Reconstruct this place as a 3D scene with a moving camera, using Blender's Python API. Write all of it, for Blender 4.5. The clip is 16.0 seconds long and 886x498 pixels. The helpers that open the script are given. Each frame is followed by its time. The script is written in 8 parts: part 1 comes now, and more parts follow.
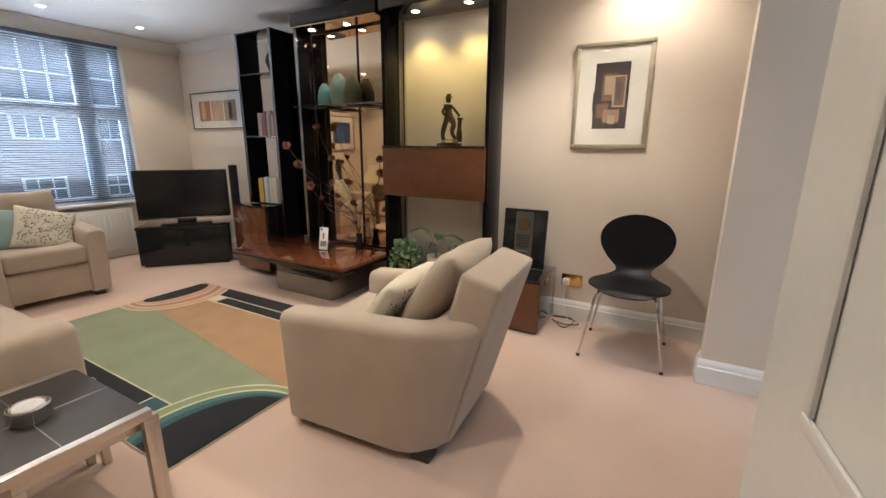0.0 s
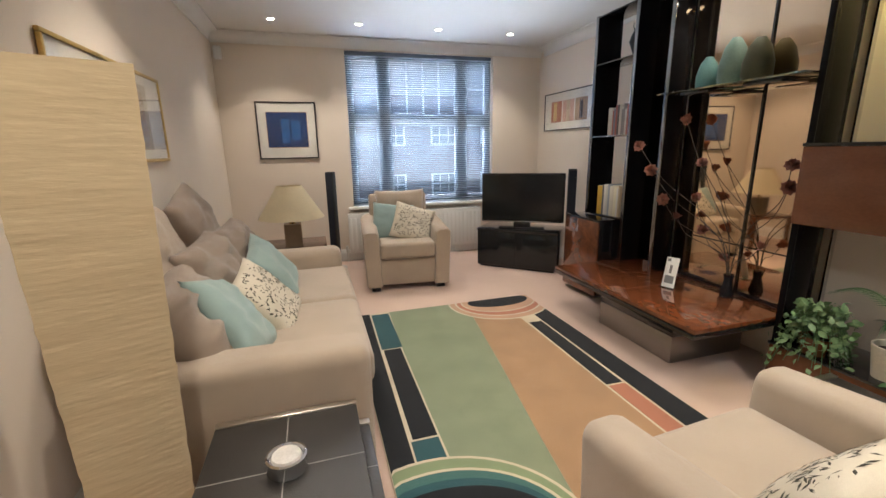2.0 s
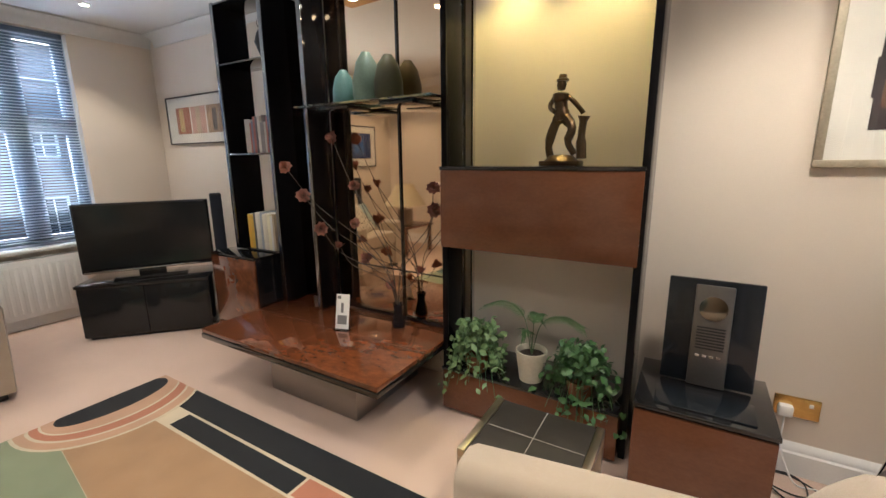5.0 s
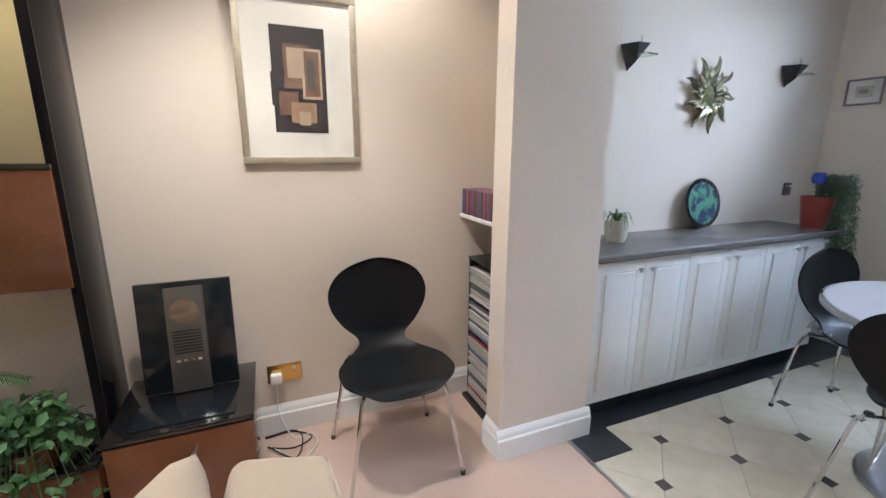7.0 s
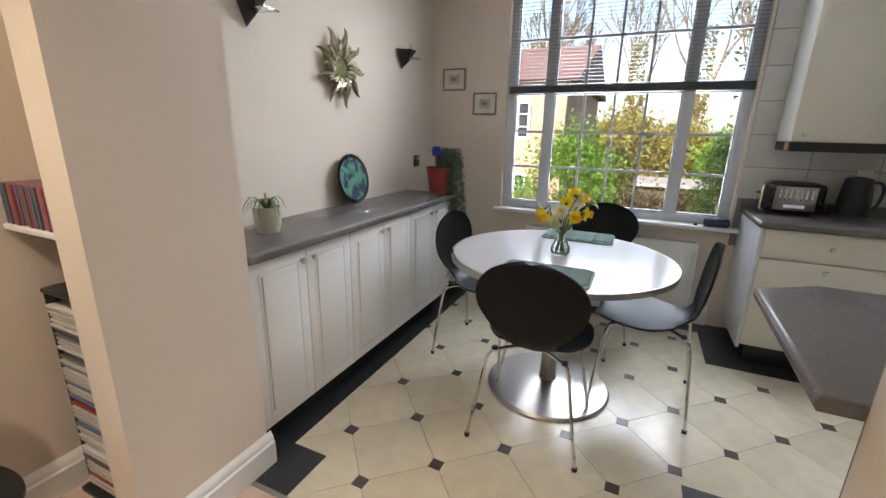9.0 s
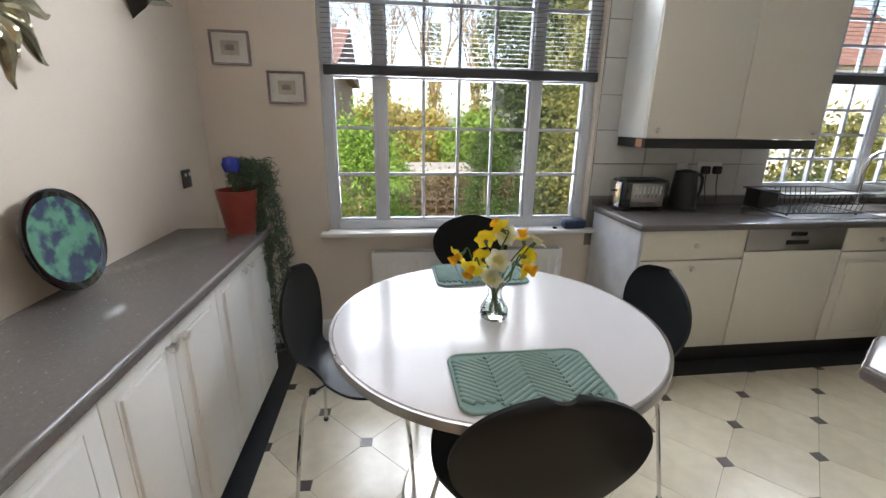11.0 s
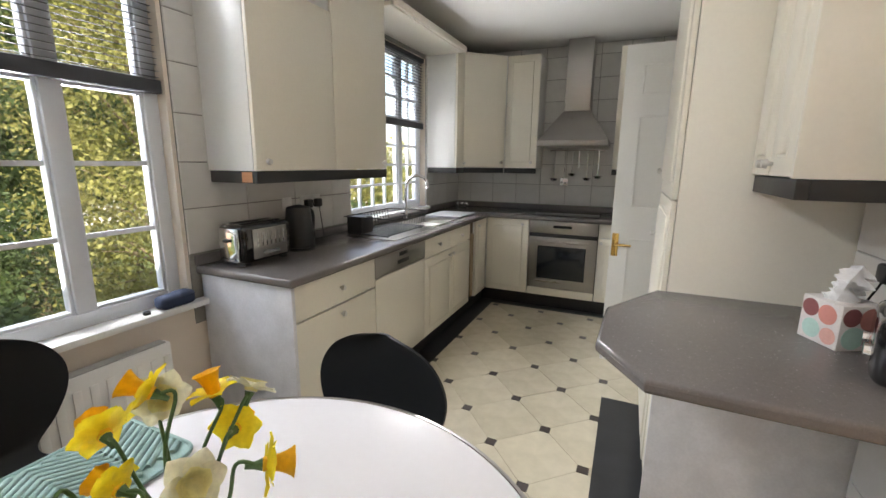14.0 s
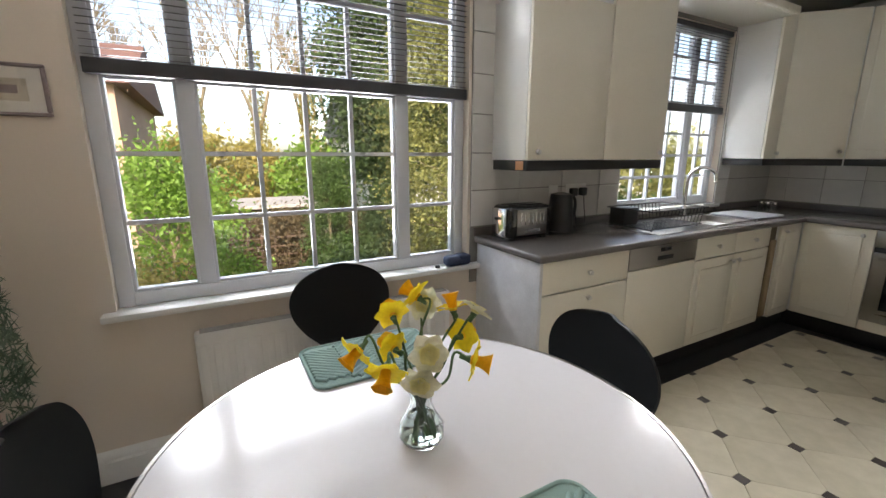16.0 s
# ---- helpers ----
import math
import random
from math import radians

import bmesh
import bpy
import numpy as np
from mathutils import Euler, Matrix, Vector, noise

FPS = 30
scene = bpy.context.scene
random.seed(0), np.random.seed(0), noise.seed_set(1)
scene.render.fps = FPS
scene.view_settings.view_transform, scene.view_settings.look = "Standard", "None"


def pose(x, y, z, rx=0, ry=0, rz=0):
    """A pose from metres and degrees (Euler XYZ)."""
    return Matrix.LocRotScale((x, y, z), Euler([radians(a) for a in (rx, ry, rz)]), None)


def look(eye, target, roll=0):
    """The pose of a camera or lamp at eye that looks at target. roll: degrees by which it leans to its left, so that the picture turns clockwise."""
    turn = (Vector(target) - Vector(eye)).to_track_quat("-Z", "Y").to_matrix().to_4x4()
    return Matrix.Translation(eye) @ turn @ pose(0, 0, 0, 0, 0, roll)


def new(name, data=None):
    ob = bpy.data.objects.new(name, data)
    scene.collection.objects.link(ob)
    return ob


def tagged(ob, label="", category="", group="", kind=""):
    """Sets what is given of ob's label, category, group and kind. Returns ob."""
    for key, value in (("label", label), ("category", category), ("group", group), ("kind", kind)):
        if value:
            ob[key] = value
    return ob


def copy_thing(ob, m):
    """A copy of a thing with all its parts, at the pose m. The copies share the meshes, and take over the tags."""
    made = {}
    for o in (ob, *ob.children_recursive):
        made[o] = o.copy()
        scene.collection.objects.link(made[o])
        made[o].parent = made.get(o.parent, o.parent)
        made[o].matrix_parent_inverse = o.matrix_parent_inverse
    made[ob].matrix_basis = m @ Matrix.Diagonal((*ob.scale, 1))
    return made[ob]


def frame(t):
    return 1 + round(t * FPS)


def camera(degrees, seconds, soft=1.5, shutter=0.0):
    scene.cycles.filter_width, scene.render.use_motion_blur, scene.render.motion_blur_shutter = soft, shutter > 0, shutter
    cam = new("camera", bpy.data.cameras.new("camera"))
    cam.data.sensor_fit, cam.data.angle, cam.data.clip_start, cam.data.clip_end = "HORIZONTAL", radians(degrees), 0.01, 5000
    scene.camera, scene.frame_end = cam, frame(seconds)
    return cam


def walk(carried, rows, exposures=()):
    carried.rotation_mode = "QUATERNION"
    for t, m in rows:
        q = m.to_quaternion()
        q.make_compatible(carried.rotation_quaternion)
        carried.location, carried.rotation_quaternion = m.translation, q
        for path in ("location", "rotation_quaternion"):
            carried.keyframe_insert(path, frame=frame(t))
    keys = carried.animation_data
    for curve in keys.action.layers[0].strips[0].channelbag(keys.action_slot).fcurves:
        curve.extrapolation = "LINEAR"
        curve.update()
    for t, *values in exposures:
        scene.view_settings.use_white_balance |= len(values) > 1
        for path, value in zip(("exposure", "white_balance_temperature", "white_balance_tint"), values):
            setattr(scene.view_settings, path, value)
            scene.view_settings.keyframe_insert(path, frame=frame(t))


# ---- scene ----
cam = camera(93.0, 16.0)
METRES, EYE, TILT, LEAN, TURN = 4.9, 1.4, 0.0, 0.0, 28.5
PATH = [
    (0, (0.611, 0.645, 1.252), (-0.329, 2.347, 0.782), 0.4),
    (0.5, (0.436, 0.796, 1.256), (-0.954, 2.157, 0.788), 0.8),
    (1, (0.31, 0.938, 1.256), (-1.39, 1.876, 0.776), 0.7),
    (1.5, (0.201, 1.047, 1.248), (-1.631, 1.693, 0.769), -0.0),
    (2, (-0.002, 1.163, 1.263), (-1.866, 1.723, 0.8), -1.0),
    (2.5, (-0.165, 1.289, 1.269), (-2.029, 1.853, 0.814), -1.3),
    (3, (-0.309, 1.461, 1.279), (-2.141, 2.124, 0.828), -1.2),
    (3.2, (-0.34, 1.497, 1.29), (-2.147, 2.224, 0.832), -1.2),
    (5.3, (-0.438, 1.708, 1.3), (-1.218, 3.503, 0.886), -0.7),
    (5.5, (-0.377, 1.724, 1.299), (-1.006, 3.578, 0.888), -0.8),
    (6, (-0.219, 1.751, 1.297), (-0.413, 3.699, 0.887), -0.9),
    (6.5, (-0.127, 1.796, 1.317), (0.186, 3.722, 0.876), -0.3),
    (7, (-0.002, 1.797, 1.299), (0.75, 3.596, 0.855), 0.3),
    (7.5, (0.052, 1.795, 1.297), (1.194, 3.369, 0.829), 1.2),
    (8, (0.109, 1.809, 1.298), (1.546, 3.107, 0.798), 1.7),
    (8.5, (0.19, 1.851, 1.292), (1.823, 2.882, 0.773), 1.7),
    (8.7, (0.234, 1.891, 1.294), (1.922, 2.828, 0.769), 1.5),
    (10.8, (1.027, 2.547, 1.369), (2.932, 2.431, 0.771), 0.8),
    (11, (1.124, 2.607, 1.354), (3.022, 2.358, 0.774), 0.9),
    (11.5, (1.312, 2.669, 1.318), (3.137, 2.065, 0.767), 0.9),
    (12, (1.567, 2.673, 1.297), (3.233, 1.699, 0.771), 0.9),
    (12.5, (1.724, 2.597, 1.292), (3.125, 1.263, 0.784), 0.9),
    (13, (1.836, 2.551, 1.308), (2.835, 0.885, 0.833), 1.2),
    (13.5, (1.867, 2.557, 1.321), (2.659, 0.771, 0.892), 1.0),
    (14, (1.87, 2.56, 1.329), (2.656, 0.765, 0.926), 0.6),
    (14.5, (1.863, 2.561, 1.331), (2.744, 0.809, 0.94), 0.2),
    (15, (1.861, 2.567, 1.33), (2.959, 0.941, 0.941), -0.3),
    (15.5, (1.824, 2.591, 1.334), (3.245, 1.241, 0.936), -0.5),
    (16, (1.673, 2.606, 1.312), (3.38, 1.66, 0.873), 0.1),
]
EXPOSE = [(0, 1.4, 5750, 10), (2, 1.5, 5650, 10), (3.5, 1.5, 5650, 10), (5.5, 1.6, 5500, 10), (6.5, 1.75, 5000, 10), (7.2, 1.6, 5350, 11), (8, 1.42, 6050, 12), (10, 1.52, 6350, 12), (12, 1.55, 6600, 12), (13.5, 1.9, 6800, 13), (15, 1.82, 6800, 13), (16, 1.55, 6750, 13)]
walk(cam, [(t, look(eye, target, roll)) for t, eye, target, roll in PATH], EXPOSE)

# ---- world, sun, large lights ----
SUN_EL, SUN_AZ = radians(31), radians(283)      # azimuth from +y towards +x
world = bpy.data.worlds.new("world")
scene.world = world
world.use_nodes = True
_wn = world.node_tree.nodes
_sky = _wn.new("ShaderNodeTexSky")
_sky.sky_type, _sky.sun_disc, _sky.sun_elevation, _sky.sun_rotation = "NISHITA", False, SUN_EL, SUN_AZ
_sky.air_density, _sky.dust_density, _sky.ozone_density = 1.0, 2.0, 1.0
_wn["Background"].inputs["Strength"].default_value = 0.15
world.node_tree.links.new(_sky.outputs[0], _wn["Background"].inputs[0])

sun_data = bpy.data.lights.new("sun", "SUN")
sun_data.energy, sun_data.angle, sun_data.color = 3.0, radians(1.5), (1.0, 0.93, 0.82)
sun = new("sun", sun_data)
_sd = Vector((math.sin(SUN_AZ) * math.cos(SUN_EL), math.cos(SUN_AZ) * math.cos(SUN_EL), math.sin(SUN_EL)))
sun.matrix_world = look(tuple(_sd * 30), (0, 0, 0))


def area_light(name, at, aim, w, h, watts, colour):
    d = bpy.data.lights.new(name, "AREA")
    d.shape, d.size, d.size_y, d.energy, d.color = "RECTANGLE", w, h, watts, colour
    ob = new(name, d)
    ob.matrix_world = look(at, aim)
    return ob


def spot_light(name, at, watts, colour, cone=100, radius=0.03, blend=0.6):
    d = bpy.data.lights.new(name, "SPOT")
    d.energy, d.color, d.spot_size, d.spot_blend, d.shadow_soft_size = watts, colour, radians(cone), blend, radius
    ob = new(name, d)
    ob.matrix_world = look(at, (at[0], at[1] + 0.0001, 0))
    return ob


WARM = (1.0, 0.82, 0.60)
DAY = (0.90, 0.95, 1.0)


def window_light(name, x, y, z, side, tilt, w, h, watts, spread):
    """Sky light coming in through a window, tilted down (or up) by degrees."""
    a = radians(tilt)
    ob = area_light(name, (x, y, z), (x + side * math.cos(a), y, z - math.sin(a)), w, h, watts, DAY)
    ob.data.spread = radians(spread)
    return ob


window_light("daylight_dining_window", 4.05, 2.16, 1.70, -1, 42, 1.5, 0.9, 5.5, 65)
window_light("daylight_dining_bounce", 4.0, 2.16, 1.10, -1, -44, 1.5, 0.7, 12, 78)
window_light("daylight_kitchen_window", 4.05, -0.41, 1.75, -1, 42, 1.1, 0.8, 7, 65)
window_light("daylight_kitchen_bounce", 4.0, -0.41, 1.20, -1, -44, 1.1, 0.6, 5, 78)
window_light("daylight_living_window", -5.35, 2.44, 1.85, 1, 40, 1.6, 0.9, 70, 65)
window_light("daylight_living_bounce", -5.30, 2.44, 1.10, 1, -44, 1.6, 0.8, 10, 78)



def head_light(name, at, way, w, watts):
    """Sky light from high in a window's opening, thrown down and along the room."""
    a, v = Vector(at), Vector(way).normalized()
    ob = area_light(name, at, tuple(a + v), w, 0.12, watts, DAY)
    ob.data.spread = radians(64)
    return ob


head_light("daylight_kitchen_head", (3.59, -0.41, 2.17), (-0.43, 0.56, -0.707), 0.9, 2.6)
head_light("daylight_dining_head", (3.59, 2.16, 2.27), (-0.60, -0.55, -0.58), 1.2, 1.5)
head_light("daylight_dining_head", (3.59, 2.16, 2.29), (-0.66, 0.64, -0.50), 1.2, 3.0)

# ---- materials ----


def material(name, colour, rough=0.5, metal=0.0, dark=None, scale=8.0, fine=120.0, bump=0.1, mix=0.5, spec=0.5, stretch=(1, 1, 1), coat=0.0, grain=0.25, sheen=0.0, each=0.0):
    """A surface of two colours mixed by broad noise, with fine grain in colour, roughness and relief."""
    m = bpy.data.materials.new(name)
    m.use_nodes = True
    nt = m.node_tree
    n, li = nt.nodes, nt.links
    b = n["Principled BSDF"]
    tc = n.new("ShaderNodeTexCoord")
    mp = n.new("ShaderNodeMapping")
    mp.inputs["Scale"].default_value = stretch
    li.new(tc.outputs["Object"], mp.inputs["Vector"])
    a = n.new("ShaderNodeTexNoise")
    a.inputs["Scale"].default_value, a.inputs["Detail"].default_value = scale, 4
    f = n.new("ShaderNodeTexNoise")
    f.inputs["Scale"].default_value, f.inputs["Detail"].default_value = fine, 3
    li.new(mp.outputs[0], a.inputs["Vector"])
    li.new(mp.outputs[0], f.inputs["Vector"])
    r = n.new("ShaderNodeValToRGB")
    dark = dark or tuple(c * 0.82 for c in colour)
    r.color_ramp.elements[0].position, r.color_ramp.elements[1].position = 0.5 - mix / 2, 0.5 + mix / 2
    r.color_ramp.elements[0].color, r.color_ramp.elements[1].color = (*dark, 1), (*colour, 1)
    li.new(a.outputs[0], r.inputs[0])
    mx = n.new("ShaderNodeMix")
    mx.data_type, mx.blend_type = "RGBA", "MULTIPLY"
    mx.inputs["Factor"].default_value = grain
    li.new(r.outputs[0], mx.inputs["A"])
    fr = n.new("ShaderNodeMapRange")
    fr.inputs["From Min"].default_value, fr.inputs["From Max"].default_value, fr.inputs["To Min"].default_value, fr.inputs["To Max"].default_value = 0.3, 0.7, 0.6, 1.15
    li.new(f.outputs[0], fr.inputs["Value"])
    li.new(fr.outputs[0], mx.inputs["B"])
    out = mx.outputs["Result"]
    if each:
        oi = n.new("ShaderNodeObjectInfo")
        er = n.new("ShaderNodeMapRange")
        er.inputs["To Min"].default_value, er.inputs["To Max"].default_value = 1 - each, 1 + each
        li.new(oi.outputs["Random"], er.inputs["Value"])
        m2 = n.new("ShaderNodeMix")
        m2.data_type, m2.blend_type = "RGBA", "MULTIPLY"
        m2.inputs["Factor"].default_value = 1
        li.new(out, m2.inputs["A"])
        li.new(er.outputs[0], m2.inputs["B"])
        out = m2.outputs["Result"]
    li.new(out, b.inputs["Base Color"])
    rr = n.new("ShaderNodeMapRange")
    rr.inputs["To Min"].default_value, rr.inputs["To Max"].default_value = max(rough - 0.06, 0.01), min(rough + 0.06, 1)
    li.new(a.outputs[0], rr.inputs["Value"])
    li.new(rr.outputs[0], b.inputs["Roughness"])
    b.inputs["Metallic"].default_value = metal
    b.inputs["Specular IOR Level"].default_value = spec
    b.inputs["Coat Weight"].default_value = coat
    b.inputs["Coat Roughness"].default_value = 0.03
    b.inputs["Sheen Weight"].default_value = sheen
    if bump:
        bp = n.new("ShaderNodeBump")
        bp.inputs["Strength"].default_value, bp.inputs["Distance"].default_value = bump, 0.004
        li.new(f.outputs[0], bp.inputs["Height"])
        li.new(bp.outputs[0], b.inputs["Normal"])
    return m


def glow(name, colour, strength):
    m = bpy.data.materials.new(name)
    m.use_nodes = True
    b = m.node_tree.nodes["Principled BSDF"]
    b.inputs["Base Color"].default_value = (*colour, 1)
    b.inputs["Emission Color"].default_value = (*colour, 1)
    b.inputs["Emission Strength"].default_value = strength
    return m


def glass(name, colour=(1, 1, 1), rough=0.0, ior=1.45):
    m = bpy.data.materials.new(name)
    m.use_nodes = True
    b = m.node_tree.nodes["Principled BSDF"]
    b.inputs["Base Color"].default_value = (*colour, 1)
    b.inputs["Roughness"].default_value, b.inputs["Transmission Weight"].default_value, b.inputs["IOR"].default_value = rough, 1, ior
    return m


def thin_glass(name, gloss=0.08):
    """A flat pane: clear, with a faint reflection that grows towards grazing."""
    m = bpy.data.materials.new(name)
    m.use_nodes = True
    n, li = m.node_tree.nodes, m.node_tree.links
    n.remove(n["Principled BSDF"])
    t, g, mx, fr, mt = n.new("ShaderNodeBsdfTransparent"), n.new("ShaderNodeBsdfGlossy"), n.new("ShaderNodeMixShader"), n.new("ShaderNodeLayerWeight"), n.new("ShaderNodeMath")
    g.inputs["Roughness"].default_value = 0.01
    fr.inputs["Blend"].default_value = 0.5
    mt.operation = "POWER"
    mt.inputs[1].default_value = 4
    ad = n.new("ShaderNodeMath")
    ad.operation = "MULTIPLY_ADD"
    ad.inputs[1].default_value, ad.inputs[2].default_value = 0.8, gloss * 0.4
    li.new(fr.outputs["Facing"], mt.inputs[0])
    li.new(mt.outputs[0], ad.inputs[0])
    li.new(ad.outputs[0], mx.inputs[0])
    li.new(t.outputs[0], mx.inputs[1])
    li.new(g.outputs[0], mx.inputs[2])
    li.new(mx.outputs[0], n["Material Output"].inputs[0])
    return m


M = {}
M["wall"] = material("wall_paint_magnolia", (0.74, 0.66, 0.57), 0.75, dark=(0.70, 0.62, 0.53), scale=1.5, fine=260, bump=0.06, grain=0.06)
M["ceiling"] = material("ceiling_paint", (0.74, 0.73, 0.70), 0.85, scale=1.2, fine=200, bump=0.05, dark=(0.70, 0.69, 0.66), grain=0.05)
M["carpet"] = material("carpet_pink_beige", (0.66, 0.50, 0.41), 0.95, dark=(0.58, 0.43, 0.35), scale=2.5, fine=500, bump=0.8, grain=0.45, spec=0.1, sheen=0.2)
M["white"] = material("white_gloss_paint", (0.80, 0.80, 0.78), 0.3, dark=(0.76, 0.76, 0.74), scale=3, fine=90, bump=0.03, grain=0.05)
M["cream"] = material("cream_laminate", (0.78, 0.745, 0.65), 0.33, dark=(0.75, 0.715, 0.62), scale=2, fine=80, bump=0.02, grain=0.05)
M["upvc"] = material("white_frame", (0.62, 0.64, 0.68), 0.35, dark=(0.64, 0.66, 0.69), scale=3, fine=60, bump=0.02, grain=0.04)
M["worktop"] = material("grey_worktop", (0.17, 0.155, 0.15), 0.25, dark=(0.145, 0.132, 0.128), scale=160, fine=600, bump=0.03, mix=0.5, grain=0.3)
M["vinyl"] = material("marble_vinyl", (0.64, 0.585, 0.46), 0.24, dark=(0.54, 0.49, 0.37), scale=2.6, fine=14, bump=0.02, mix=0.5, grain=0.22, each=0.05)
M["slate"] = material("black_vinyl", (0.035, 0.037, 0.042), 0.33, dark=(0.022, 0.023, 0.026), scale=9, fine=140, bump=0.15, grain=0.3)
M["dotmat"] = material("dark_inset_tile", (0.075, 0.06, 0.055), 0.3, scale=30, fine=120, bump=0.05)
M["grout"] = material("vinyl_joint", (0.20, 0.18, 0.15), 0.7, scale=20)
M["tile"] = material("white_glazed_tile", (0.66, 0.65, 0.62), 0.12, dark=(0.62, 0.61, 0.58), scale=5, fine=18, bump=0.05, grain=0.06, each=0.03)
M["tilegrout"] = material("grey_grout", (0.25, 0.24, 0.22), 0.9, scale=30)
M["black"] = material("black_gloss_lacquer", (0.010, 0.010, 0.011), 0.07, dark=(0.007, 0.007, 0.008), scale=5, fine=60, bump=0.01, coat=0.6)
M["blackmatt"] = material("black_matt", (0.018, 0.018, 0.019), 0.45, scale=10, fine=200, bump=0.1)
M["walnut"] = material("burr_walnut_lacquer", (0.19, 0.062, 0.022), 0.07, dark=(0.075, 0.022, 0.010), scale=14, fine=55, bump=0.01, mix=0.5, grain=0.45, coat=0.8, stretch=(1, 1.6, 1))
M["mahogany"] = material("dark_walnut_front", (0.150, 0.058, 0.026), 0.22, dark=(0.115, 0.040, 0.018), scale=7, fine=50, bump=0.01, mix=0.6, grain=0.25, coat=0.3, stretch=(1, 1, 2))
M["bronze"] = material("bronze_mirror", (0.82, 0.64, 0.44), 0.01, metal=1.0, dark=(0.81, 0.63, 0.435), scale=1, bump=0, grain=0.0)
M["panel"] = material("black_gloss_panel", (0.008, 0.008, 0.009), 0.10, dark=(0.006, 0.006, 0.007), scale=5, fine=60, bump=0, spec=0.12)
M["edge"] = material("dark_mirror_edge", (0.30, 0.31, 0.32), 0.08, metal=1, scale=3, bump=0, grain=0)
M["smoke"] = material("smoked_mirror", (0.25, 0.22, 0.19), 0.06, metal=1.0, scale=1, bump=0, grain=0)
M["chrome"] = material("chrome", (0.75, 0.75, 0.76), 0.08, metal=1, scale=3, bump=0, grain=0.05)
M["knob"] = material("satin_chrome_knob", (0.74, 0.73, 0.71), 0.32, metal=0.85, scale=3, bump=0, grain=0.05)
M["steel"] = material("brushed_steel", (0.42, 0.40, 0.375), 0.30, metal=1, dark=(0.39, 0.37, 0.35), scale=2, fine=120, bump=0.01, stretch=(1, 1, 10), grain=0.06)
M["satin"] = material("satin_nickel_legs", (0.62, 0.57, 0.50), 0.3, metal=1, scale=5, bump=0, grain=0.1)
M["brass"] = material("polished_brass", (0.72, 0.48, 0.16), 0.18, metal=1, scale=20, grain=0.3, bump=0)
M["fabric"] = material("oatmeal_fabric", (0.46, 0.38, 0.295), 0.95, dark=(0.39, 0.32, 0.25), scale=5, fine=700, bump=0.6, grain=0.35, spec=0.15, sheen=0.3)
M["taupe"] = material("taupe_cushion_fabric", (0.32, 0.255, 0.205), 0.9, dark=(0.25, 0.20, 0.16), scale=6, fine=600, bump=0.5, grain=0.3, spec=0.2, sheen=0.3)
M["aqua"] = material("aqua_cushion_fabric", (0.30, 0.40, 0.38), 0.85, dark=(0.24, 0.33, 0.32), scale=6, fine=600, bump=0.4, grain=0.3, spec=0.25, sheen=0.3)
M["creamcloth"] = material("cream_cushion_fabric", (0.70, 0.64, 0.52), 0.9, scale=6, fine=600, bump=0.4, grain=0.2, spec=0.2)
M["leaf_print"] = material("dark_leaf_print", (0.06, 0.055, 0.04), 0.9, scale=20)
M["paper"] = material("crinkled_paper", (0.57, 0.475, 0.31), 0.85, dark=(0.49, 0.40, 0.255), scale=4, fine=18, bump=0.45, mix=0.9, stretch=(0.6, 0.6, 4), grain=0.16, spec=0.2)
M["shade"] = material("pleated_cream_shade", (0.80, 0.70, 0.48), 0.8, scale=4, fine=90, bump=0.1, grain=0.1)
M["leather"] = material("black_leather", (0.028, 0.025, 0.023), 0.38, scale=20, fine=300, bump=0.4, grain=0.3)
M["chair"] = material("black_lacquered_ply", (0.009, 0.010, 0.012), 0.40, dark=(0.008, 0.009, 0.010), scale=2, fine=90, bump=0, grain=0.1, spec=0.22)
M["tabletop"] = material("white_laminate", (0.64, 0.63, 0.65), 0.17, dark=(0.62, 0.61, 0.63), scale=2, fine=60, bump=0.01, grain=0.03, spec=0.3)
M["mat"] = material("quilted_teal_mat", (0.27, 0.40, 0.37), 0.85, dark=(0.22, 0.34, 0.32), scale=10, fine=500, bump=0.4, grain=0.3)
M["pane"] = thin_glass("window_glass")
M["clear"] = glass("clear_glass", (0.93, 0.98, 0.96))
M["water"] = glass("water", (0.90, 0.97, 0.92), 0.0, 1.33)
M["shelfglass"] = glass("green_edge_glass", (0.72, 0.85, 0.80))
M["screen"] = material("tv_screen", (0.010, 0.013, 0.017), 0.12, scale=2, bump=0, grain=0)
M["leaf"] = material("ivy_leaf", (0.07, 0.16, 0.045), 0.45, dark=(0.035, 0.085, 0.025), scale=25, fine=90, bump=0.15, mix=0.6)
M["leafpale"] = material("variegated_leaf", (0.22, 0.32, 0.14), 0.45, dark=(0.07, 0.15, 0.05), scale=40, fine=90, bump=0.15, mix=0.5)
M["trail"] = material("trailing_plant_leaf", (0.11, 0.16, 0.095), 0.6, dark=(0.05, 0.085, 0.045), scale=20)
M["pot"] = material("cream_glazed_pot", (0.62, 0.58, 0.48), 0.3, dark=(0.52, 0.48, 0.38), scale=12)
M["redpot"] = material("red_glazed_pot", (0.30, 0.05, 0.035), 0.3, dark=(0.2, 0.03, 0.02), scale=12)
M["soil"] = material("soil", (0.03, 0.02, 0.014), 0.95, scale=40, bump=0.8)
M["bronze_statue"] = material("dark_bronze", (0.10, 0.065, 0.035), 0.35, metal=0.8, scale=20, fine=80, bump=0.4)
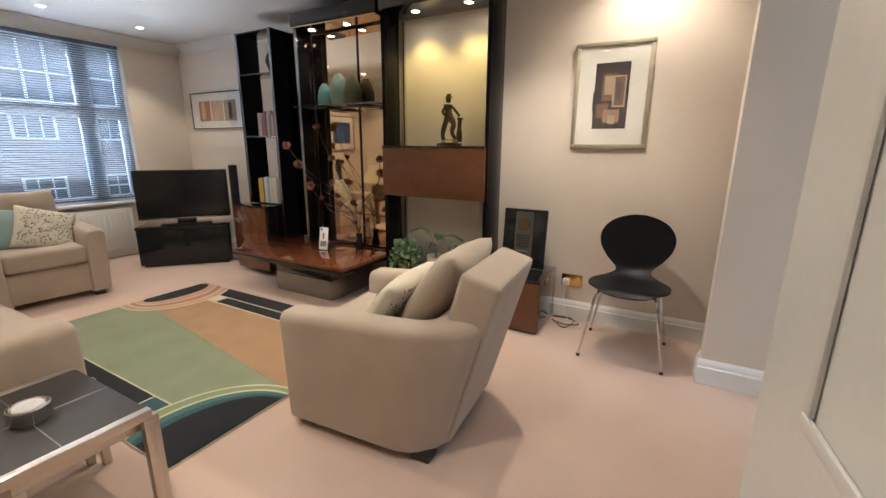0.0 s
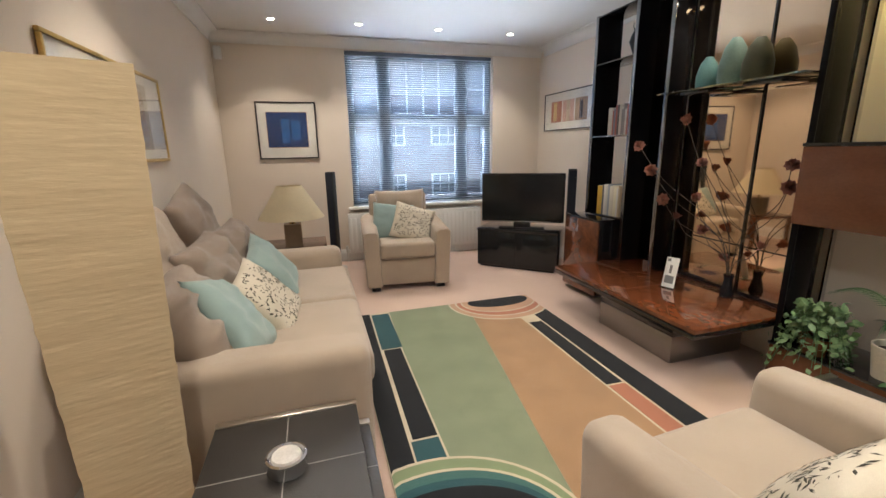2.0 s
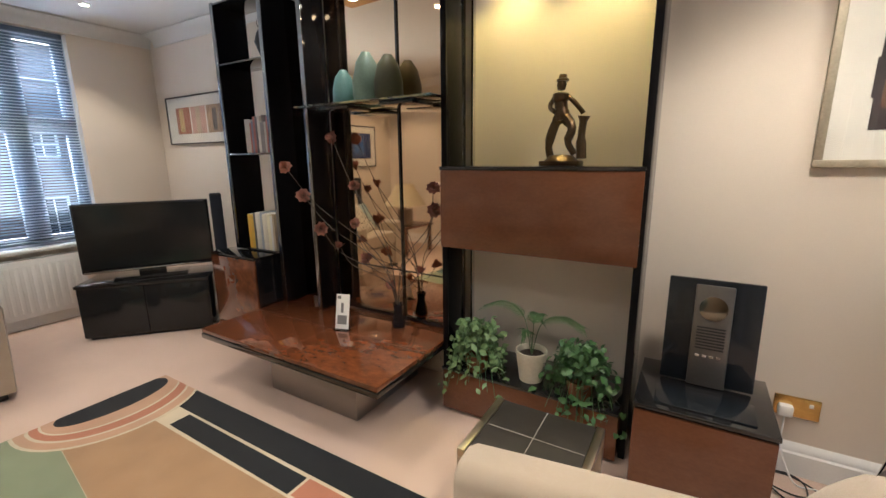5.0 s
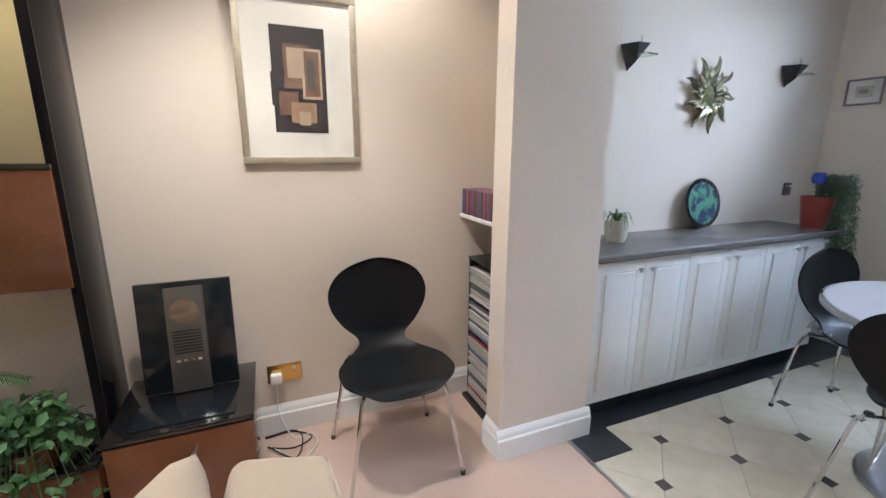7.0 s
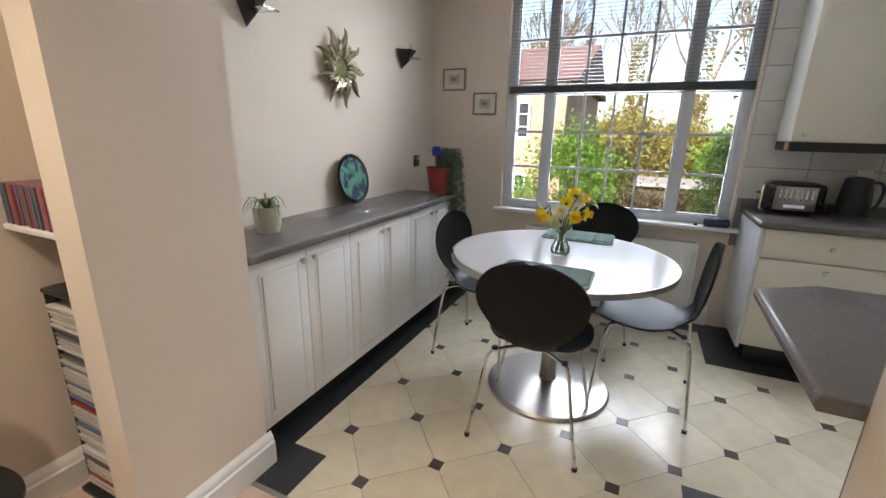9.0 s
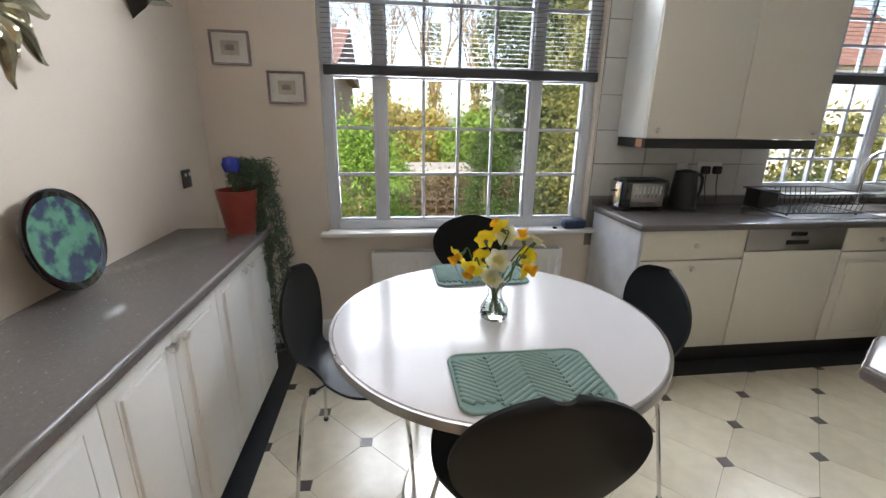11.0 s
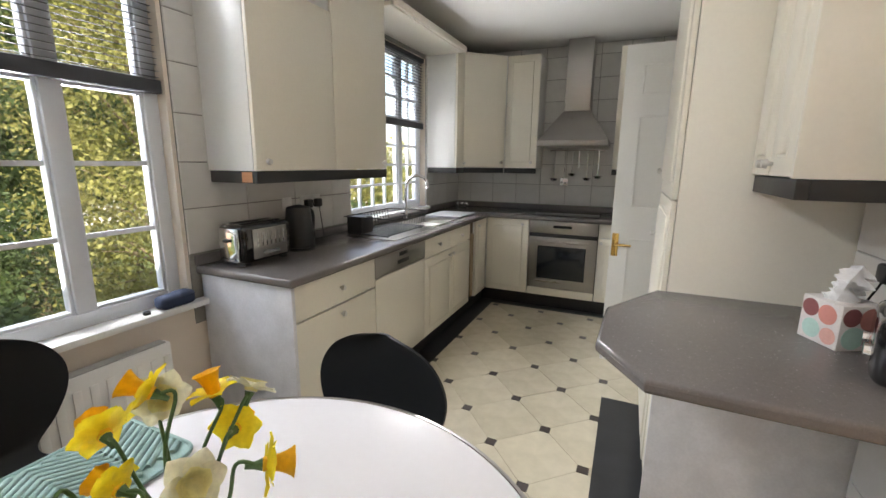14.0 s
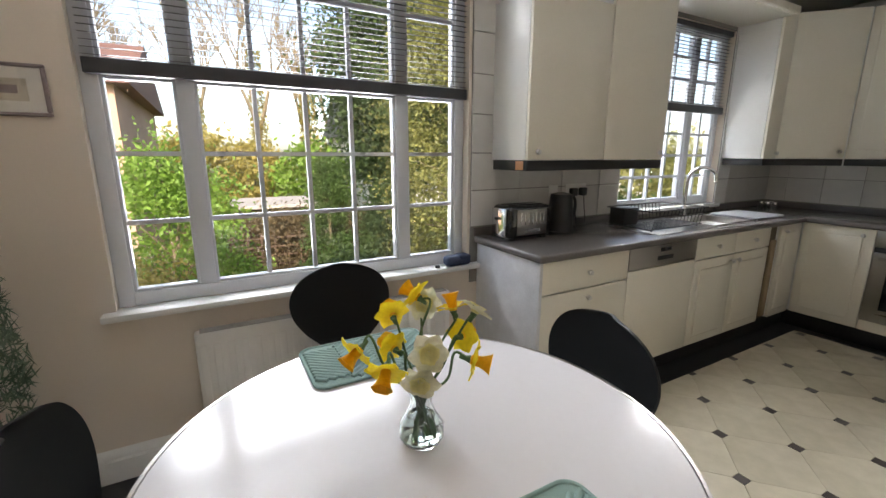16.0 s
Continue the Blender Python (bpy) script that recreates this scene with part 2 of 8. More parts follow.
M["yellow"] = material("daffodil_yellow", (0.95, 0.80, 0.04), 0.5, dark=(0.92, 0.74, 0.02), scale=30, fine=120, bump=0.1)
M["orange"] = material("daffodil_trumpet", (0.95, 0.62, 0.02), 0.5, dark=(0.90, 0.48, 0.01), scale=30, bump=0.1)
M["petal"] = material("pale_petal", (0.82, 0.80, 0.60), 0.5, scale=30, fine=120, bump=0.1)
M["cup"] = material("pale_yellow_cup", (0.86, 0.80, 0.38), 0.5, scale=30, fine=120, bump=0.1)
M["stem"] = material("green_stem", (0.06, 0.13, 0.04), 0.5, scale=30)
M["rose"] = material("dusty_pink_bloom", (0.44, 0.20, 0.14), 0.7, dark=(0.20, 0.08, 0.06), scale=25, bump=0.3, mix=0.8)
M["twig"] = material("dark_twig", (0.05, 0.035, 0.025), 0.6, scale=30)
M["vase_a"] = material("turquoise_ceramic", (0.14, 0.30, 0.30), 0.4, scale=14)
M["vase_b"] = material("sage_ceramic", (0.20, 0.30, 0.25), 0.4, scale=14)
M["vase_c"] = material("olive_ceramic", (0.07, 0.075, 0.035), 0.4, scale=14)
M["gilt"] = material("gilt_frame", (0.62, 0.42, 0.13), 0.35, metal=0.7, scale=20)
M["silverframe"] = material("champagne_frame", (0.56, 0.50, 0.38), 0.35, metal=0.5, scale=20)
M["mount"] = material("picture_mount", (0.78, 0.76, 0.70), 0.8, scale=5, grain=0.05)
M["tilesage"] = material("stone_dish", (0.6, 0.58, 0.55), 0.4, scale=30)


def see_through(m, share):
    """Let part of the light through a thin petal or shade."""
    n, li = m.node_tree.nodes, m.node_tree.links
    b = n["Principled BSDF"]
    t, x = n.new("ShaderNodeBsdfTranslucent"), n.new("ShaderNodeMixShader")
    x.inputs[0].default_value = share
    li.new(b.inputs["Base Color"].links[0].from_socket, t.inputs["Color"])
    li.new(b.outputs[0], x.inputs[1])
    li.new(t.outputs[0], x.inputs[2])
    li.new(x.outputs[0], n["Material Output"].inputs[0])


for nm in ("yellow", "orange", "petal", "cup"):
    see_through(M[nm], 0.4)
see_through(M["shade"], 0.25)


def plain(name, colour, rough=0.6, metal=0.0):
    if name not in M:
        M[name] = material(name, colour, rough, metal, scale=12, fine=120, bump=0.05, grain=0.15)
    return M[name]


# ---- mesh helpers ----
def bx(bm, x0, x1, y0, y1, z0, z1, bev=0.0, seg=2, mat=None):
    t = bmesh.new()
    bmesh.ops.create_cube(t, size=1)
    for v in t.verts:
        v.co = Vector((x0 + (x1 - x0) * (v.co.x + 0.5), y0 + (y1 - y0) * (v.co.y + 0.5), z0 + (z1 - z0) * (v.co.z + 0.5)))
    if bev:
        bmesh.ops.bevel(t, geom=list(t.edges), offset=min(bev, 0.49 * min(abs(x1 - x0), abs(y1 - y0), abs(z1 - z0))), segments=seg, profile=0.5, affect="EDGES")
    if mat is not None:
        t.transform(mat)
    me = bpy.data.meshes.new("t")
    t.to_mesh(me)
    bm.from_mesh(me)
    bpy.data.meshes.remove(me)
    t.free()
    return bm


def cy(bm, p0, p1, r0, r1=None, n=16):
    r1 = r0 if r1 is None else r1
    p0, p1 = Vector(p0), Vector(p1)
    q = (p1 - p0).to_track_quat("Z", "Y")
    rings = []
    for p, r in ((p0, r0), (p1, r1)):
        rings.append([bm.verts.new(p + q @ Vector((r * math.cos(2 * math.pi * i / n), r * math.sin(2 * math.pi * i / n), 0))) for i in range(n)])
    for i in range(n):
        bm.faces.new((rings[0][i], rings[0][(i + 1) % n], rings[1][(i + 1) % n], rings[1][i]))
    bm.faces.new(rings[0][::-1])
    bm.faces.new(rings[1])
    return bm


def lathe(bm, prof, n=24, at=(0, 0, 0)):
    rings = []
    for r, z in prof:
        if r < 1e-5:
            rings.append([bm.verts.new((at[0], at[1], at[2] + z))])
        else:
            rings.append([bm.verts.new((at[0] + r * math.cos(2 * math.pi * i / n), at[1] + r * math.sin(2 * math.pi * i / n), at[2] + z)) for i in range(n)])
    for a, b in zip(rings, rings[1:]):
        for i in range(n):
            j = (i + 1) % n
            if len(a) == 1 and len(b) == 1:
                continue
            if len(a) == 1:
                bm.faces.new((a[0], b[j], b[i]))
            elif len(b) == 1:
                bm.faces.new((a[i], a[j], b[0]))
            else:
                bm.faces.new((a[i], a[j], b[j], b[i]))
    return bm


def tube(bm, pts, r, n=8):
    pts = [Vector(p) for p in pts]
    rings = []
    for k, p in enumerate(pts):
        d = (pts[min(k + 1, len(pts) - 1)] - pts[max(k - 1, 0)]).normalized()
        q = d.to_track_quat("Z", "Y")
        rr = r[k] if isinstance(r, (list, tuple)) else r
        rings.append([bm.verts.new(p + q @ Vector((rr * math.cos(2 * math.pi * i / n), rr * math.sin(2 * math.pi * i / n), 0))) for i in range(n)])
    for a, b in zip(rings, rings[1:]):
        best = min(range(n), key=lambda s: sum((a[i].co - b[(i + s) % n].co).length for i in range(n)))
        for i in range(n):
            bm.faces.new((a[i], a[(i + 1) % n], b[(i + 1 + best) % n], b[(i + best) % n]))
    bm.faces.new(rings[0][::-1])
    bm.faces.new(rings[-1])
    return bm


def curve(pts, steps=6):
    """A smooth line through the points."""
    p = [Vector(q) for q in pts]
    p = [p[0] * 2 - p[1]] + p + [p[-1] * 2 - p[-2]]
    out = []
    for i in range(1, len(p) - 2):
        for s in range(steps):
            t = s / steps
            a, b, c, d = p[i - 1], p[i], p[i + 1], p[i + 2]
            out.append(0.5 * ((2 * b) + (c - a) * t + (2 * a - 5 * b + 4 * c - d) * t * t + (3 * b - a - 3 * c + d) * t ** 3))
    out.append(p[-2])
    return out


def slab_shape(bm, pts, z0, z1):
    """An upright prism on an outline of (x, y) points, anticlockwise."""
    lo = [bm.verts.new((x, y, z0)) for x, y in pts]
    hi = [bm.verts.new((x, y, z1)) for x, y in pts]
    n = len(pts)
    for i in range(n):
        bm.faces.new((lo[i], lo[(i + 1) % n], hi[(i + 1) % n], hi[i]))
    bm.faces.new(hi)
    bm.faces.new(lo[::-1])
    return bm


def pillow(bm, w, h, t, mat=None, n=14, ruck=0.0, seed=0, power=2.6):
    """A soft cushion lying in the xy plane, w by h, t thick, thin at its rim with corners drawn out."""
    def pt(u, v, s):
        eu, ev = 1 - abs(u) ** power, 1 - abs(v) ** power
        th = (max(eu, 0) * max(ev, 0)) ** 0.42
        pin = 1 - 0.07 * (1 - abs(u) ** 2) * abs(v) - 0.0
        pin2 = 1 - 0.07 * (1 - abs(v) ** 2) * abs(u)
        z = s * t / 2 * th
        if ruck:
            z += ruck * th * (noise.noise(Vector((u * 2.2 + seed, v * 2.2, s * 3 + seed))) + 0.35 * noise.noise(Vector((u * 3.0 + seed, v * 7, s * 3 + seed))))
        return Vector((u * w / 2 * pin2, v * h / 2 * pin, z))
    top, bot = {}, {}
    for i in range(n + 1):
        for j in range(n + 1):
            u, v = 2 * i / n - 1, 2 * j / n - 1
            top[i, j] = bm.verts.new(mat @ pt(u, v, 1) if mat is not None else pt(u, v, 1))
            edge = i in (0, n) or j in (0, n)
            bot[i, j] = top[i, j] if edge else bm.verts.new(mat @ pt(u, v, -1) if mat is not None else pt(u, v, -1))
    for i in range(n):
        for j in range(n):
            bm.faces.new((top[i, j], top[i + 1, j], top[i + 1, j + 1], top[i, j + 1]))
            bm.faces.new((bot[i, j], bot[i, j + 1], bot[i + 1, j + 1], bot[i + 1, j]))
    return bm


def obj(name, bm, mat, parent=None, label="", category="", group="", kind="", angle=0.6):
    me = bpy.data.meshes.new(name)
    bm.normal_update()
    for f in bm.faces:
        f.smooth = True
    for e in bm.edges:
        if len(e.link_faces) == 2 and e.calc_face_angle(0) > angle:
            e.smooth = False
    bm.to_mesh(me)
    bm.free()
    for mm in (mat if isinstance(mat, (list, tuple)) else [mat]):
        me.materials.append(mm)
    ob = new(name, me)
    if parent is not None:
        ob.parent = parent
        if parent.name in IN_WORLD:
            ob.matrix_parent_inverse = parent.matrix_basis.inverted()
    return tagged(ob, label, category, group, kind)


def part(name, bm, mat, parent, label="", angle=0.6):
    return obj(name, bm, mat, parent, label, angle=angle)


IN_WORLD = set()


def thing(name, label, category, at=(0, 0, 0), rz=0.0, group="", kind="", world_parts=False):
    """A thing's empty at its base; with world_parts its parts are built in the room's own coordinates."""
    e = new(name, None)
    if world_parts:
        IN_WORLD.add(e.name)
    e.empty_display_size = 0.1
    e.matrix_world = pose(*at, 0, 0, rz)
    return tagged(e, label, category, group, kind)


B = bmesh.new


def box(name, mat, parent, x0, x1, y0, y1, z0, z1, bev=0.003, label="", **kw):
    return obj(name, bx(B(), x0, x1, y0, y1, z0, z1, bev), mat, parent, label, **kw)


def fix(name, mat, x0, x1, y0, y1, z0, z1, bev=0.0, label="", category=""):
    """A piece of the setting."""
    return obj(name, bx(B(), x0, x1, y0, y1, z0, z1, bev), mat, None, label, category, kind="structure")

# ---- structure ----
WX, EX, SY, NY, NYW, DNY, KSY = -4.93, 3.62, 0.30, 3.73, 3.93, 3.58, -1.82
CEIL = 2.42
T = 0.25
TW = 0.13
WE = 1.555          # free end of the dividing wall


def wall_x(name, x0, x1, y0, y1, z0, z1, hole=None, mat="wall"):
    """A wall whose faces look along x, with an opening (y0, y1, z0, z1)."""
    bm = B()
    if not hole:
        bx(bm, x0, x1, y0, y1, z0, z1)
    for h in ([hole] if hole and not isinstance(hole, list) else (hole or [])):
        pass
    if hole:
        holes = hole if isinstance(hole, list) else [hole]
        y = y0
        for a, b, c, d in holes:
            bx(bm, x0, x1, y, a, z0, z1)
            bx(bm, x0, x1, a, b, z0, c)
            bx(bm, x0, x1, a, b, d, z1)
            y = b
        bx(bm, x0, x1, y, y1, z0, z1)
    return obj(name, bm, M[mat], kind="structure", label="painted plaster wall in warm magnolia", category="wall")


wall_x("wall_west", WX - TW, WX, 0.05, 4.2, -0.1, 2.6, (1.58, 3.30, 0.63, 2.31))
wall_x("wall_east", EX, EX + TW, -2.1, 3.85, -0.1, 2.6, [(-1.00, 0.17, 0.93, 2.22), (1.375, 2.965, 0.715, 2.34)])
fix("wall_north", M["wall"], WX, -2.55, NYW, NYW + T, -0.1, 2.6, label="painted magnolia wall behind the shelving", category="wall")
fix("wall_north", M["wall"], -2.55, 1.15, NY, NYW + T, -0.1, 2.6, label="painted magnolia wall behind the wall unit", category="wall")
fix("wall_north", M["wall"], 1.15, 1.30, 3.29, NYW + T, -0.1, 2.6, label="end of the alcove wall", category="wall")
fix("wall_north", M["wall"], 1.30, EX, DNY, NYW + T, -0.1, 2.6, label="magnolia wall behind the sideboard", category="wall")
fix("pier", M["wall"], 0.84, 1.30, 3.165, 3.29, -0.1, 2.6, label="painted pier between sitting and dining ends", category="pier")
fix("wall_south", M["wall"], WX, -0.05, SY - T, SY, -0.1, 2.6, label="long painted wall behind the sofa", category="wall")
fix("wall_south", M["wall"], -0.05, 0.80, SY - T, SY, 2.05, 2.6, label="wall above the room door", category="wall")
fix("wall_south", M["wall"], 0.80, 0.90, SY - T, SY, -0.1, 2.6, label="wall beside the room door", category="wall")
fix("wall_hall", M["wall"], -1.3, 1.0, -1.7, -1.5, -0.1, 2.6, label="plain wall of the hall", category="wall")
fix("wall_hall", M["wall"], -1.5, -1.3, -1.7, 0.05, -0.1, 2.6, label="plain wall of the hall", category="wall")
fix("wall_dividing", M["wall"], 0.88, 1.18, SY - T, WE, -0.1, 2.6, label="painted wall between kitchen and sitting room", category="wall")
fix("wall_dividing", M["wall"], 0.88, 1.18, -0.42, SY - T, 2.05, 2.6, label="wall above the kitchen door", category="wall")
fix("wall_dividing", M["wall"], 0.88, 1.18, -2.1, -0.42, -0.1, 2.6, label="wall beside the kitchen door", category="wall")
fix("wall_kitchen", M["wall"], 0.88, EX, KSY - T, KSY, -0.1, 2.6, label="kitchen end wall", category="wall")
fix("ceiling", M["ceiling"], WX - TW, EX + TW, -2.1, 4.2, CEIL, CEIL + 0.15, label="flat white painted ceiling", category="ceiling")
fix("floor", M["carpet"], WX - TW, 1.20, -1.9, 4.2, -0.12, 0.0, label="pale pink-beige fitted carpet", category="floor")
fix("floor", M["grout"], 1.20, EX + TW, -2.1, 4.2, -0.12, -0.006, label="pale marble-look vinyl with dark corner insets", category="floor")

# curved plaster cornice
def cornice(name, p, q, nrm):
    """A coved strip from p to q under the ceiling; nrm points into the room."""
    prof = [(0.0, -0.10), (0.012, -0.10)] + [(0.012 + 0.088 * (1 - math.cos(a)), -0.10 + 0.088 * math.sin(a)) for a in [i * math.pi / 12 for i in range(7)]] + [(0.10, 0.0), (0.0, 0.0)]
    bm = B()
    p, q, nn = Vector((*p, CEIL - 0.002)), Vector((*q, CEIL - 0.002)), Vector((*nrm, 0))
    r = [[bm.verts.new(b + nn * u + Vector((0, 0, w))) for u, w in prof] for b in (p, q)]
    m = len(prof)
    for i in range(m):
        bm.faces.new((r[0][i], r[1][i], r[1][(i + 1) % m], r[0][(i + 1) % m]))
    bm.faces.new(r[0][::-1])
    bm.faces.new(r[1])
    bmesh.ops.recalc_face_normals(bm, faces=list(bm.faces))
    return obj(name, bm, M["ceiling"], kind="structure", label="white coved plaster cornice", category="cornice")


cornice("trim", (WX, SY), (WX, NYW), (1, 0))
cornice("trim", (WX + 0.1, NYW), (-2.56, NYW), (0, -1))
cornice("trim", (WX + 0.1, SY), (0.87, SY), (0, 1))
cornice("trim", (-0.5, NY), (1.14, NY), (0, -1))
cornice("trim", (1.31, DNY), (EX - 0.1, DNY), (0, -1))
cornice("trim", (EX, DNY), (EX, 1.4), (-1, 0))


def skirting(p, q, nrm):
    bm = B()
    prof = [(0.0, 0.0), (0.020, 0.0), (0.020, 0.095), (0.014, 0.103), (0.014, 0.115), (0.008, 0.128), (0.0, 0.14)]
    p, q, nn = Vector((*p, 0.001)), Vector((*q, 0.001)), Vector((*nrm, 0))
    r = [[bm.verts.new(b + nn * u + Vector((0, 0, w))) for u, w in prof] for b in (p, q)]
    m = len(prof)
    for i in range(m):
        bm.faces.new((r[0][i], r[1][i], r[1][(i + 1) % m], r[0][(i + 1) % m]))
    bm.faces.new(r[0][::-1])
    bm.faces.new(r[1])
    bmesh.ops.recalc_face_normals(bm, faces=list(bm.faces))
    return obj("baseboard", bm, M["white"], kind="structure", label="white gloss moulded skirting board", category="skirting")


skirting((WX, SY), (WX, NYW), (1, 0))
skirting((WX + 0.02, NYW), (-3.3, NYW), (0, -1))
skirting((WX + 0.02, SY), (-0.12, SY), (0, 1))
skirting((-0.58, NY), (1.15, NY), (0, -1))
skirting((0.82, 3.165), (1.32, 3.165), (0, -1))
skirting((0.84, 3.165), (0.84, 3.29), (-1, 0))
skirting((1.30, 3.165), (1.30, 3.3), (1, 0))
skirting((1.15, 3.30), (1.15, 3.71), (-1, 0))
skirting((EX, 1.40), (EX, DNY), (-1, 0))
skirting((0.86, WE), (1.20, WE), (0, 1))

# ---- windows ----
def bars_window(name, x, inner, y0, y1, z0, z1, mull, transom, cols, rows_lo, rows_hi, fr=0.05, label="white framed window with small panes", mw=0.035, tw=0.03, s=0.012, cols_lo=None):
    """A framed window in the plane x. mull: the mullions' centres; cols: the number of panes across each light."""
    w = thing(name, label, "window", at=(x, (y0 + y1) / 2, z0), kind="structure", world_parts=True)
    bm = B()
    d0, d1 = x - 0.03, x + 0.03
    bx(bm, d0, d1, y0, y0 + fr, z0, z1, 0.004)
    bx(bm, d0, d1, y1 - fr, y1, z0, z1, 0.004)
    bx(bm, d0, d1, y0 + fr, y1 - fr, z0, z0 + fr, 0.004)
    bx(bm, d0, d1, y0 + fr, y1 - fr, z1 - fr, z1, 0.004)
    for m in mull:
        bx(bm, d0 - 0.002, d1 - 0.002, m - mw, m + mw, z0 + fr, z1 - fr, 0.004)
    edges = [y0 + fr] + [v for m in mull for v in (m - mw, m + mw)] + [y1 - fr]
    for i in range(0, len(edges), 2):
        bx(bm, d0 + 0.002, d1, edges[i], edges[i + 1], transom - tw, transom + tw, 0.004)
    part("window_frame", bm, M["upvc"], w)
    for k in range(0, len(edges), 2):
        a, b = edges[k], edges[k + 1]
        for za, zb, rows in ((z0 + fr, transom - tw, rows_lo), (transom + tw, z1 - fr, rows_hi)):
            n = (cols_lo or cols)[k // 2] if za < transom - tw else cols[k // 2]
            bm = B()
            bx(bm, x - 0.02, x + 0.02, a, a + s, za, zb, 0.003)
            bx(bm, x - 0.02, x + 0.02, b - s, b, za, zb, 0.003)
            bx(bm, x - 0.02, x + 0.02, a + s, b - s, za, za + s, 0.003)
            bx(bm, x - 0.02, x + 0.02, a + s, b - s, zb - s, zb, 0.003)
            sash = part("sash", bm, M["upvc"], w)
            bm = B()
            for i in range(1, n):
                c = a + s + (b - a - 2 * s) * i / n
                bx(bm, x - 0.012, x + 0.012, c - 0.009, c + 0.009, za + s, zb - s)
            for j in range(1, rows):
                c = za + s + (zb - za - 2 * s) * j / rows
                bx(bm, x - 0.0115, x + 0.0115, a + s, b - s, c - 0.009, c + 0.009)
            if n > 1 or rows > 1:
                part("glazing_bar", bm, M["upvc"], sash)
            pane = part("pane", bx(B(), x - 0.003, x + 0.003, a + s, b - s, za + s, zb - s), M["pane"], sash)
            pane.visible_shadow = False
    return w


bars_window("window_1", -5.03, 1, 1.58, 3.30, 0.63, 2.31, [2.00, 2.92], 1.60, [1, 4, 1], 1, 2, mw=0.045, tw=0.04, s=0.03, cols_lo=[1, 1, 1], label="white framed street window with small panes")
bars_window("window_2", 3.70, -1, 1.375, 2.965, 0.715, 2.34, [1.735, 2.645], 1.615, [1, 4, 1], 3, 2, fr=0.055, mw=0.03, tw=0.025, label="wide white framed garden window with small panes")
bars_window("window_3", 3.70, -1, -1.00, 0.17, 0.93, 2.22, [-0.63], 1.66, [2, 4], 4, 3, mw=0.03, tw=0.025, label="white framed window over the kitchen sink")
fix("window_sill", M["white"], 3.565, 3.67, 1.30, 3.01, 0.690, 0.717, 0.006, label="white painted window board", category="window sill")
fix("window_sill", M["white"], -5.0, -4.86, 1.52, 3.36, 0.605, 0.632, 0.006, label="white painted window board", category="window sill")
fix("window_sill", M["tile"], 3.56, 3.67, -1.00, 0.17, 0.905, 0.932, 0.003, label="tiled window ledge", category="window sill")


def blind(name, x, y0, y1, top, bottom, label, pitch=0.021, tilt=0.0, w=0.024, mat="blackmatt", rail=0.02):
    """A slatted blind: head rail, slats down to the bottom rail, cords."""
    b = thing(name, label, "blind", at=(x, (y0 + y1) / 2, bottom), world_parts=True)
    part("head_rail", bx(B(), x - 0.02, x + 0.02, y0, y1, top - 0.035, top, 0.003), M[mat], b)
    part("bottom_rail", bx(B(), x - 0.016, x + 0.016, y0, y1, bottom, bottom + rail, 0.004), M[mat], b)
    z = bottom + rail + 0.01
    master = None
    while z < top - 0.045:
        if master is None:
            bm = B()
            c, s = math.cos(tilt) * w / 2, math.sin(tilt) * w / 2
            pts = [(-c, -s), (0, 0.002), (c, s)]
            vs = [[bm.verts.new((u, yy, v + e)) for u, v in pts] for yy in (y0, y1) for e in (0, 0.0006)]
            for i in range(2):
                bm.faces.new((vs[1][i], vs[1][i + 1], vs[3][i + 1], vs[3][i]))
                bm.faces.new((vs[0][i], vs[2][i], vs[2][i + 1], vs[0][i + 1]))
            master = bpy.data.meshes.new("slat")
            bm.to_mesh(master)
            bm.free()
            master.materials.append(M[mat])
        o = new("slat", master)
        o.parent, o.location = b, (0, -(y0 + y1) / 2, z - bottom)
        z += pitch
    for f in (0.12, 0.5, 0.88):
        yy = y0 + (y1 - y0) * f
        part("cord", cy(B(), (x, yy, bottom), (x, yy, top - 0.03), 0.0008, n=5), M[mat], b)
    return b


SLAT = plain("dark_blind_slat", (0.10, 0.13, 0.17), 0.45)
blind("venetian_blind", -4.955, 1.585, 3.275, 2.30, 0.66, "dark slatted blind lowered over the street window", pitch=0.0225, tilt=0.55, mat="dark_blind_slat")
plain("charcoal_blind", (0.045, 0.048, 0.056), 0.4)
blind("venetian_blind", 3.645, 1.38, 2.945, 2.335, 1.588, "charcoal slatted blind half lowered at the garden window", pitch=0.024, tilt=0.12, mat="charcoal_blind", rail=0.052)
blind("venetian_blind", 3.645, -0.985, 0.155, 2.215, 1.62, "charcoal slatted blind half lowered over the sink", pitch=0.024, tilt=0.12, mat="charcoal_blind", rail=0.052)

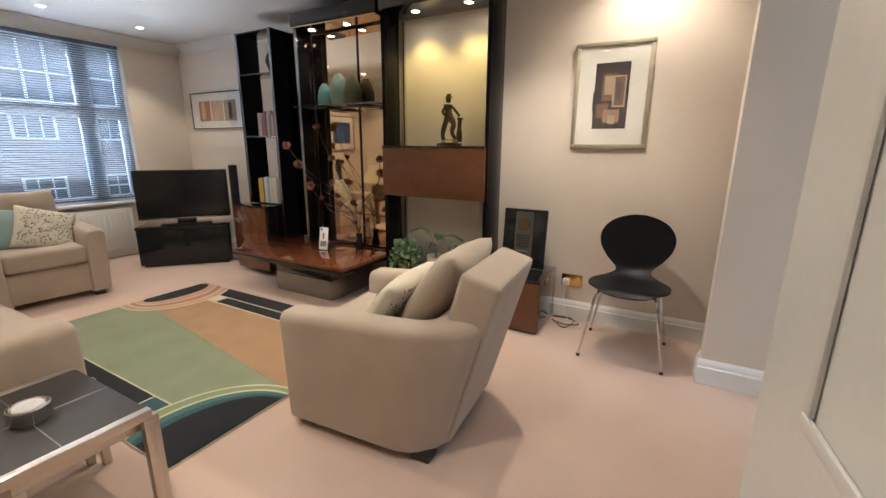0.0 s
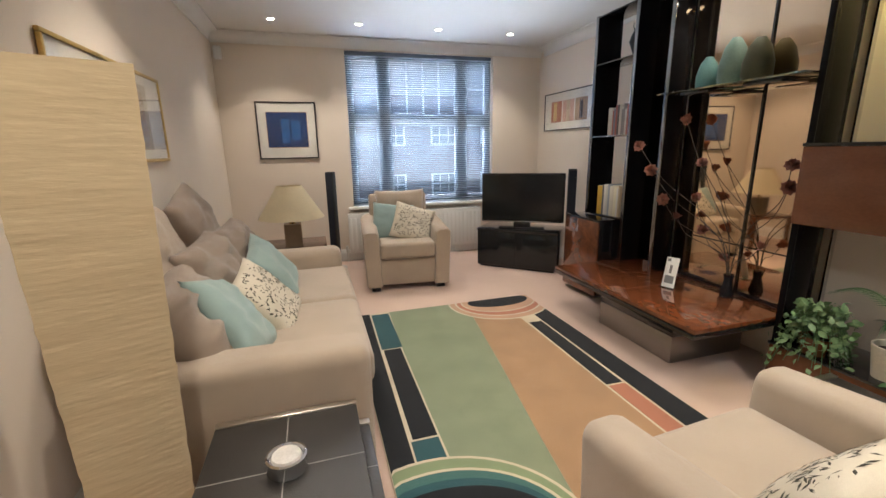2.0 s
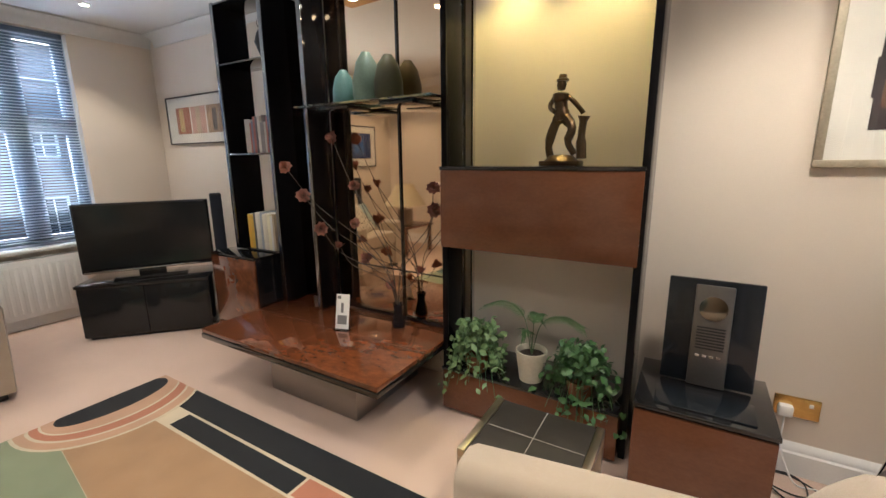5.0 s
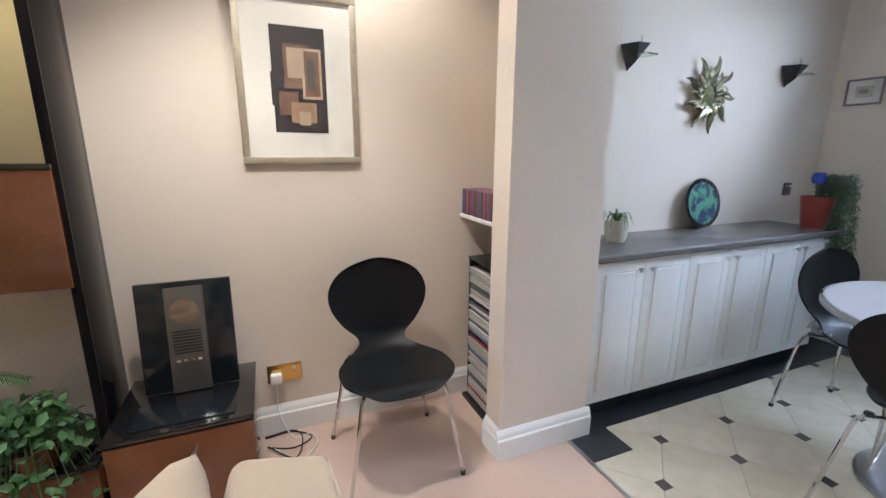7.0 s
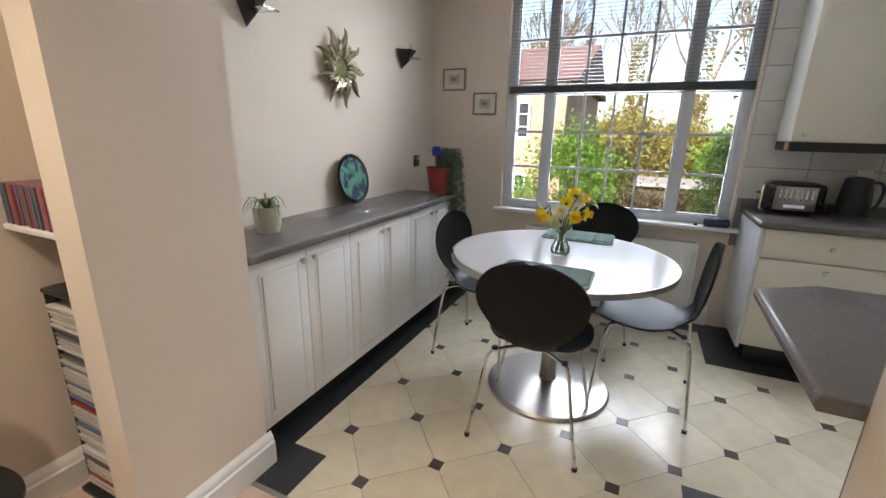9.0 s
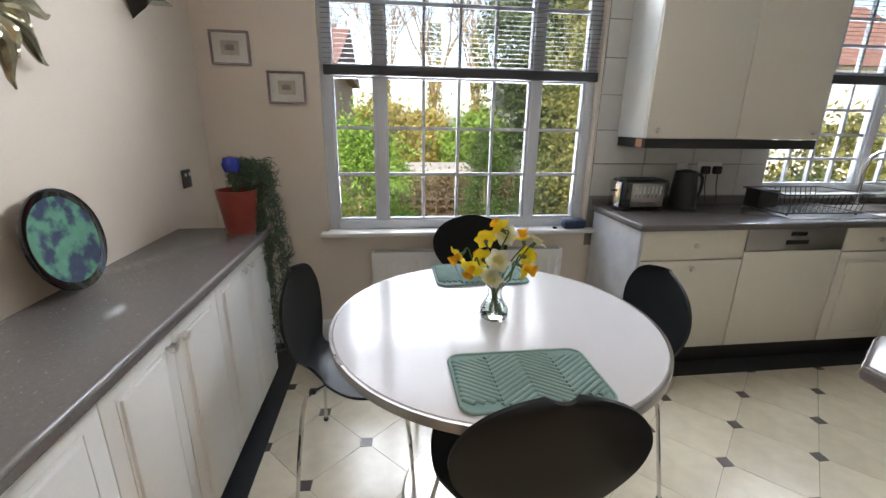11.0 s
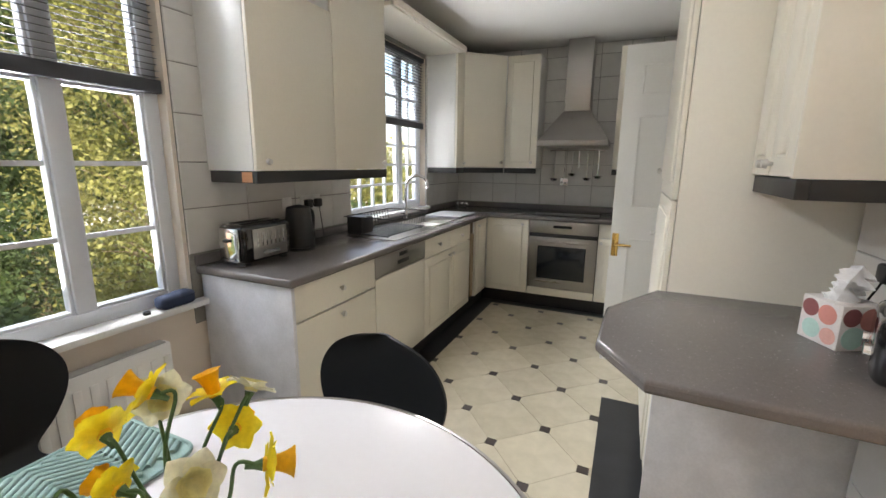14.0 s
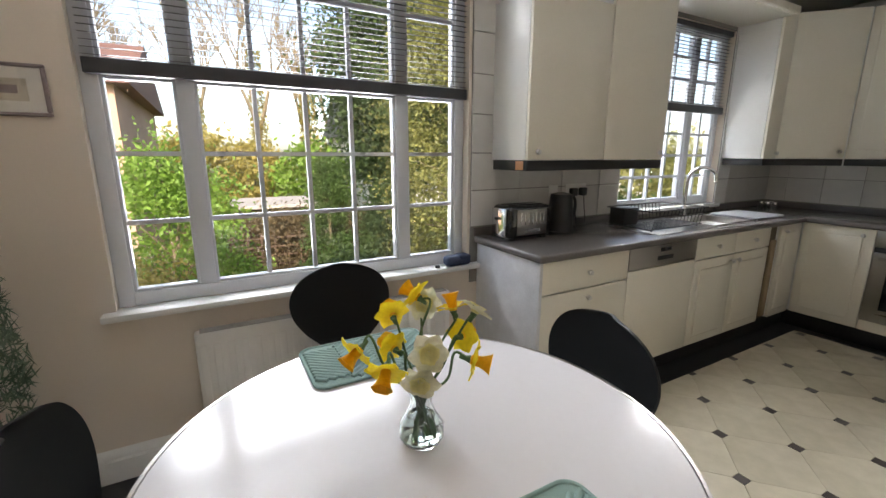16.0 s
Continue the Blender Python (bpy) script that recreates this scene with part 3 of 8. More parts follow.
# ---- furniture kinds ----
def series_chair(at, rz, label, group):
    """A moulded ply shell with a waisted back, on four bent chrome legs; it faces -y."""
    c = thing("dining_chair", label, "chair", at=at, rz=rz, group=group)
    line = curve([(0, -0.245, 0.425), (0, -0.20, 0.448), (0, -0.02, 0.437), (0, 0.12, 0.445), (0, 0.185, 0.49), (0, 0.205, 0.57), (0, 0.222, 0.68), (0, 0.235, 0.77), (0, 0.242, 0.84)], 9)
    width = [(0.0, 0.10), (0.06, 0.185), (0.15, 0.222), (0.30, 0.222), (0.41, 0.172), (0.48, 0.122), (0.53, 0.104), (0.58, 0.118), (0.65, 0.170), (0.73, 0.210), (0.81, 0.222), (0.88, 0.205), (0.94, 0.163), (0.98, 0.10), (1.0, 0.035)]
    smooth = curve([(s, w, 0) for s, w in width], 8)
    n, half = len(line), 9
    bm = B()
    rows = [[], []]
    lens = [0]
    for a, b in zip(line, line[1:]):
        lens.append(lens[-1] + (b - a).length)
    for i, p in enumerate(line):
        s = lens[i] / lens[-1]
        for a, b in zip(smooth, smooth[1:]):
            if s <= b.x + 1e-6:
                w = a.y + (b.y - a.y) * (s - a.x) / max(b.x - a.x, 1e-6)
                break
        tan = (line[min(i + 1, n - 1)] - line[max(i - 1, 0)]).normalized()
        nrm = Vector((0, -tan.z, tan.y))
        for side, row in enumerate(rows):
            off = -0.0055 if side else 0.0055
            r = []
            for j in range(-half, half + 1):
                u = j / half
                dish = 0.014 * u * u * (1 if s < 0.45 else 1.3)
                r.append(bm.verts.new(p + Vector((u * w, 0, 0)) + nrm * (off + dish)))
            row.append(r)
    m = 2 * half
    for i in range(n - 1):
        for j in range(m):
            bm.faces.new((rows[0][i][j], rows[0][i][j + 1], rows[0][i + 1][j + 1], rows[0][i + 1][j]))
            bm.faces.new((rows[1][i][j], rows[1][i + 1][j], rows[1][i + 1][j + 1], rows[1][i][j + 1]))
        for j, sgn in ((0, 1), (m, -1)):
            q = (rows[0][i][j], rows[0][i + 1][j], rows[1][i + 1][j], rows[1][i][j])
            bm.faces.new(q if sgn > 0 else q[::-1])
    for i in (0, n - 1):
        for j in range(m):
            q = (rows[0][i][j], rows[1][i][j], rows[1][i][j + 1], rows[0][i][j + 1])
            bm.faces.new(q if i == 0 else q[::-1])
    bmesh.ops.recalc_face_normals(bm, faces=list(bm.faces))
    part("shell", bm, M["chair"], c)
    for sx in (-1, 1):
        for sy in (-1, 1):
            bm = tube(B(), curve([(sx * 0.03, sy * 0.05, 0.415), (sx * 0.13, sy * 0.14, 0.418), (sx * 0.165, sy * 0.175, 0.395), (sx * 0.19, sy * 0.195, 0.25), (sx * 0.232, sy * 0.215, 0.012)], 5), 0.0075, 8)
            leg = part("leg", bm, M["chrome"], c)
            part("foot", cy(B(), (sx * 0.232, sy * 0.215, 0.0), (sx * 0.232, sy * 0.215, 0.016), 0.011, n=10), M["blackmatt"], leg)
            part("bracket", bx(B(), sx * 0.145 - 0.012, sx * 0.145 + 0.012, sy * 0.15 - 0.012, sy * 0.15 + 0.012, 0.418, 0.4335, 0.004), M["blackmatt"], c)
    part("hub", cy(B(), (0, 0, 0.405), (0, 0, 0.432), 0.07, n=20), M["blackmatt"], c)
    return c


G4 = "chairs round the dining table"
series_chair((0.425, 3.36, 0), 0, "black moulded chair on chrome legs standing against the wall", "")
ca = series_chair((2.015, 2.278, 0), 90, "black moulded chair on chrome legs tucked under the white table", G4)
for cx, cyy, crz in ((2.59, 2.73, -5), (3.235, 2.14, -90), (2.50, 1.82, 175)):
    copy_thing(ca, pose(cx, cyy, 0, 0, 0, crz))

# ---- sitting room ----
def armchair(at, rz, label, w=0.40, d=0.40, top=0.80, lean=12, foot=0.052, r=0.13):
    """A low square armchair: arms that curve round into the body, a leaning back panel, dark block feet; it faces -y."""
    a = thing("armchair", label, "armchair", at=at, rz=rz)
    k = math.tan(radians(lean))
    part("base", bx(B(), -w + 0.05, w - 0.05, -d + 0.03, d - 0.13, foot, 0.30, 0.02), M["fabric"], a)
    t = 0.145
    h, q = t / 2, 0.045
    arc = [(w - r + (r - h) * math.sin(e), d - r + (r - h) * math.cos(e)) for e in [i * math.pi / 24 for i in range(13)]]
    path = [Vector((x, y)) for x, y in [(w - h, -d), (w - h, -d + 0.02), (w - h, -d * 0.5), (w - h, 0.0)] + arc[::-1]]
    path = path + [Vector((-p.x, p.y)) for p in path[::-1]]
    prof = [(h, foot - 0.004), (h, 0.30), (h, 0.56 - q)] + [(h - q + q * math.cos(e), 0.56 - q + q * math.sin(e)) for e in [i * math.pi / 12 for i in range(1, 7)]]
    prof = prof + [(-u, z) for u, z in prof[::-1]]
    bm, rings, last = B(), [], len(path) - 1
    for i, p in enumerate(path):
        tan = (path[min(i + 1, last)] - path[max(i - 1, 0)]).normalized()
        side = Vector((tan.y, -tan.x))
        shrink = 0.86 if i in (0, last) else 1.0
        ring = []
        for u, z in prof:
            zz = foot + (z - foot) * (1 - (1 - shrink) * 0.12)
            ring.append(bm.verts.new((p.x + side.x * u * shrink, p.y + side.y * u * shrink, zz)))
        rings.append(ring)
    for i in range(last):
        for j in range(len(prof)):
            k2 = (j + 1) % len(prof)
            bm.faces.new((rings[i][j], rings[i + 1][j], rings[i + 1][k2], rings[i][k2]))
    bm.faces.new(rings[0])
    bm.faces.new(rings[-1][::-1])
    bmesh.ops.recalc_face_normals(bm, faces=list(bm.faces))
    for v in bm.verts:
        u = max(0.0, (v.co.y + 0.2 * d) / (1.2 * d))
        if v.co.z > 0.3:
            v.co.z += 0.05 * (v.co.y + d) / (2 * d)
        v.co.y += k * (v.co.z - 0.05) * u * u
        v.co.x *= 1 - 0.05 * (0.56 - v.co.z) / 0.5
    fr = part("frame", bm, M["fabric"], a, angle=0.9)
    for s in (-1, 1):
        part("piping", tube(B(), curve([(s * (w - 0.006), -d + 0.03, 0.515), (s * (w - 0.005), -d * 0.4, 0.535), (s * (w - 0.006), 0.0, 0.545)], 6), 0.004, 6), M["fabric"], fr)
    part("seat_cushion", bx(B(), -w + 0.15, w - 0.15, -d - 0.005, d - 0.10, 0.30, 0.45, 0.035, 4), M["fabric"], a)
    e = (top - 0.05) / math.cos(radians(lean))
    bw = w - r * 0.75
    mt = pose(0, d - 0.085, 0.055, -lean)
    bk = part("backrest", bx(B(), -bw, bw, -0.08, 0.090, 0.0, e, 0.028, 4, mat=mt), M["fabric"], a, angle=0.9)
    part("piping", tube(B(), [mt @ p for p in curve([(-bw + 0.008, 0.080, 0.04), (-bw + 0.008, 0.080, e * 0.5), (-bw + 0.01, 0.080, e - 0.05), (-bw + 0.05, 0.080, e - 0.010), (0, 0.080, e - 0.008), (bw - 0.05, 0.080, e - 0.010), (bw - 0.01, 0.080, e - 0.05), (bw - 0.008, 0.080, e * 0.5), (bw - 0.008, 0.080, 0.04)], 5)], 0.0045, 6), M["fabric"], bk)
    for sx in (-1, 1):
        for sy in (-1, 1):
            part("foot", bx(B(), sx * (w - 0.10) - 0.04, sx * (w - 0.10) + 0.04, sy * (d - 0.08) - 0.04, sy * (d - 0.08) + 0.04, 0, foot, 0.004), M["blackmatt"], a)
    return a


def scatter_cushion(label, mat, w, h, t, m, printed=False, seed=1, ruck=0.012):
    c = obj("cushion", pillow(B(), w, h, t, ruck=ruck, seed=seed, n=20), mat, label=label, category="cushion", angle=2.6)
    c.matrix_world = m
    if printed:
        rnd = random.Random(seed)
        both = {1: B(), -1: B()}
        for k in range(230):
            u, v = rnd.uniform(-0.88, 0.88), rnd.uniform(-0.88, 0.88)
            e = (max(1 - abs(u) ** 2.6, 0) * max(1 - abs(v) ** 2.6, 0)) ** 0.42
            for s in (1, -1):
                a = rnd.uniform(0, 6.28)
                l, b = rnd.uniform(0.008, 0.014), 0.0032
                cx, cyy = u * w / 2 * 0.95, v * h / 2 * 0.95
                pts = [(cx + math.cos(a) * l, cyy + math.sin(a) * l), (cx - math.sin(a) * b, cyy + math.cos(a) * b), (cx - math.cos(a) * l, cyy - math.sin(a) * l), (cx + math.sin(a) * b, cyy - math.cos(a) * b)]
                vs = []
                for x, y in pts:
                    uu, vv = max(-1, min(1, x / (w / 2 * 0.95))), max(-1, min(1, y / (h / 2 * 0.95)))
                    ee = (max(1 - abs(uu) ** 2.6, 0) * max(1 - abs(vv) ** 2.6, 0)) ** 0.42
                    z = s * t / 2 * ee + ruck * ee * (noise.noise(Vector((uu * 2.2 + seed, vv * 2.2, s * 3 + seed))) + 0.35 * noise.noise(Vector((uu * 3.0 + seed, vv * 7, s * 3 + seed))))
                    vs.append(both[s].verts.new((x, y, z + s * 0.0015)))
                both[s].faces.new(vs if s > 0 else vs[::-1])
        for s in (1, -1):
            part("leaf_pattern", both[s], M["leaf_print"], c)
    return c


# sofa along the south wall
sofa = thing("sofa", "oatmeal fabric two-seat sofa with a slouched throw of loose back cushions", "sofa", at=(-2.33, 0.84, 0), world_parts=True)
SX0, SX1 = -3.24, -1.40
part("base", bx(B(), SX0 + 0.03, SX1 - 0.03, 0.42, 1.29, 0.06, 0.30, 0.025), M["fabric"], sofa)
for x0, x1 in ((SX0, SX0 + 0.20), (SX1 - 0.20, SX1)):
    part("arm", bx(B(), x0, x1, 0.40, 1.31, 0.05, 0.575, 0.055, 5), M["fabric"], sofa)
xm = (SX0 + SX1) / 2
for x0, x1 in ((SX0 + 0.205, xm - 0.002), (xm + 0.002, SX1 - 0.205)):
    part("seat_cushion", bx(B(), x0, x1, 0.62, 1.345, 0.30, 0.46, 0.045, 4), M["fabric"], sofa)
part("backrest", bx(B(), SX0 + 0.1, SX1 - 0.1, -0.09, 0.09, 0, 0.56, 0.05, 4, mat=pose(0, 0.50, 0.20, 10)), M["fabric"], sofa)
for k, (cx, hh, lean, cz) in enumerate(((-2.86, 0.50, -66, 0.60), (-2.30, 0.52, -62, 0.61), (-1.80, 0.46, -60, 0.60))):
    part("back_cushion", pillow(B(), 0.64, hh, 0.22, mat=pose(cx, 0.67, cz, lean, 0, 4 * k - 4), ruck=0.052, seed=k * 5 + 2, power=3, n=32), M["taupe"], sofa, angle=2.6)
for sx in (SX0 + 0.09, SX1 - 0.09):
    for yy in (0.50, 1.22):
        part("foot", bx(B(), sx - 0.035, sx + 0.035, yy - 0.035, yy + 0.035, 0, 0.062, 0.004), M["blackmatt"], sofa)
scatter_cushion("taupe cushion propped against the wall on the sofa back", M["taupe"], 0.46, 0.38, 0.17, pose(-2.76, 0.47, 0.87, -68, 14, 2), seed=4, ruck=0.035)
scatter_cushion("oatmeal cushion propped against the wall on the sofa back", M["fabric"], 0.46, 0.40, 0.16, pose(-2.10, 0.46, 0.86, -70, -6, -2), seed=5, ruck=0.03)
scatter_cushion("aqua cushion at the far arm of the sofa", M["aqua"], 0.40, 0.38, 0.13, pose(-2.60, 0.89, 0.595, -50, 14, 2), seed=6, ruck=0.02)
scatter_cushion("cream leaf-print cushion in the middle of the sofa", M["creamcloth"], 0.32, 0.38, 0.12, pose(-2.09, 0.90, 0.575, -50, 16, -8), True, seed=7)
scatter_cushion("aqua cushion at the near arm of the sofa", M["aqua"], 0.44, 0.42, 0.14, pose(-1.84, 0.80, 0.59, -52, -16, -6), seed=8, ruck=0.022)

armchair((-4.02, 1.96, 0), 85, "oatmeal fabric armchair under the street window")
scatter_cushion("square oatmeal cushion against the back of the window armchair", M["fabric"], 0.50, 0.44, 0.15, pose(-4.17, 1.97, 0.66, 78, 0, 85), seed=13)
scatter_cushion("aqua cushion on the armchair by the window", M["aqua"], 0.40, 0.38, 0.13, pose(-4.02, 1.86, 0.58, 64, 6, 80), seed=11)
scatter_cushion("cream twig-print cushion on the armchair by the window", M["creamcloth"], 0.40, 0.38, 0.13, pose(-3.92, 2.04, 0.57, 58, 18, 82), True, seed=12)
armchair((-0.49, 2.215, 0), -86, "oatmeal fabric armchair on the carpet before the wall unit", 0.41, 0.37, 0.775, 16, r=0.20)
scatter_cushion("large oatmeal cushion leaning in the near armchair", M["fabric"], 0.50, 0.46, 0.18, pose(-0.25, 2.245, 0.645, 56, 0, -86), seed=14)
scatter_cushion("cream leaf-print cushion in the near armchair", M["creamcloth"], 0.40, 0.36, 0.12, pose(-0.45, 2.13, 0.57, 55, 4, -88), True, seed=15)
scatter_cushion("aqua cushion wedged in the near armchair", M["aqua"], 0.42, 0.38, 0.10, pose(-0.38, 2.30, 0.53, 60, -6, -84), seed=16)

# rug
rug = thing("rug", "wool rug with green and tan fields, black bars and arcs", "rug", at=(-2.08, 2.10, 0), world_parts=True)
RX0, RX1, RY0, RY1 = -3.13, -1.01, 1.355, 2.845
for nm, colour in (("rug_black", (0.012, 0.014, 0.018)), ("rug_green", (0.25, 0.29, 0.19)), ("rug_tan", (0.40, 0.25, 0.14)), ("rug_teal", (0.035, 0.095, 0.11)), ("rug_terracotta", (0.45, 0.19, 0.12)), ("rug_cream", (0.62, 0.54, 0.40)), ("rug_peach", (0.52, 0.33, 0.22)), ("rug_mid", (0.07, 0.16, 0.15)), ("rug_sage", (0.24, 0.30, 0.17))):
    M[nm] = material(nm, colour, 0.95, dark=tuple(c * 0.8 for c in colour), scale=5, fine=450, bump=0.7, grain=0.4, spec=0.1, sheen=0.15)
part("cream_ground", slab_shape(B(), [(RX0, RY0), (RX1, RY0), (RX1, RY1), (RX0, RY1)], 0.001, 0.010), M["rug_cream"], rug)


def inlay(name, mat, pts, z=0.0115):
    pts = [(min(max(x, RX0 + 0.004), RX1 - 0.004), min(max(y, RY0 + 0.004), RY1 - 0.004)) for x, y in pts]
    return part(name, slab_shape(B(), pts, 0.0095, z), M[mat], rug)


def oval(cx, cyy, rx, ry, x_lo, x_hi, n=48):
    """The part of an oval between two x values, as an outline."""
    return [(min(max(cx + rx * math.cos(2 * math.pi * i / n), x_lo), x_hi), cyy + ry * math.sin(2 * math.pi * i / n)) for i in range(n)]


inlay("green_field", "rug_green", [(-3.125, 1.645), (-2.45, 1.62), (-1.58, 1.61), (-1.01, 1.61), (-1.01, 1.97), (-1.5, 2.04), (-2.09, 2.135), (-2.80, 2.235), (-3.125, 2.24)])
inlay("tan_field", "rug_tan", [(-3.125, 2.242), (-2.80, 2.237), (-2.09, 2.137), (-1.5, 2.042), (-1.01, 1.972), (-1.01, 2.57), (-3.125, 2.57)])
inlay("black_border", "rug_black", [(-3.13, 1.355), (-1.40, 1.355), (-1.40, 1.462), (-3.13, 1.490)], 0.0118)
inlay("teal_block", "rug_teal", [(-3.10, 1.503), (-2.50, 1.490), (-2.50, 1.625), (-3.10, 1.635)], 0.0119)
inlay("black_bar", "rug_black", [(-2.485, 1.500), (-1.595, 1.486), (-1.595, 1.600), (-2.485, 1.610)], 0.0119)
inlay("teal_block", "rug_teal", [(-1.58, 1.475), (-1.35, 1.47), (-1.35, 1.598), (-1.58, 1.600)], 0.0119)
inlay("black_bar", "rug_black", [(-2.58, 2.59), (-1.70, 2.582), (-1.70, 2.682), (-2.58, 2.688)])
inlay("black_border", "rug_black", [(-2.78, 2.702), (-1.01, 2.700), (-1.01, 2.845), (-2.78, 2.845)])
inlay("terracotta_block", "rug_terracotta", [(-1.685, 2.585), (-1.15, 2.585), (-1.15, 2.685), (-1.685, 2.685)])
for k, (rx, ry, mt) in enumerate(((0.385, 0.425, "rug_cream"), (0.37, 0.41, "rug_peach"), (0.315, 0.37, "rug_cream"), (0.30, 0.355, "rug_terracotta"), (0.235, 0.32, "rug_cream"), (0.22, 0.31, "rug_peach"), (0.125, 0.265, "rug_black"))):
    inlay("far_arc", mt, oval(-3.065, 2.555, rx, ry, -3.122, 9), 0.0125 + 0.0006 * k)
for k, (rx, ry, mt) in enumerate(((0.455, 0.50, "rug_cream"), (0.44, 0.485, "rug_sage"), (0.385, 0.455, "rug_cream"), (0.37, 0.44, "rug_mid"), (0.325, 0.42, "rug_teal"), (0.285, 0.40, "rug_black"))):
    inlay("near_arc", mt, oval(-1.00, 1.50, rx, ry, -9, -1.014), 0.0125 + 0.0006 * k)

# nest of tables
def leather_table(at, rz, w, d, h, label):
    t = thing("nest_table", label, "side table", at=at, rz=rz)
    part("top_rail", bx(B(), -w / 2, w / 2, -d / 2, -d / 2 + 0.028, h - 0.032, h, 0.002), M["satin"], t)
    part("top_rail", bx(B(), -w / 2, w / 2, d / 2 - 0.028, d / 2, h - 0.032, h, 0.002), M["satin"], t)
    part("top", bx(B(), -w / 2 + 0.002, w / 2 - 0.002, -d / 2 + 0.029, d / 2 - 0.029, h - 0.030, h - 0.003, 0.004), M["leather"], t)
    st = B()
    bx(st, -0.0015, 0.0015, -d / 2 + 0.03, d / 2 - 0.03, h - 0.0035, h - 0.0022)
    bx(st, -w / 2 + 0.004, -0.002, -0.0015, 0.0015, h - 0.0035, h - 0.0022)
    bx(st, 0.002, w / 2 - 0.004, -0.0015, 0.0015, h - 0.0035, h - 0.0022)
    part("stitching", st, plain("stitching", (0.30, 0.29, 0.27)), t)
    for sx in (-1, 1):
        for sy in (-1, 1):
            x, y = sx * (w / 2 - 0.014), sy * (d / 2 - 0.014)
            part("leg", bx(B(), x - 0.014, x + 0.014, y - 0.014, y + 0.014, 0, h - 0.033, 0.002), M["satin"], t)
    return t


leather_table((-1.065, 1.02, 0), -90, 0.44, 0.55, 0.425, "low black leather-topped table with satin metal frame by the sofa")
leather_table((-1.06, 1.09, 0), -90, 0.37, 0.46, 0.375, "smaller leather-topped table nested under the larger one")
leather_table((-0.84, 2.97, 0), 90, 0.36, 0.42, 0.33, "smallest leather-topped nest table before the plants")
dish = thing("candle_dish", "round steel dish with a pale stone centre on the leather table", "dish", at=(-1.06, 1.03, 0.4235))
part("cup", lathe(B(), [(0, 0), (0.050, 0), (0.054, 0.006), (0.054, 0.045), (0.048, 0.048), (0.044, 0.040), (0, 0.040)], 32), M["chrome"], dish)
part("stone", lathe(B(), [(0, 0.040), (0.040, 0.040), (0.037, 0.048), (0, 0.050)], 24), M["tilesage"], dish)

# paper floor lamp
fl = thing("floor_lamp", "tall square crinkled paper floor lamp beside the side table", "floor lamp", at=(-1.175, 0.645, 0), rz=24)
bm = B()
n, prev = 60, None
for k in range(n + 1):
    z = 0.03 + 1.42 * k / n
    r = 0.096 + 0.034 * k / n + 0.003 * noise.noise(Vector((0, 0, z * 28)))
    ring = []
    for i in range(24):
        a = i / 24 * 4
        s, f = int(a), a - int(a)
        c = [(-1, -1), (1, -1), (1, 1), (-1, 1), (-1, -1)]
        u, v = c[s][0] + (c[s + 1][0] - c[s][0]) * f, c[s][1] + (c[s + 1][1] - c[s][1]) * f
        wv = 1 + 0.02 * noise.noise(Vector((u * 2, v * 2, z * 40)))
        ring.append(bm.verts.new((u * r * wv, v * r * wv, z)))
    if prev:
        for i in range(24):
            bm.faces.new((prev[i], prev[(i + 1) % 24], ring[(i + 1) % 24], ring[i]))
    prev = ring
part("shade", bm, M["paper"], fl, angle=1.0)
part("base", bx(B(), -0.08, 0.08, -0.08, 0.08, 0, 0.02, 0.003), M["blackmatt"], fl)
part("pole", cy(B(), (0, 0, 0.02), (0, 0, 1.3), 0.008), M["blackmatt"], fl)

# lamp table in the corner
lt = thing("lamp_table", "small square mahogany lamp table in the corner", "side table", at=(-4.15, 0.93, 0))
part("tabletop", bx(B(), -0.32, 0.30, -0.30, 0.30, 0.375, 0.40, 0.004), M["mahogany"], lt)
for sx in (-1, 1):
    for sy in (-1, 1):
        part("leg", bx(B(), sx * 0.26 - 0.02, sx * 0.26 + 0.02, sy * 0.26 - 0.02, sy * 0.26 + 0.02, 0, 0.375, 0.003), M["mahogany"], lt)
tl = thing("table_lamp", "stone-block lamp with wide cream pleated shade on corner table", "table lamp", at=(-4.10, 0.94, 0.40))
part("base", bx(B(), -0.075, 0.075, -0.075, 0.075, 0, 0.215, 0.004), plain("lamp_block", (0.30, 0.23, 0.16), 0.5), tl)
part("neck", lathe(B(), [(0, 0.215), (0.03, 0.216), (0.012, 0.23), (0.012, 0.27), (0.03, 0.275), (0, 0.28)], 16), M["brass"], tl)
bm = lathe(B(), [(0.290, 0.27), (0.195, 0.42), (0.11, 0.56), (0.107, 0.56), (0.192, 0.42), (0.287, 0.272)], 48)
part("shade", bm, M["shade"], tl)

# television
ts = thing("tv_stand", "black gloss corner television stand with a glass front", "tv stand", at=(-4.05, 3.27, 0), rz=46.8)
part("carcass", bx(B(), -0.43, 0.43, -0.20, 0.22, 0.02, 0.40, 0.006), M["black"], ts)
part("top", bx(B(), -0.435, 0.435, -0.215, 0.225, 0.402, 0.425, 0.004), M["black"], ts)
part("door", bx(B(), -0.42, -0.005, -0.208, -0.202, 0.035, 0.395, 0.001), M["screen"], ts)
part("door", bx(B(), 0.005, 0.42, -0.208, -0.202, 0.035, 0.395, 0.001), M["screen"], ts)
part("plinth", bx(B(), -0.40, 0.40, -0.18, 0.20, 0, 0.019), M["blackmatt"], ts)
tv = thing("television", "flat black television with a silver lower edge on the corner stand", "television", at=(-4.06, 3.28, 0.4255), rz=58)
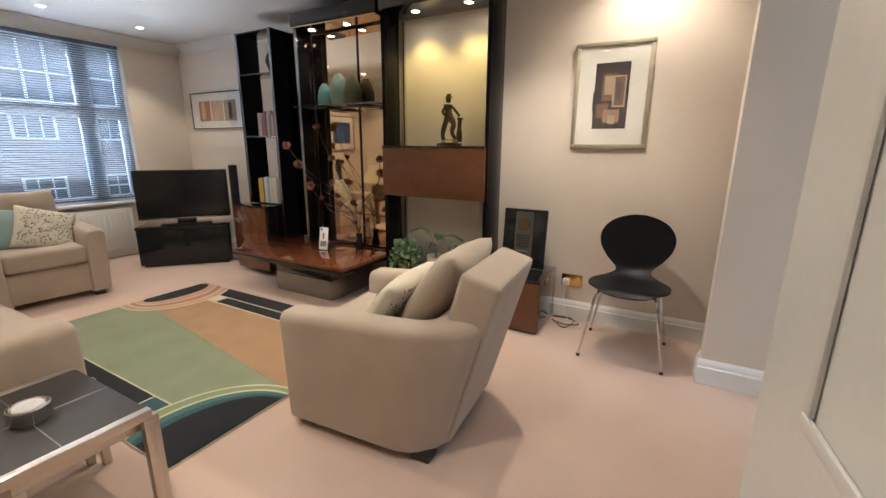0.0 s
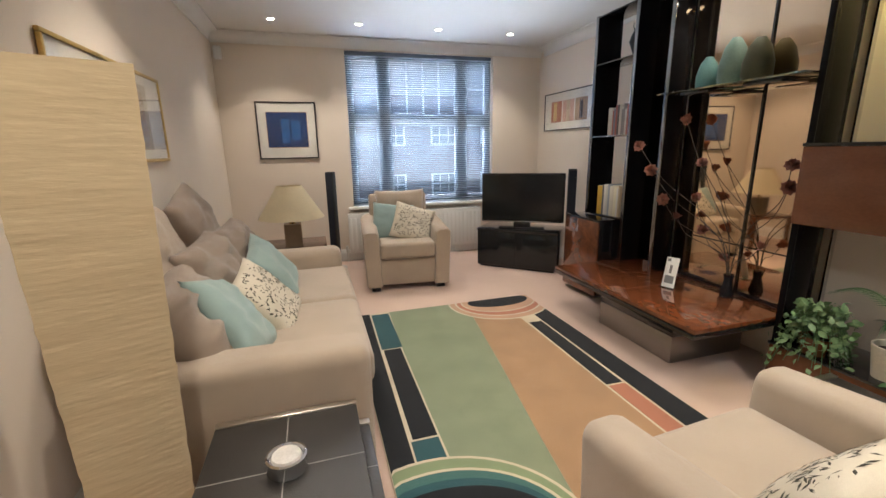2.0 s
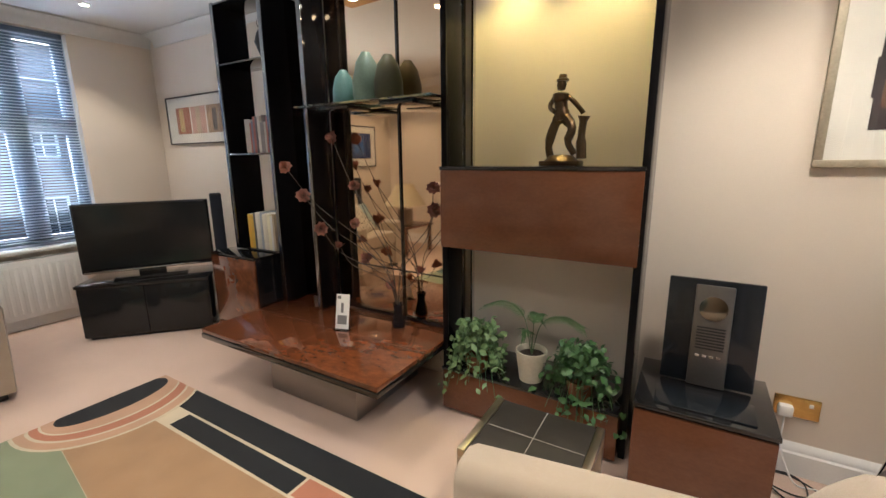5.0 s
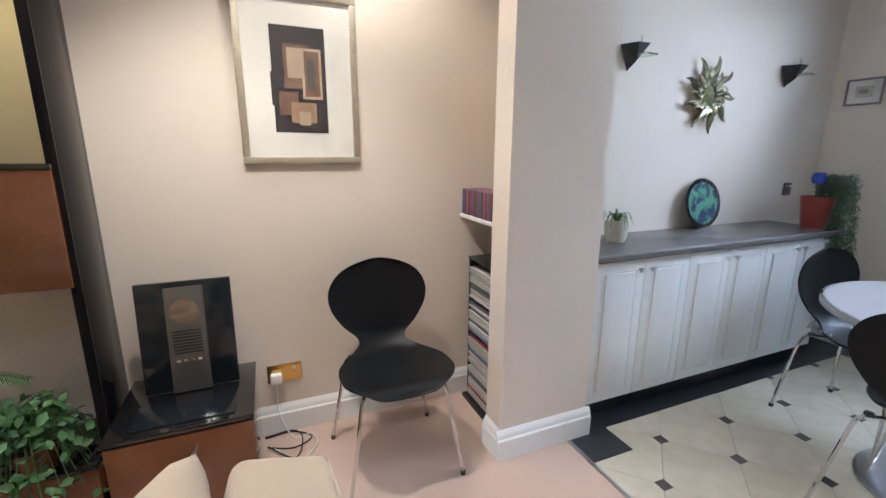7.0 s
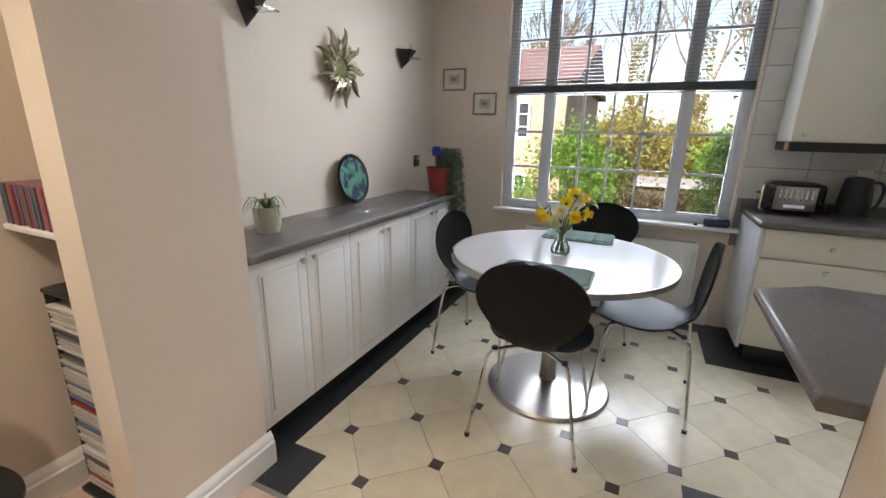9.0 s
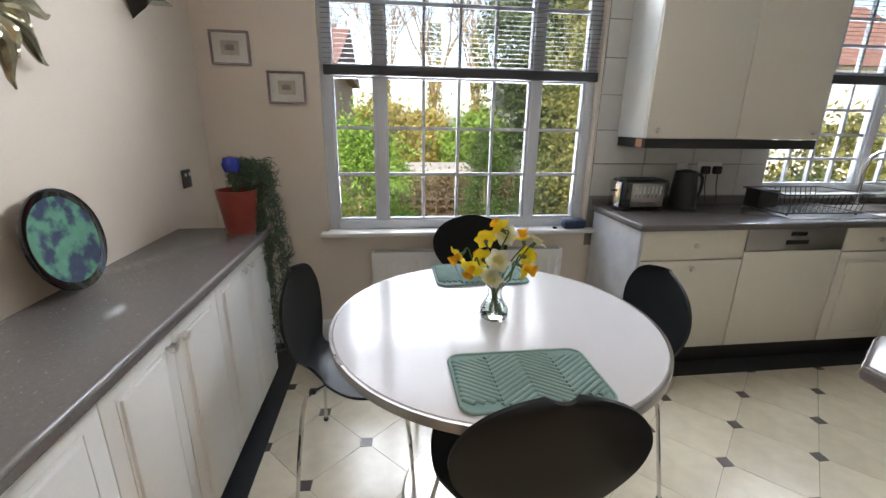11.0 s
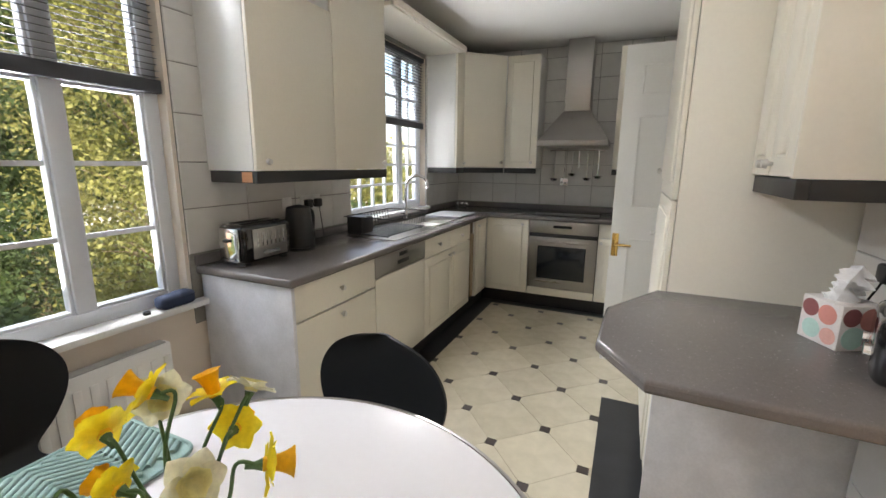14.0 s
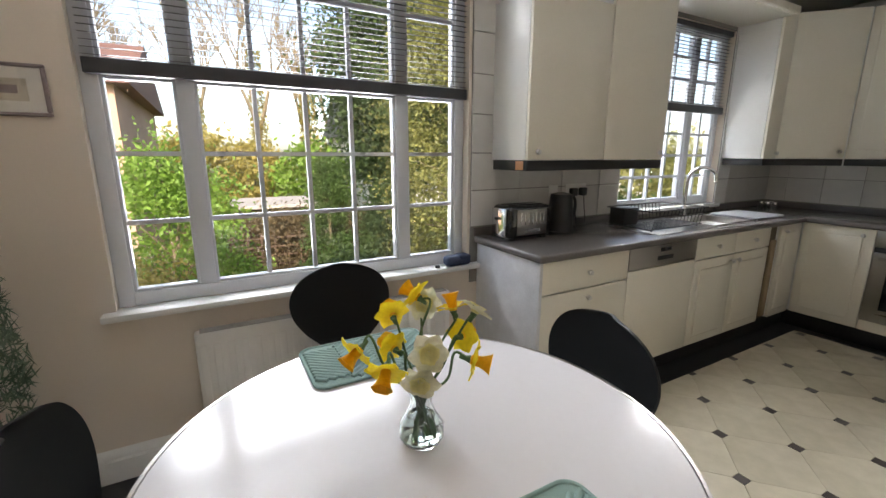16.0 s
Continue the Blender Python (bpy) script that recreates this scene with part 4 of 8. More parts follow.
part("casing", bx(B(), -0.435, 0.435, -0.02, 0.035, 0.055, 0.575, 0.008), M["black"], tv)
part("screen", bx(B(), -0.42, 0.42, -0.0235, -0.021, 0.085, 0.56), M["screen"], tv)
part("trim_strip", bx(B(), -0.43, 0.43, -0.026, -0.0205, 0.055, 0.068, 0.001), M["chrome"], tv)
part("neck", bx(B(), -0.09, 0.09, -0.02, 0.03, 0.015, 0.054, 0.003), M["black"], tv)
part("foot", bx(B(), -0.24, 0.24, -0.11, 0.11, 0, 0.015, 0.006), M["black"], tv)


def column_speaker(x, y, label):
    s = thing("column_speaker", label, "loudspeaker", at=(x, y, 0), rz=60)
    part("foot", lathe(B(), [(0, 0), (0.11, 0), (0.11, 0.012), (0.03, 0.018), (0, 0.018)], 28), M["steel"], s)
    part("cabinet", bx(B(), -0.042, 0.042, -0.04, 0.04, 0.019, 1.05, 0.012, 3), M["blackmatt"], s)
    part("grille", bx(B(), -0.036, 0.036, -0.046, -0.0405, 0.07, 1.035, 0.002), plain("speaker_cloth", (0.02, 0.025, 0.04), 0.9), s)


column_speaker(-4.62, 1.33, "slim dark column speaker beside the window")
column_speaker(-3.70, 3.64, "slim dark column speaker behind the television")


def radiator(name, x, y0, y1, z0, z1, face, label):
    """A ribbed panel radiator on a wall at x; face: +1 or -1, the way it looks."""
    r = thing(name, label, "radiator", at=(x, (y0 + y1) / 2, z0), world_parts=True)
    bm = B()
    xa, xb = sorted((x + face * 0.035, x + face * 0.085))
    bx(bm, xa, xb, y0, y1, z0, z1, 0.008)
    part("panel", bm, M["white"], r)
    bm = B()
    k = int((y1 - y0) / 0.05)
    for i in range(k):
        c = y0 + (y1 - y0) * (i + 0.5) / k
        xa, xb = sorted((x + face * 0.0855, x + face * 0.093))
        bx(bm, xa, xb, c - 0.014, c + 0.014, z0 + 0.04, z1 - 0.05, 0.003)
    part("rib", bm, M["white"], r)
    part("grille", bx(B(), *sorted((x + face * 0.04, x + face * 0.082)), y0 + 0.02, y1 - 0.02, z1 + 0.001, z1 + 0.006), plain("radiator_grille", (0.45, 0.45, 0.44)), r)
    part("valve", cy(B(), (x + face * 0.06, y0 - 0.03, z0 + 0.02), (x + face * 0.06, y0 - 0.03, z0 + 0.09), 0.016), M["white"], r)
    part("pipe", cy(B(), (x + face * 0.06, y0 - 0.03, 0.0), (x + face * 0.06, y0 - 0.03, z0 + 0.018), 0.008), M["white"], r)
    return r


radiator("radiator", WX, 1.50, 3.12, 0.10, 0.56, 1, "white ribbed panel radiator under the street window")
radiator("radiator", EX, 1.53, 2.72, 0.14, 0.60, -1, "white ribbed panel radiator under the garden window")

# ---- wall unit: black panels, bronze mirror, walnut cabinets ----
UY0, UY1 = 3.462, 3.715
wu = thing("wall_unit", "tall black gloss wall unit uprights with chrome front edges", "wall unit", at=(-1.9, 3.6, 0), world_parts=True)
for k, px in enumerate((-3.20, -2.74, -2.41, -1.485, -0.60)):
    z0 = 0.69 if k == 0 else 0.0
    p = part("upright", bx(B(), px - 0.014, px + 0.014, UY0 + 0.007, (3.70, 3.70, 3.635, 3.66, UY1)[k], z0, 2.28, 0.002), M["panel"], wu)
    part("edge_strip", bx(B(), px - 0.015, px + 0.015, UY0, UY0 + 0.0065, z0, 2.28, 0.001), M["edge"] if k < 3 else M["panel"], p)
ush = thing("unit_shelves", "thin smoked glass shelves between the black panels", "shelves", at=(-2.97, 3.58, 0.70), world_parts=True)
for z in (0.690, 1.335, 1.90, 2.262):
    part("shelf", bx(B(), -3.185, -2.755, UY0 + 0.002, 3.69, z, z + 0.012, 0.002), M["black"] if z in (0.690, 2.262) else M["smoke"], ush)
narrow = thing("mirror_strip", "narrow smoked mirror strip between two black panels", "mirror", at=(-2.575, 3.69, 0.4), world_parts=True)
part("glass", bx(B(), -2.725, -2.425, 3.640, 3.647, 0.37, 2.26), M["smoke"], narrow)
mir = thing("bronze_mirror", "tall bronze tinted mirror in three lengths behind the shelf", "mirror", at=(-1.95, 3.66, 0.37), world_parts=True)
MB = [-2.394, -2.275, -1.855, -1.501]
TURNED = Matrix.Translation((-1.5, 3.60, 0)) @ Matrix.Rotation(radians(-2.25), 4, "Z") @ Matrix.Translation((1.5, -3.60, 0))


def mirror_bar(name, mat, x0, x1, y0, y1, z0, z1):
    """The mirror stands a little turned, its far end set further back."""
    bm = bx(B(), x0, x1, y0, y1, z0, z1)
    bm.transform(TURNED)
    return part(name, bm, M[mat], mir)


for a, b in zip(MB, MB[1:]):
    mirror_bar("glass", "bronze", a + 0.006, b - 0.006, 3.600, 3.607, 0.385, 2.20)
for a in MB[1:3]:
    mirror_bar("mullion", "black", a - 0.0055, a + 0.0055, 3.590, 3.609, 0.385, 2.20)
mirror_bar("bottom_rail", "black", MB[0], MB[-1], 3.585, 3.609, 0.362, 0.384)
mirror_bar("mid_rail", "black", MB[0] + 0.006, MB[-1] - 0.006, 3.5955, 3.5995, 0.655, 0.662)
hd = thing("canopy", "bronze mirrored canopy with recessed spotlights over the shelf", "canopy", at=(-1.95, 3.55, 2.22), world_parts=True)
part("box", bx(B(), -2.395, -1.50, 3.40, 3.66, 2.222, 2.33, 0.003), M["black"], hd)
part("underside", bx(B(), -2.39, -1.505, 3.405, 3.655, 2.214, 2.2215), M["bronze"], hd)
hd2 = thing("canopy", "black canopy with recessed spotlights over the niche", "canopy", at=(-1.04, 3.55, 2.25), world_parts=True)
part("box", bx(B(), -1.47, -0.615, 3.40, 3.725, 2.232, 2.33, 0.003), M["black"], hd2)


def downlight(x, y, z, watts, colour, cone, label, parent=None, spot_on=True):
    """A small recessed spot: ring, lamp and its light."""
    d = thing("downlight", label, "ceiling spotlight", at=(x, y, z))
    bm = lathe(B(), [(0.028, -0.001), (0.030, -0.006), (0.042, -0.005), (0.044, 0.0), (0.028, 0.0)], 24)
    part("ring", bm, M["white"] if z > 2.3 else M["chrome"], d)
    part("lamp", lathe(B(), [(0, -0.0025), (0.0275, -0.0025), (0.0275, -0.0005), (0, -0.0005)], 20), LAMP, d)
    if watts:
        spot_light("downlight_beam", (x, y, z - 0.012), watts, colour, cone)


LAMP = glow("lit_lamp", (1.0, 0.86, 0.62), 22)
for x in (-2.265, -1.883):
    downlight(x, 3.52, 2.213, 3, WARM, 80, "small lit spotlight in the bronze canopy")
for x in (-1.24, -0.80):
    downlight(x, 3.55, 2.231, 6, (1.0, 0.74, 0.22), 110, "small lit spotlight above the bronze figure")
for y in (0.91, 1.69, 2.47, 3.25):
    downlight(-4.38, y, CEIL - 0.001, 15, WARM, 105, "small lit recessed ceiling spotlight")
# five assumed spots, unseen overhead, added to brighten the sitting room
for x, y, watts in ((-2.3, 0.9, 22), (-2.3, 2.6, 25), (-0.35, 0.95, 32), (-0.1, 3.0, 34), (-1.4, 1.75, 25)):
    downlight(x, y, CEIL - 0.001, watts, WARM, 110, "small lit recessed ceiling spotlight")
downlight(0.35, 3.45, CEIL - 0.001, 15, WARM, 140, "small lit recessed ceiling spotlight")

gs = thing("glass_shelf", "long glass shelf on two black plates", "shelf", at=(-1.95, 3.5, 1.58), world_parts=True)
part("glass", bx(B(), -2.394, -1.50, 3.37, 3.595, 1.580, 1.590, 0.001), M["shelfglass"], gs)
for x in (-2.13, -1.72):
    part("plate", bx(B(), x - 0.10, x + 0.10, 3.40, 3.59, 1.560, 1.579, 0.002), M["black"], gs)
for x, y, s, mt, lab in ((-2.17, 3.535, 0.95, "vase_a", "small turquoise rounded ceramic vase on the glass shelf"), (-2.00, 3.53, 1.30, "vase_b", "tall sage ceramic bottle vase on the glass shelf"), (-1.855, 3.53, 1.15, "vase_c", "olive green ceramic bottle vase on the glass shelf")):
    r, h = 0.075 * (0.83 if s < 1 else 1), 0.20 * s
    v = obj("vase", lathe(B(), [(0, 0), (r * 0.85, 0), (r, h * 0.15), (r, h * 0.45), (r * 0.72, h * 0.8), (r * 0.36, h * 0.97), (r * 0.30, h), (r * 0.22, h), (r * 0.22, h * 0.9), (0, h * 0.88)], 28), M[mt], label=lab, category="vase")
    v.location = (x, y, 1.5905)

lc = thing("low_cabinet", "low burr walnut cabinet with a black side beside the slab table", "cabinet", at=(-3.03, 3.5, 0), world_parts=True)
part("carcass", bx(B(), -3.268, -2.80, 3.315, 3.70, 0.04, 0.675, 0.003), M["black"], lc)
part("door", bx(B(), -3.266, -2.804, 3.30, 3.314, 0.20, 0.67, 0.003), M["walnut"], lc)
part("drawer", bx(B(), -3.266, -2.804, 3.30, 3.314, 0.05, 0.19, 0.003), M["mahogany"], lc)
part("top", bx(B(), -3.27, -2.798, 3.298, 3.70, 0.6765, 0.688, 0.002), M["black"], lc)
sl = thing("slab_table", "wide polished burr walnut slab on a mirrored plinth under the mirror", "low table", at=(-2.1, 3.25, 0), world_parts=True)
part("top", bx(B(), -2.785, -1.50, 2.915, 3.66, 0.335, 0.360, 0.003), M["walnut"], sl)
part("edge", bx(B(), -2.788, -1.50, 2.912, 3.66, 0.306, 0.334, 0.002), M["black"], sl)
part("plinth", bx(B(), -2.44, -1.79, 3.09, 3.64, 0.0, 0.165, 0.002), M["steel"], sl)
part("plinth_top", bx(B(), -2.44, -1.79, 3.09, 3.64, 0.166, 0.305, 0.002), M["black"], sl)
seam = B()
bx(seam, -2.145, -2.142, 2.92, 3.65, 0.3600, 0.3606)
bx(seam, -2.78, -1.505, 3.284, 3.287, 0.3600, 0.3606)
part("seam", seam, M["blackmatt"], sl)

mb = thing("mantel_box", "long burr walnut box bridging the two black panels", "cabinet", at=(-1.04, 3.6, 0.87), world_parts=True)
part("front", bx(B(), -1.495, -0.60, 3.440, 3.461, 0.870, 1.245, 0.003), M["mahogany"], mb)
part("body", bx(B(), -1.47, -0.615, 3.462, 3.725, 0.875, 1.245, 0.002), M["black"], mb)
part("top", bx(B(), -1.498, -0.597, 3.436, 3.726, 1.246, 1.262, 0.002), M["black"], mb)
ped = thing("plinth_cabinet", "low dark walnut plinth under the niche", "cabinet", at=(-1.04, 3.55, 0), world_parts=True)
part("body", bx(B(), -1.468, -0.616, 3.40, 3.725, 0.02, 0.235, 0.003), M["mahogany"], ped)
part("top", bx(B(), -1.469, -0.615, 3.39, 3.726, 0.236, 0.25, 0.002), M["black"], ped)
niche = thing("niche_panel", "pale painted back panel of the lit niche", "panel", at=(-1.04, 3.725, 0.9), world_parts=True)
part("edge_line", bx(B(), -1.462, -1.450, 3.700, 3.727, 0.26, 2.22, 0.001), M["chrome"], niche)

# bronze figure: a plain standing shape leaning on a stump
st = B()
bx(st, -0.085, 0.085, -0.05, 0.05, 0, 0.022, 0.006)
lathe(st, [(0, 0.02), (0.075, 0.021), (0.06, 0.035), (0.05, 0.045), (0, 0.05)], 12)
tube(st, curve([(-0.045, 0, 0.03), (-0.055, -0.005, 0.09), (-0.035, 0, 0.17), (-0.01, 0, 0.21)], 4), [0.016] * 5 + [0.02] * 5 + [0.026] * 3, 8)
tube(st, curve([(0.055, 0, 0.05), (0.03, -0.015, 0.10), (0.045, -0.02, 0.155), (0.01, 0, 0.205)], 4), [0.015] * 5 + [0.019] * 5 + [0.024] * 3, 8)
tube(st, curve([(0, 0, 0.19), (-0.008, 0, 0.235), (-0.012, 0, 0.275), (-0.01, 0, 0.305)], 4), [0.032] * 4 + [0.027] * 4 + [0.036] * 4 + [0.02], 10)
tube(st, curve([(0.01, 0, 0.295), (0.05, -0.01, 0.26), (0.085, 0, 0.215)], 4), 0.010, 7)
tube(st, curve([(-0.035, 0, 0.295), (-0.055, -0.01, 0.25), (-0.03, -0.02, 0.225)], 4), 0.010, 7)
lathe(st, [(0, 0), (0.016, 0.006), (0.021, 0.026), (0.015, 0.045), (0, 0.05)], 12, at=(-0.012, 0, 0.31))
lathe(st, [(0, 0), (0.027, 0.0), (0.026, 0.007), (0.018, 0.012), (0.015, 0.026), (0, 0.030)], 12, at=(-0.008, 0, 0.350))
tube(st, curve([(0.085, 0, 0.03), (0.080, 0.005, 0.12), (0.088, 0, 0.205)], 4), [0.022] * 4 + [0.016] * 4 + [0.026], 8)
figure = obj("figurine", st, M["bronze_statue"], label="dark bronze standing figure in a hat on the walnut box", category="figurine")
figure.matrix_world = pose(-0.95, 3.56, 1.2625, 0, 0, 0)

# ---- kitchen ----
def raised_door(name, face, u0, u1, z0, z1, at, parent, knob=None, mat="cream", plain_front=False):
    """A cabinet door in a plane. face 'x' or 'y': the axis it looks along, at: (outer surface, direction); u0..u1 across; knob: (u, z)."""
    s, d = at
    bm = B()

    def add(a, b, c, e, p0, p1, bev):
        lo, hi = sorted((s - d * p0, s - d * p1))
        if face == "x":
            bx(bm, lo, hi, a, b, c, e, bev)
        else:
            bx(bm, a, b, lo, hi, c, e, bev)
    add(u0 + 0.0015, u1 - 0.0015, z0 + 0.0015, z1 - 0.0015, 0.0, 0.019, 0.003)
    o = part(name, bm, M[mat], parent)
    if not plain_front and u1 - u0 > 0.12 and z1 - z0 > 0.25:
        bm = B()
        m = 0.06
        add(u0 + m, u1 - m, z0 + m, z1 - m, -0.009, 0.010, 0.009)
        part("raised_panel", bm, M[mat], o)
        bm = B()
        for a, b, c, e in ((u0 + m - 0.012, u1 - m + 0.012, z0 + m - 0.012, z0 + m - 0.007), (u0 + m - 0.012, u1 - m + 0.012, z1 - m + 0.007, z1 - m + 0.012), (u0 + m - 0.012, u0 + m - 0.007, z0 + m - 0.0065, z1 - m + 0.0065), (u1 - m + 0.007, u1 - m + 0.012, z0 + m - 0.0065, z1 - m + 0.0065)):
            add(a, b, c, e, -0.002, 0.001, 0.0008)
        part("moulding", bm, M[mat], o)
    for kn in ([knob] if isinstance(knob, tuple) else (knob or [])):
        u, z = kn
        c0 = (s, u, z) if face == "x" else (u, s, z)
        c1 = (s + d * 0.014, u, z) if face == "x" else (u, s + d * 0.014, z)
        c2 = (s + d * 0.027, u, z) if face == "x" else (u, s + d * 0.027, z)
        bm = cy(B(), c0, c1, 0.005, 0.006, 12)
        cy(bm, c1, c2, 0.014, 0.011, 16)
        part("knob", bm, M["knob"], o)
    return o


FX = 3.082          # fronts of the window-side run
units = "base units under the window-side worktop"
KB, KT = 0.13, 0.826


def base_unit(y0, y1, label, end=False):
    u = thing("base_unit", label, "kitchen cabinet", at=(3.35, (y0 + y1) / 2, 0), group=units, world_parts=True)
    part("carcass", bx(B(), FX + 0.021, 3.60, y0 + 0.001, y1 - 0.001, KB, KT, 0.001), M["white"], u)
    return u


u = base_unit(0.70, 1.30, "cream base unit with two drawer fronts beside the window")
part("end_panel", bx(B(), FX - 0.004, 3.60, 1.301, 1.32, KB - 0.02, KT, 0.002), plain("pale_end_panel", (0.72, 0.73, 0.76), 0.4), u)
raised_door("drawer", "x", 0.70, 1.30, 0.665, KT, (FX, -1), u, (1.0, 0.745), plain_front=True)
raised_door("drawer", "x", 0.70, 1.30, KB, 0.660, (FX, -1), u, (1.0, 0.615), plain_front=True)
dw = thing("dishwasher", "built-in dishwasher with a steel control panel and cream door", "dishwasher", at=(3.35, 0.39, 0), group=units, world_parts=True)
part("body", bx(B(), FX + 0.021, 3.60, 0.091, 0.698, KB, KT, 0.001), M["blackmatt"], dw)
part("control_panel", bx(B(), FX - 0.002, FX + 0.018, 0.094, 0.696, 0.705, KT, 0.003), M["steel"], dw)
part("handle_recess", bx(B(), FX - 0.004, FX + 0.0, 0.32, 0.46, 0.738, 0.762, 0.001), M["blackmatt"], dw)
part("display", bx(B(), FX - 0.0035, FX - 0.0021, 0.34, 0.44, 0.785, 0.808, 0.0005), M["screen"], dw)
raised_door("door", "x", 0.092, 0.698, KB, 0.70, (FX, -1), dw, plain_front=True)
u = base_unit(-0.78, 0.088, "cream sink base unit with two drawers over two doors")
ym = (-0.78 + 0.088) / 2
for a, b in ((-0.78, ym), (ym, 0.088)):
    raised_door("drawer", "x", a, b, 0.690, KT, (FX, -1), u, ((a + b) / 2, 0.76), plain_front=True)
    raised_door("door", "x", a, b, KB, 0.685, (FX, -1), u, (ym + (0.035 if b > ym else -0.035), 0.645))
gap = thing("open_slot", "dark open slot with scuffed wood beside the sink unit", "gap", at=(3.3, -0.86, 0), world_parts=True)
part("side", bx(B(), FX + 0.03, 3.58, -0.93, -0.79, KB, KT - 0.002, 0.001), plain("scuffed_wood", (0.16, 0.12, 0.08), 0.8), gap)
part("plank", bx(B(), FX + 0.006, FX + 0.028, -0.90, -0.85, KB + 0.02, 0.72, 0.004), plain("bare_wood", (0.40, 0.30, 0.19), 0.8), gap)
u = base_unit(-1.245, -0.935, "cream corner base unit with a narrow door")
raised_door("door", "x", -1.235, -0.935, KB, KT, (FX, -1), u, (-0.98, 0.78))
FY = -1.25
u = thing("base_unit", "cream corner base unit facing the room", "kitchen cabinet", at=(2.87, -1.5, 0), world_parts=True)
part("carcass", bx(B(), 2.682, FX + 0.019, -1.81, FY - 0.021, KB, KT, 0.001), M["white"], u)
raised_door("door", "y", 2.68, FX - 0.002, KB, KT, (FY, 1), u, (2.74, 0.78))
ov = thing("oven", "built-in steel oven with a dark glass door under the hob", "oven", at=(2.375, -1.5, 0), world_parts=True)
part("body", bx(B(), 2.080, 2.678, -1.81, FY - 0.012, 0.17, KT, 0.002), M["blackmatt"], ov)
part("control_panel", bx(B(), 2.083, 2.675, FY - 0.011, FY + 0.012, 0.715, KT - 0.002, 0.004), M["steel"], ov)
part("display", bx(B(), 2.30, 2.46, FY + 0.0121, FY + 0.0135, 0.765, 0.79), M["screen"], ov)
for x in (2.20, 2.27, 2.49, 2.57):
    part("dial", cy(B(), (x, FY + 0.0125, 0.742), (x, FY + 0.026, 0.742), 0.013, 0.011, 14), M["steel"], ov)
part("vent_strip", bx(B(), 2.083, 2.675, FY - 0.011, FY + 0.004, 0.682, 0.712, 0.002), M["blackmatt"], ov)
d = part("door", bx(B(), 2.083, 2.675, FY - 0.011, FY + 0.010, 0.205, 0.678, 0.005), M["steel"], ov)
part("glass", bx(B(), 2.17, 2.59, FY + 0.0101, FY + 0.0125, 0.295, 0.60, 0.001), M["screen"], d)
h = cy(B(), (2.13, FY + 0.045, 0.645), (2.63, FY + 0.045, 0.645), 0.009, n=12)
for x in (2.16, 2.60):
    cy(h, (x, FY + 0.010, 0.645), (x, FY + 0.045, 0.645), 0.006, n=8)
part("handle", h, M["steel"], d)
part("lower_panel", bx(B(), 2.083, 2.675, FY - 0.011, FY, KB, 0.20, 0.003), M["cream"], ov)
u = thing("base_unit", "narrow cream base unit beside the oven", "kitchen cabinet", at=(1.95, -1.5, 0), world_parts=True)
part("carcass", bx(B(), 1.80, 2.078, -1.81, FY - 0.021, KB, KT, 0.001), M["white"], u)
raised_door("door", "y", 1.80, 2.078, KB, 0.70, (FY, 1), u, (2.05, 0.66))
raised_door("drawer", "y", 1.80, 2.078, 0.705, KT, (FY, 1), u, (1.94, 0.765), plain_front=True)
pl = thing("plinth", "black kick board under the base units", "plinth", at=(3.3, 0, 0), world_parts=True)
part("board", bx(B(), 3.14, 3.16, -1.31, 1.26, 0.002, KB - 0.002, 0.001), M["blackmatt"], pl)
part("board", bx(B(), 3.161, 3.60, 1.24, 1.26, 0.002, KB - 0.002, 0.001), M["blackmatt"], pl)
part("board", bx(B(), 1.19, 3.139, -1.33, -1.31, 0.002, KB - 0.002, 0.001), M["blackmatt"], pl)

# worktops
wt = thing("worktop", "grey speckled laminate worktop with a rounded front edge", "worktop", at=(3.3, 0, KT), world_parts=True)
SKX0, SKX1, SKY0, SKY1 = 3.16, 3.47, -0.66, -0.20
bm = B()
WZ0, WZ1 = KT + 0.002, 0.866
bx(bm, 3.058, 3.618, SKY1, 1.335, WZ0, WZ1, 0.012, 3)
bx(bm, 3.058, 3.618, -1.24, SKY0, WZ0, WZ1, 0.012, 3)
bx(bm, 3.058, SKX0, SKY0 - 0.02, SKY1 + 0.02, WZ0, WZ1, 0.012, 3)
bx(bm, SKX1, 3.618, SKY0 - 0.02, SKY1 + 0.02, WZ0, WZ1)
bx(bm, 1.19, 3.618, -1.818, -1.222, WZ0, WZ1 + 0.0003, 0.012, 3)
part("top", bm, M["worktop"], wt)
part("upstand", bx(B(), 3.600, 3.619, 0.19, 1.335, WZ1 + 0.001, WZ1 + 0.045, 0.003), M["worktop"], wt)
part("upstand", bx(B(), 3.600, 3.619, -1.80, -1.02, WZ1 + 0.001, WZ1 + 0.045, 0.003), M["worktop"], wt)
part("upstand", bx(B(), 1.19, 3.599, -1.819, -1.800, WZ1 + 0.001, WZ1 + 0.045, 0.003), M["worktop"], wt)
sink = thing("sink", "pale inset sink with a ribbed steel drainer", "sink", at=(3.3, -0.3, WZ1), world_parts=True)
bm = B()
bx(bm, SKX0 - 0.012, SKX0 + 0.004, SKY0, SKY1, WZ1 + 0.0005, WZ1 + 0.006, 0.002)
bx(bm, SKX1 - 0.004, SKX1 + 0.012, SKY0, SKY1, WZ1 + 0.0005, WZ1 + 0.006, 0.002)
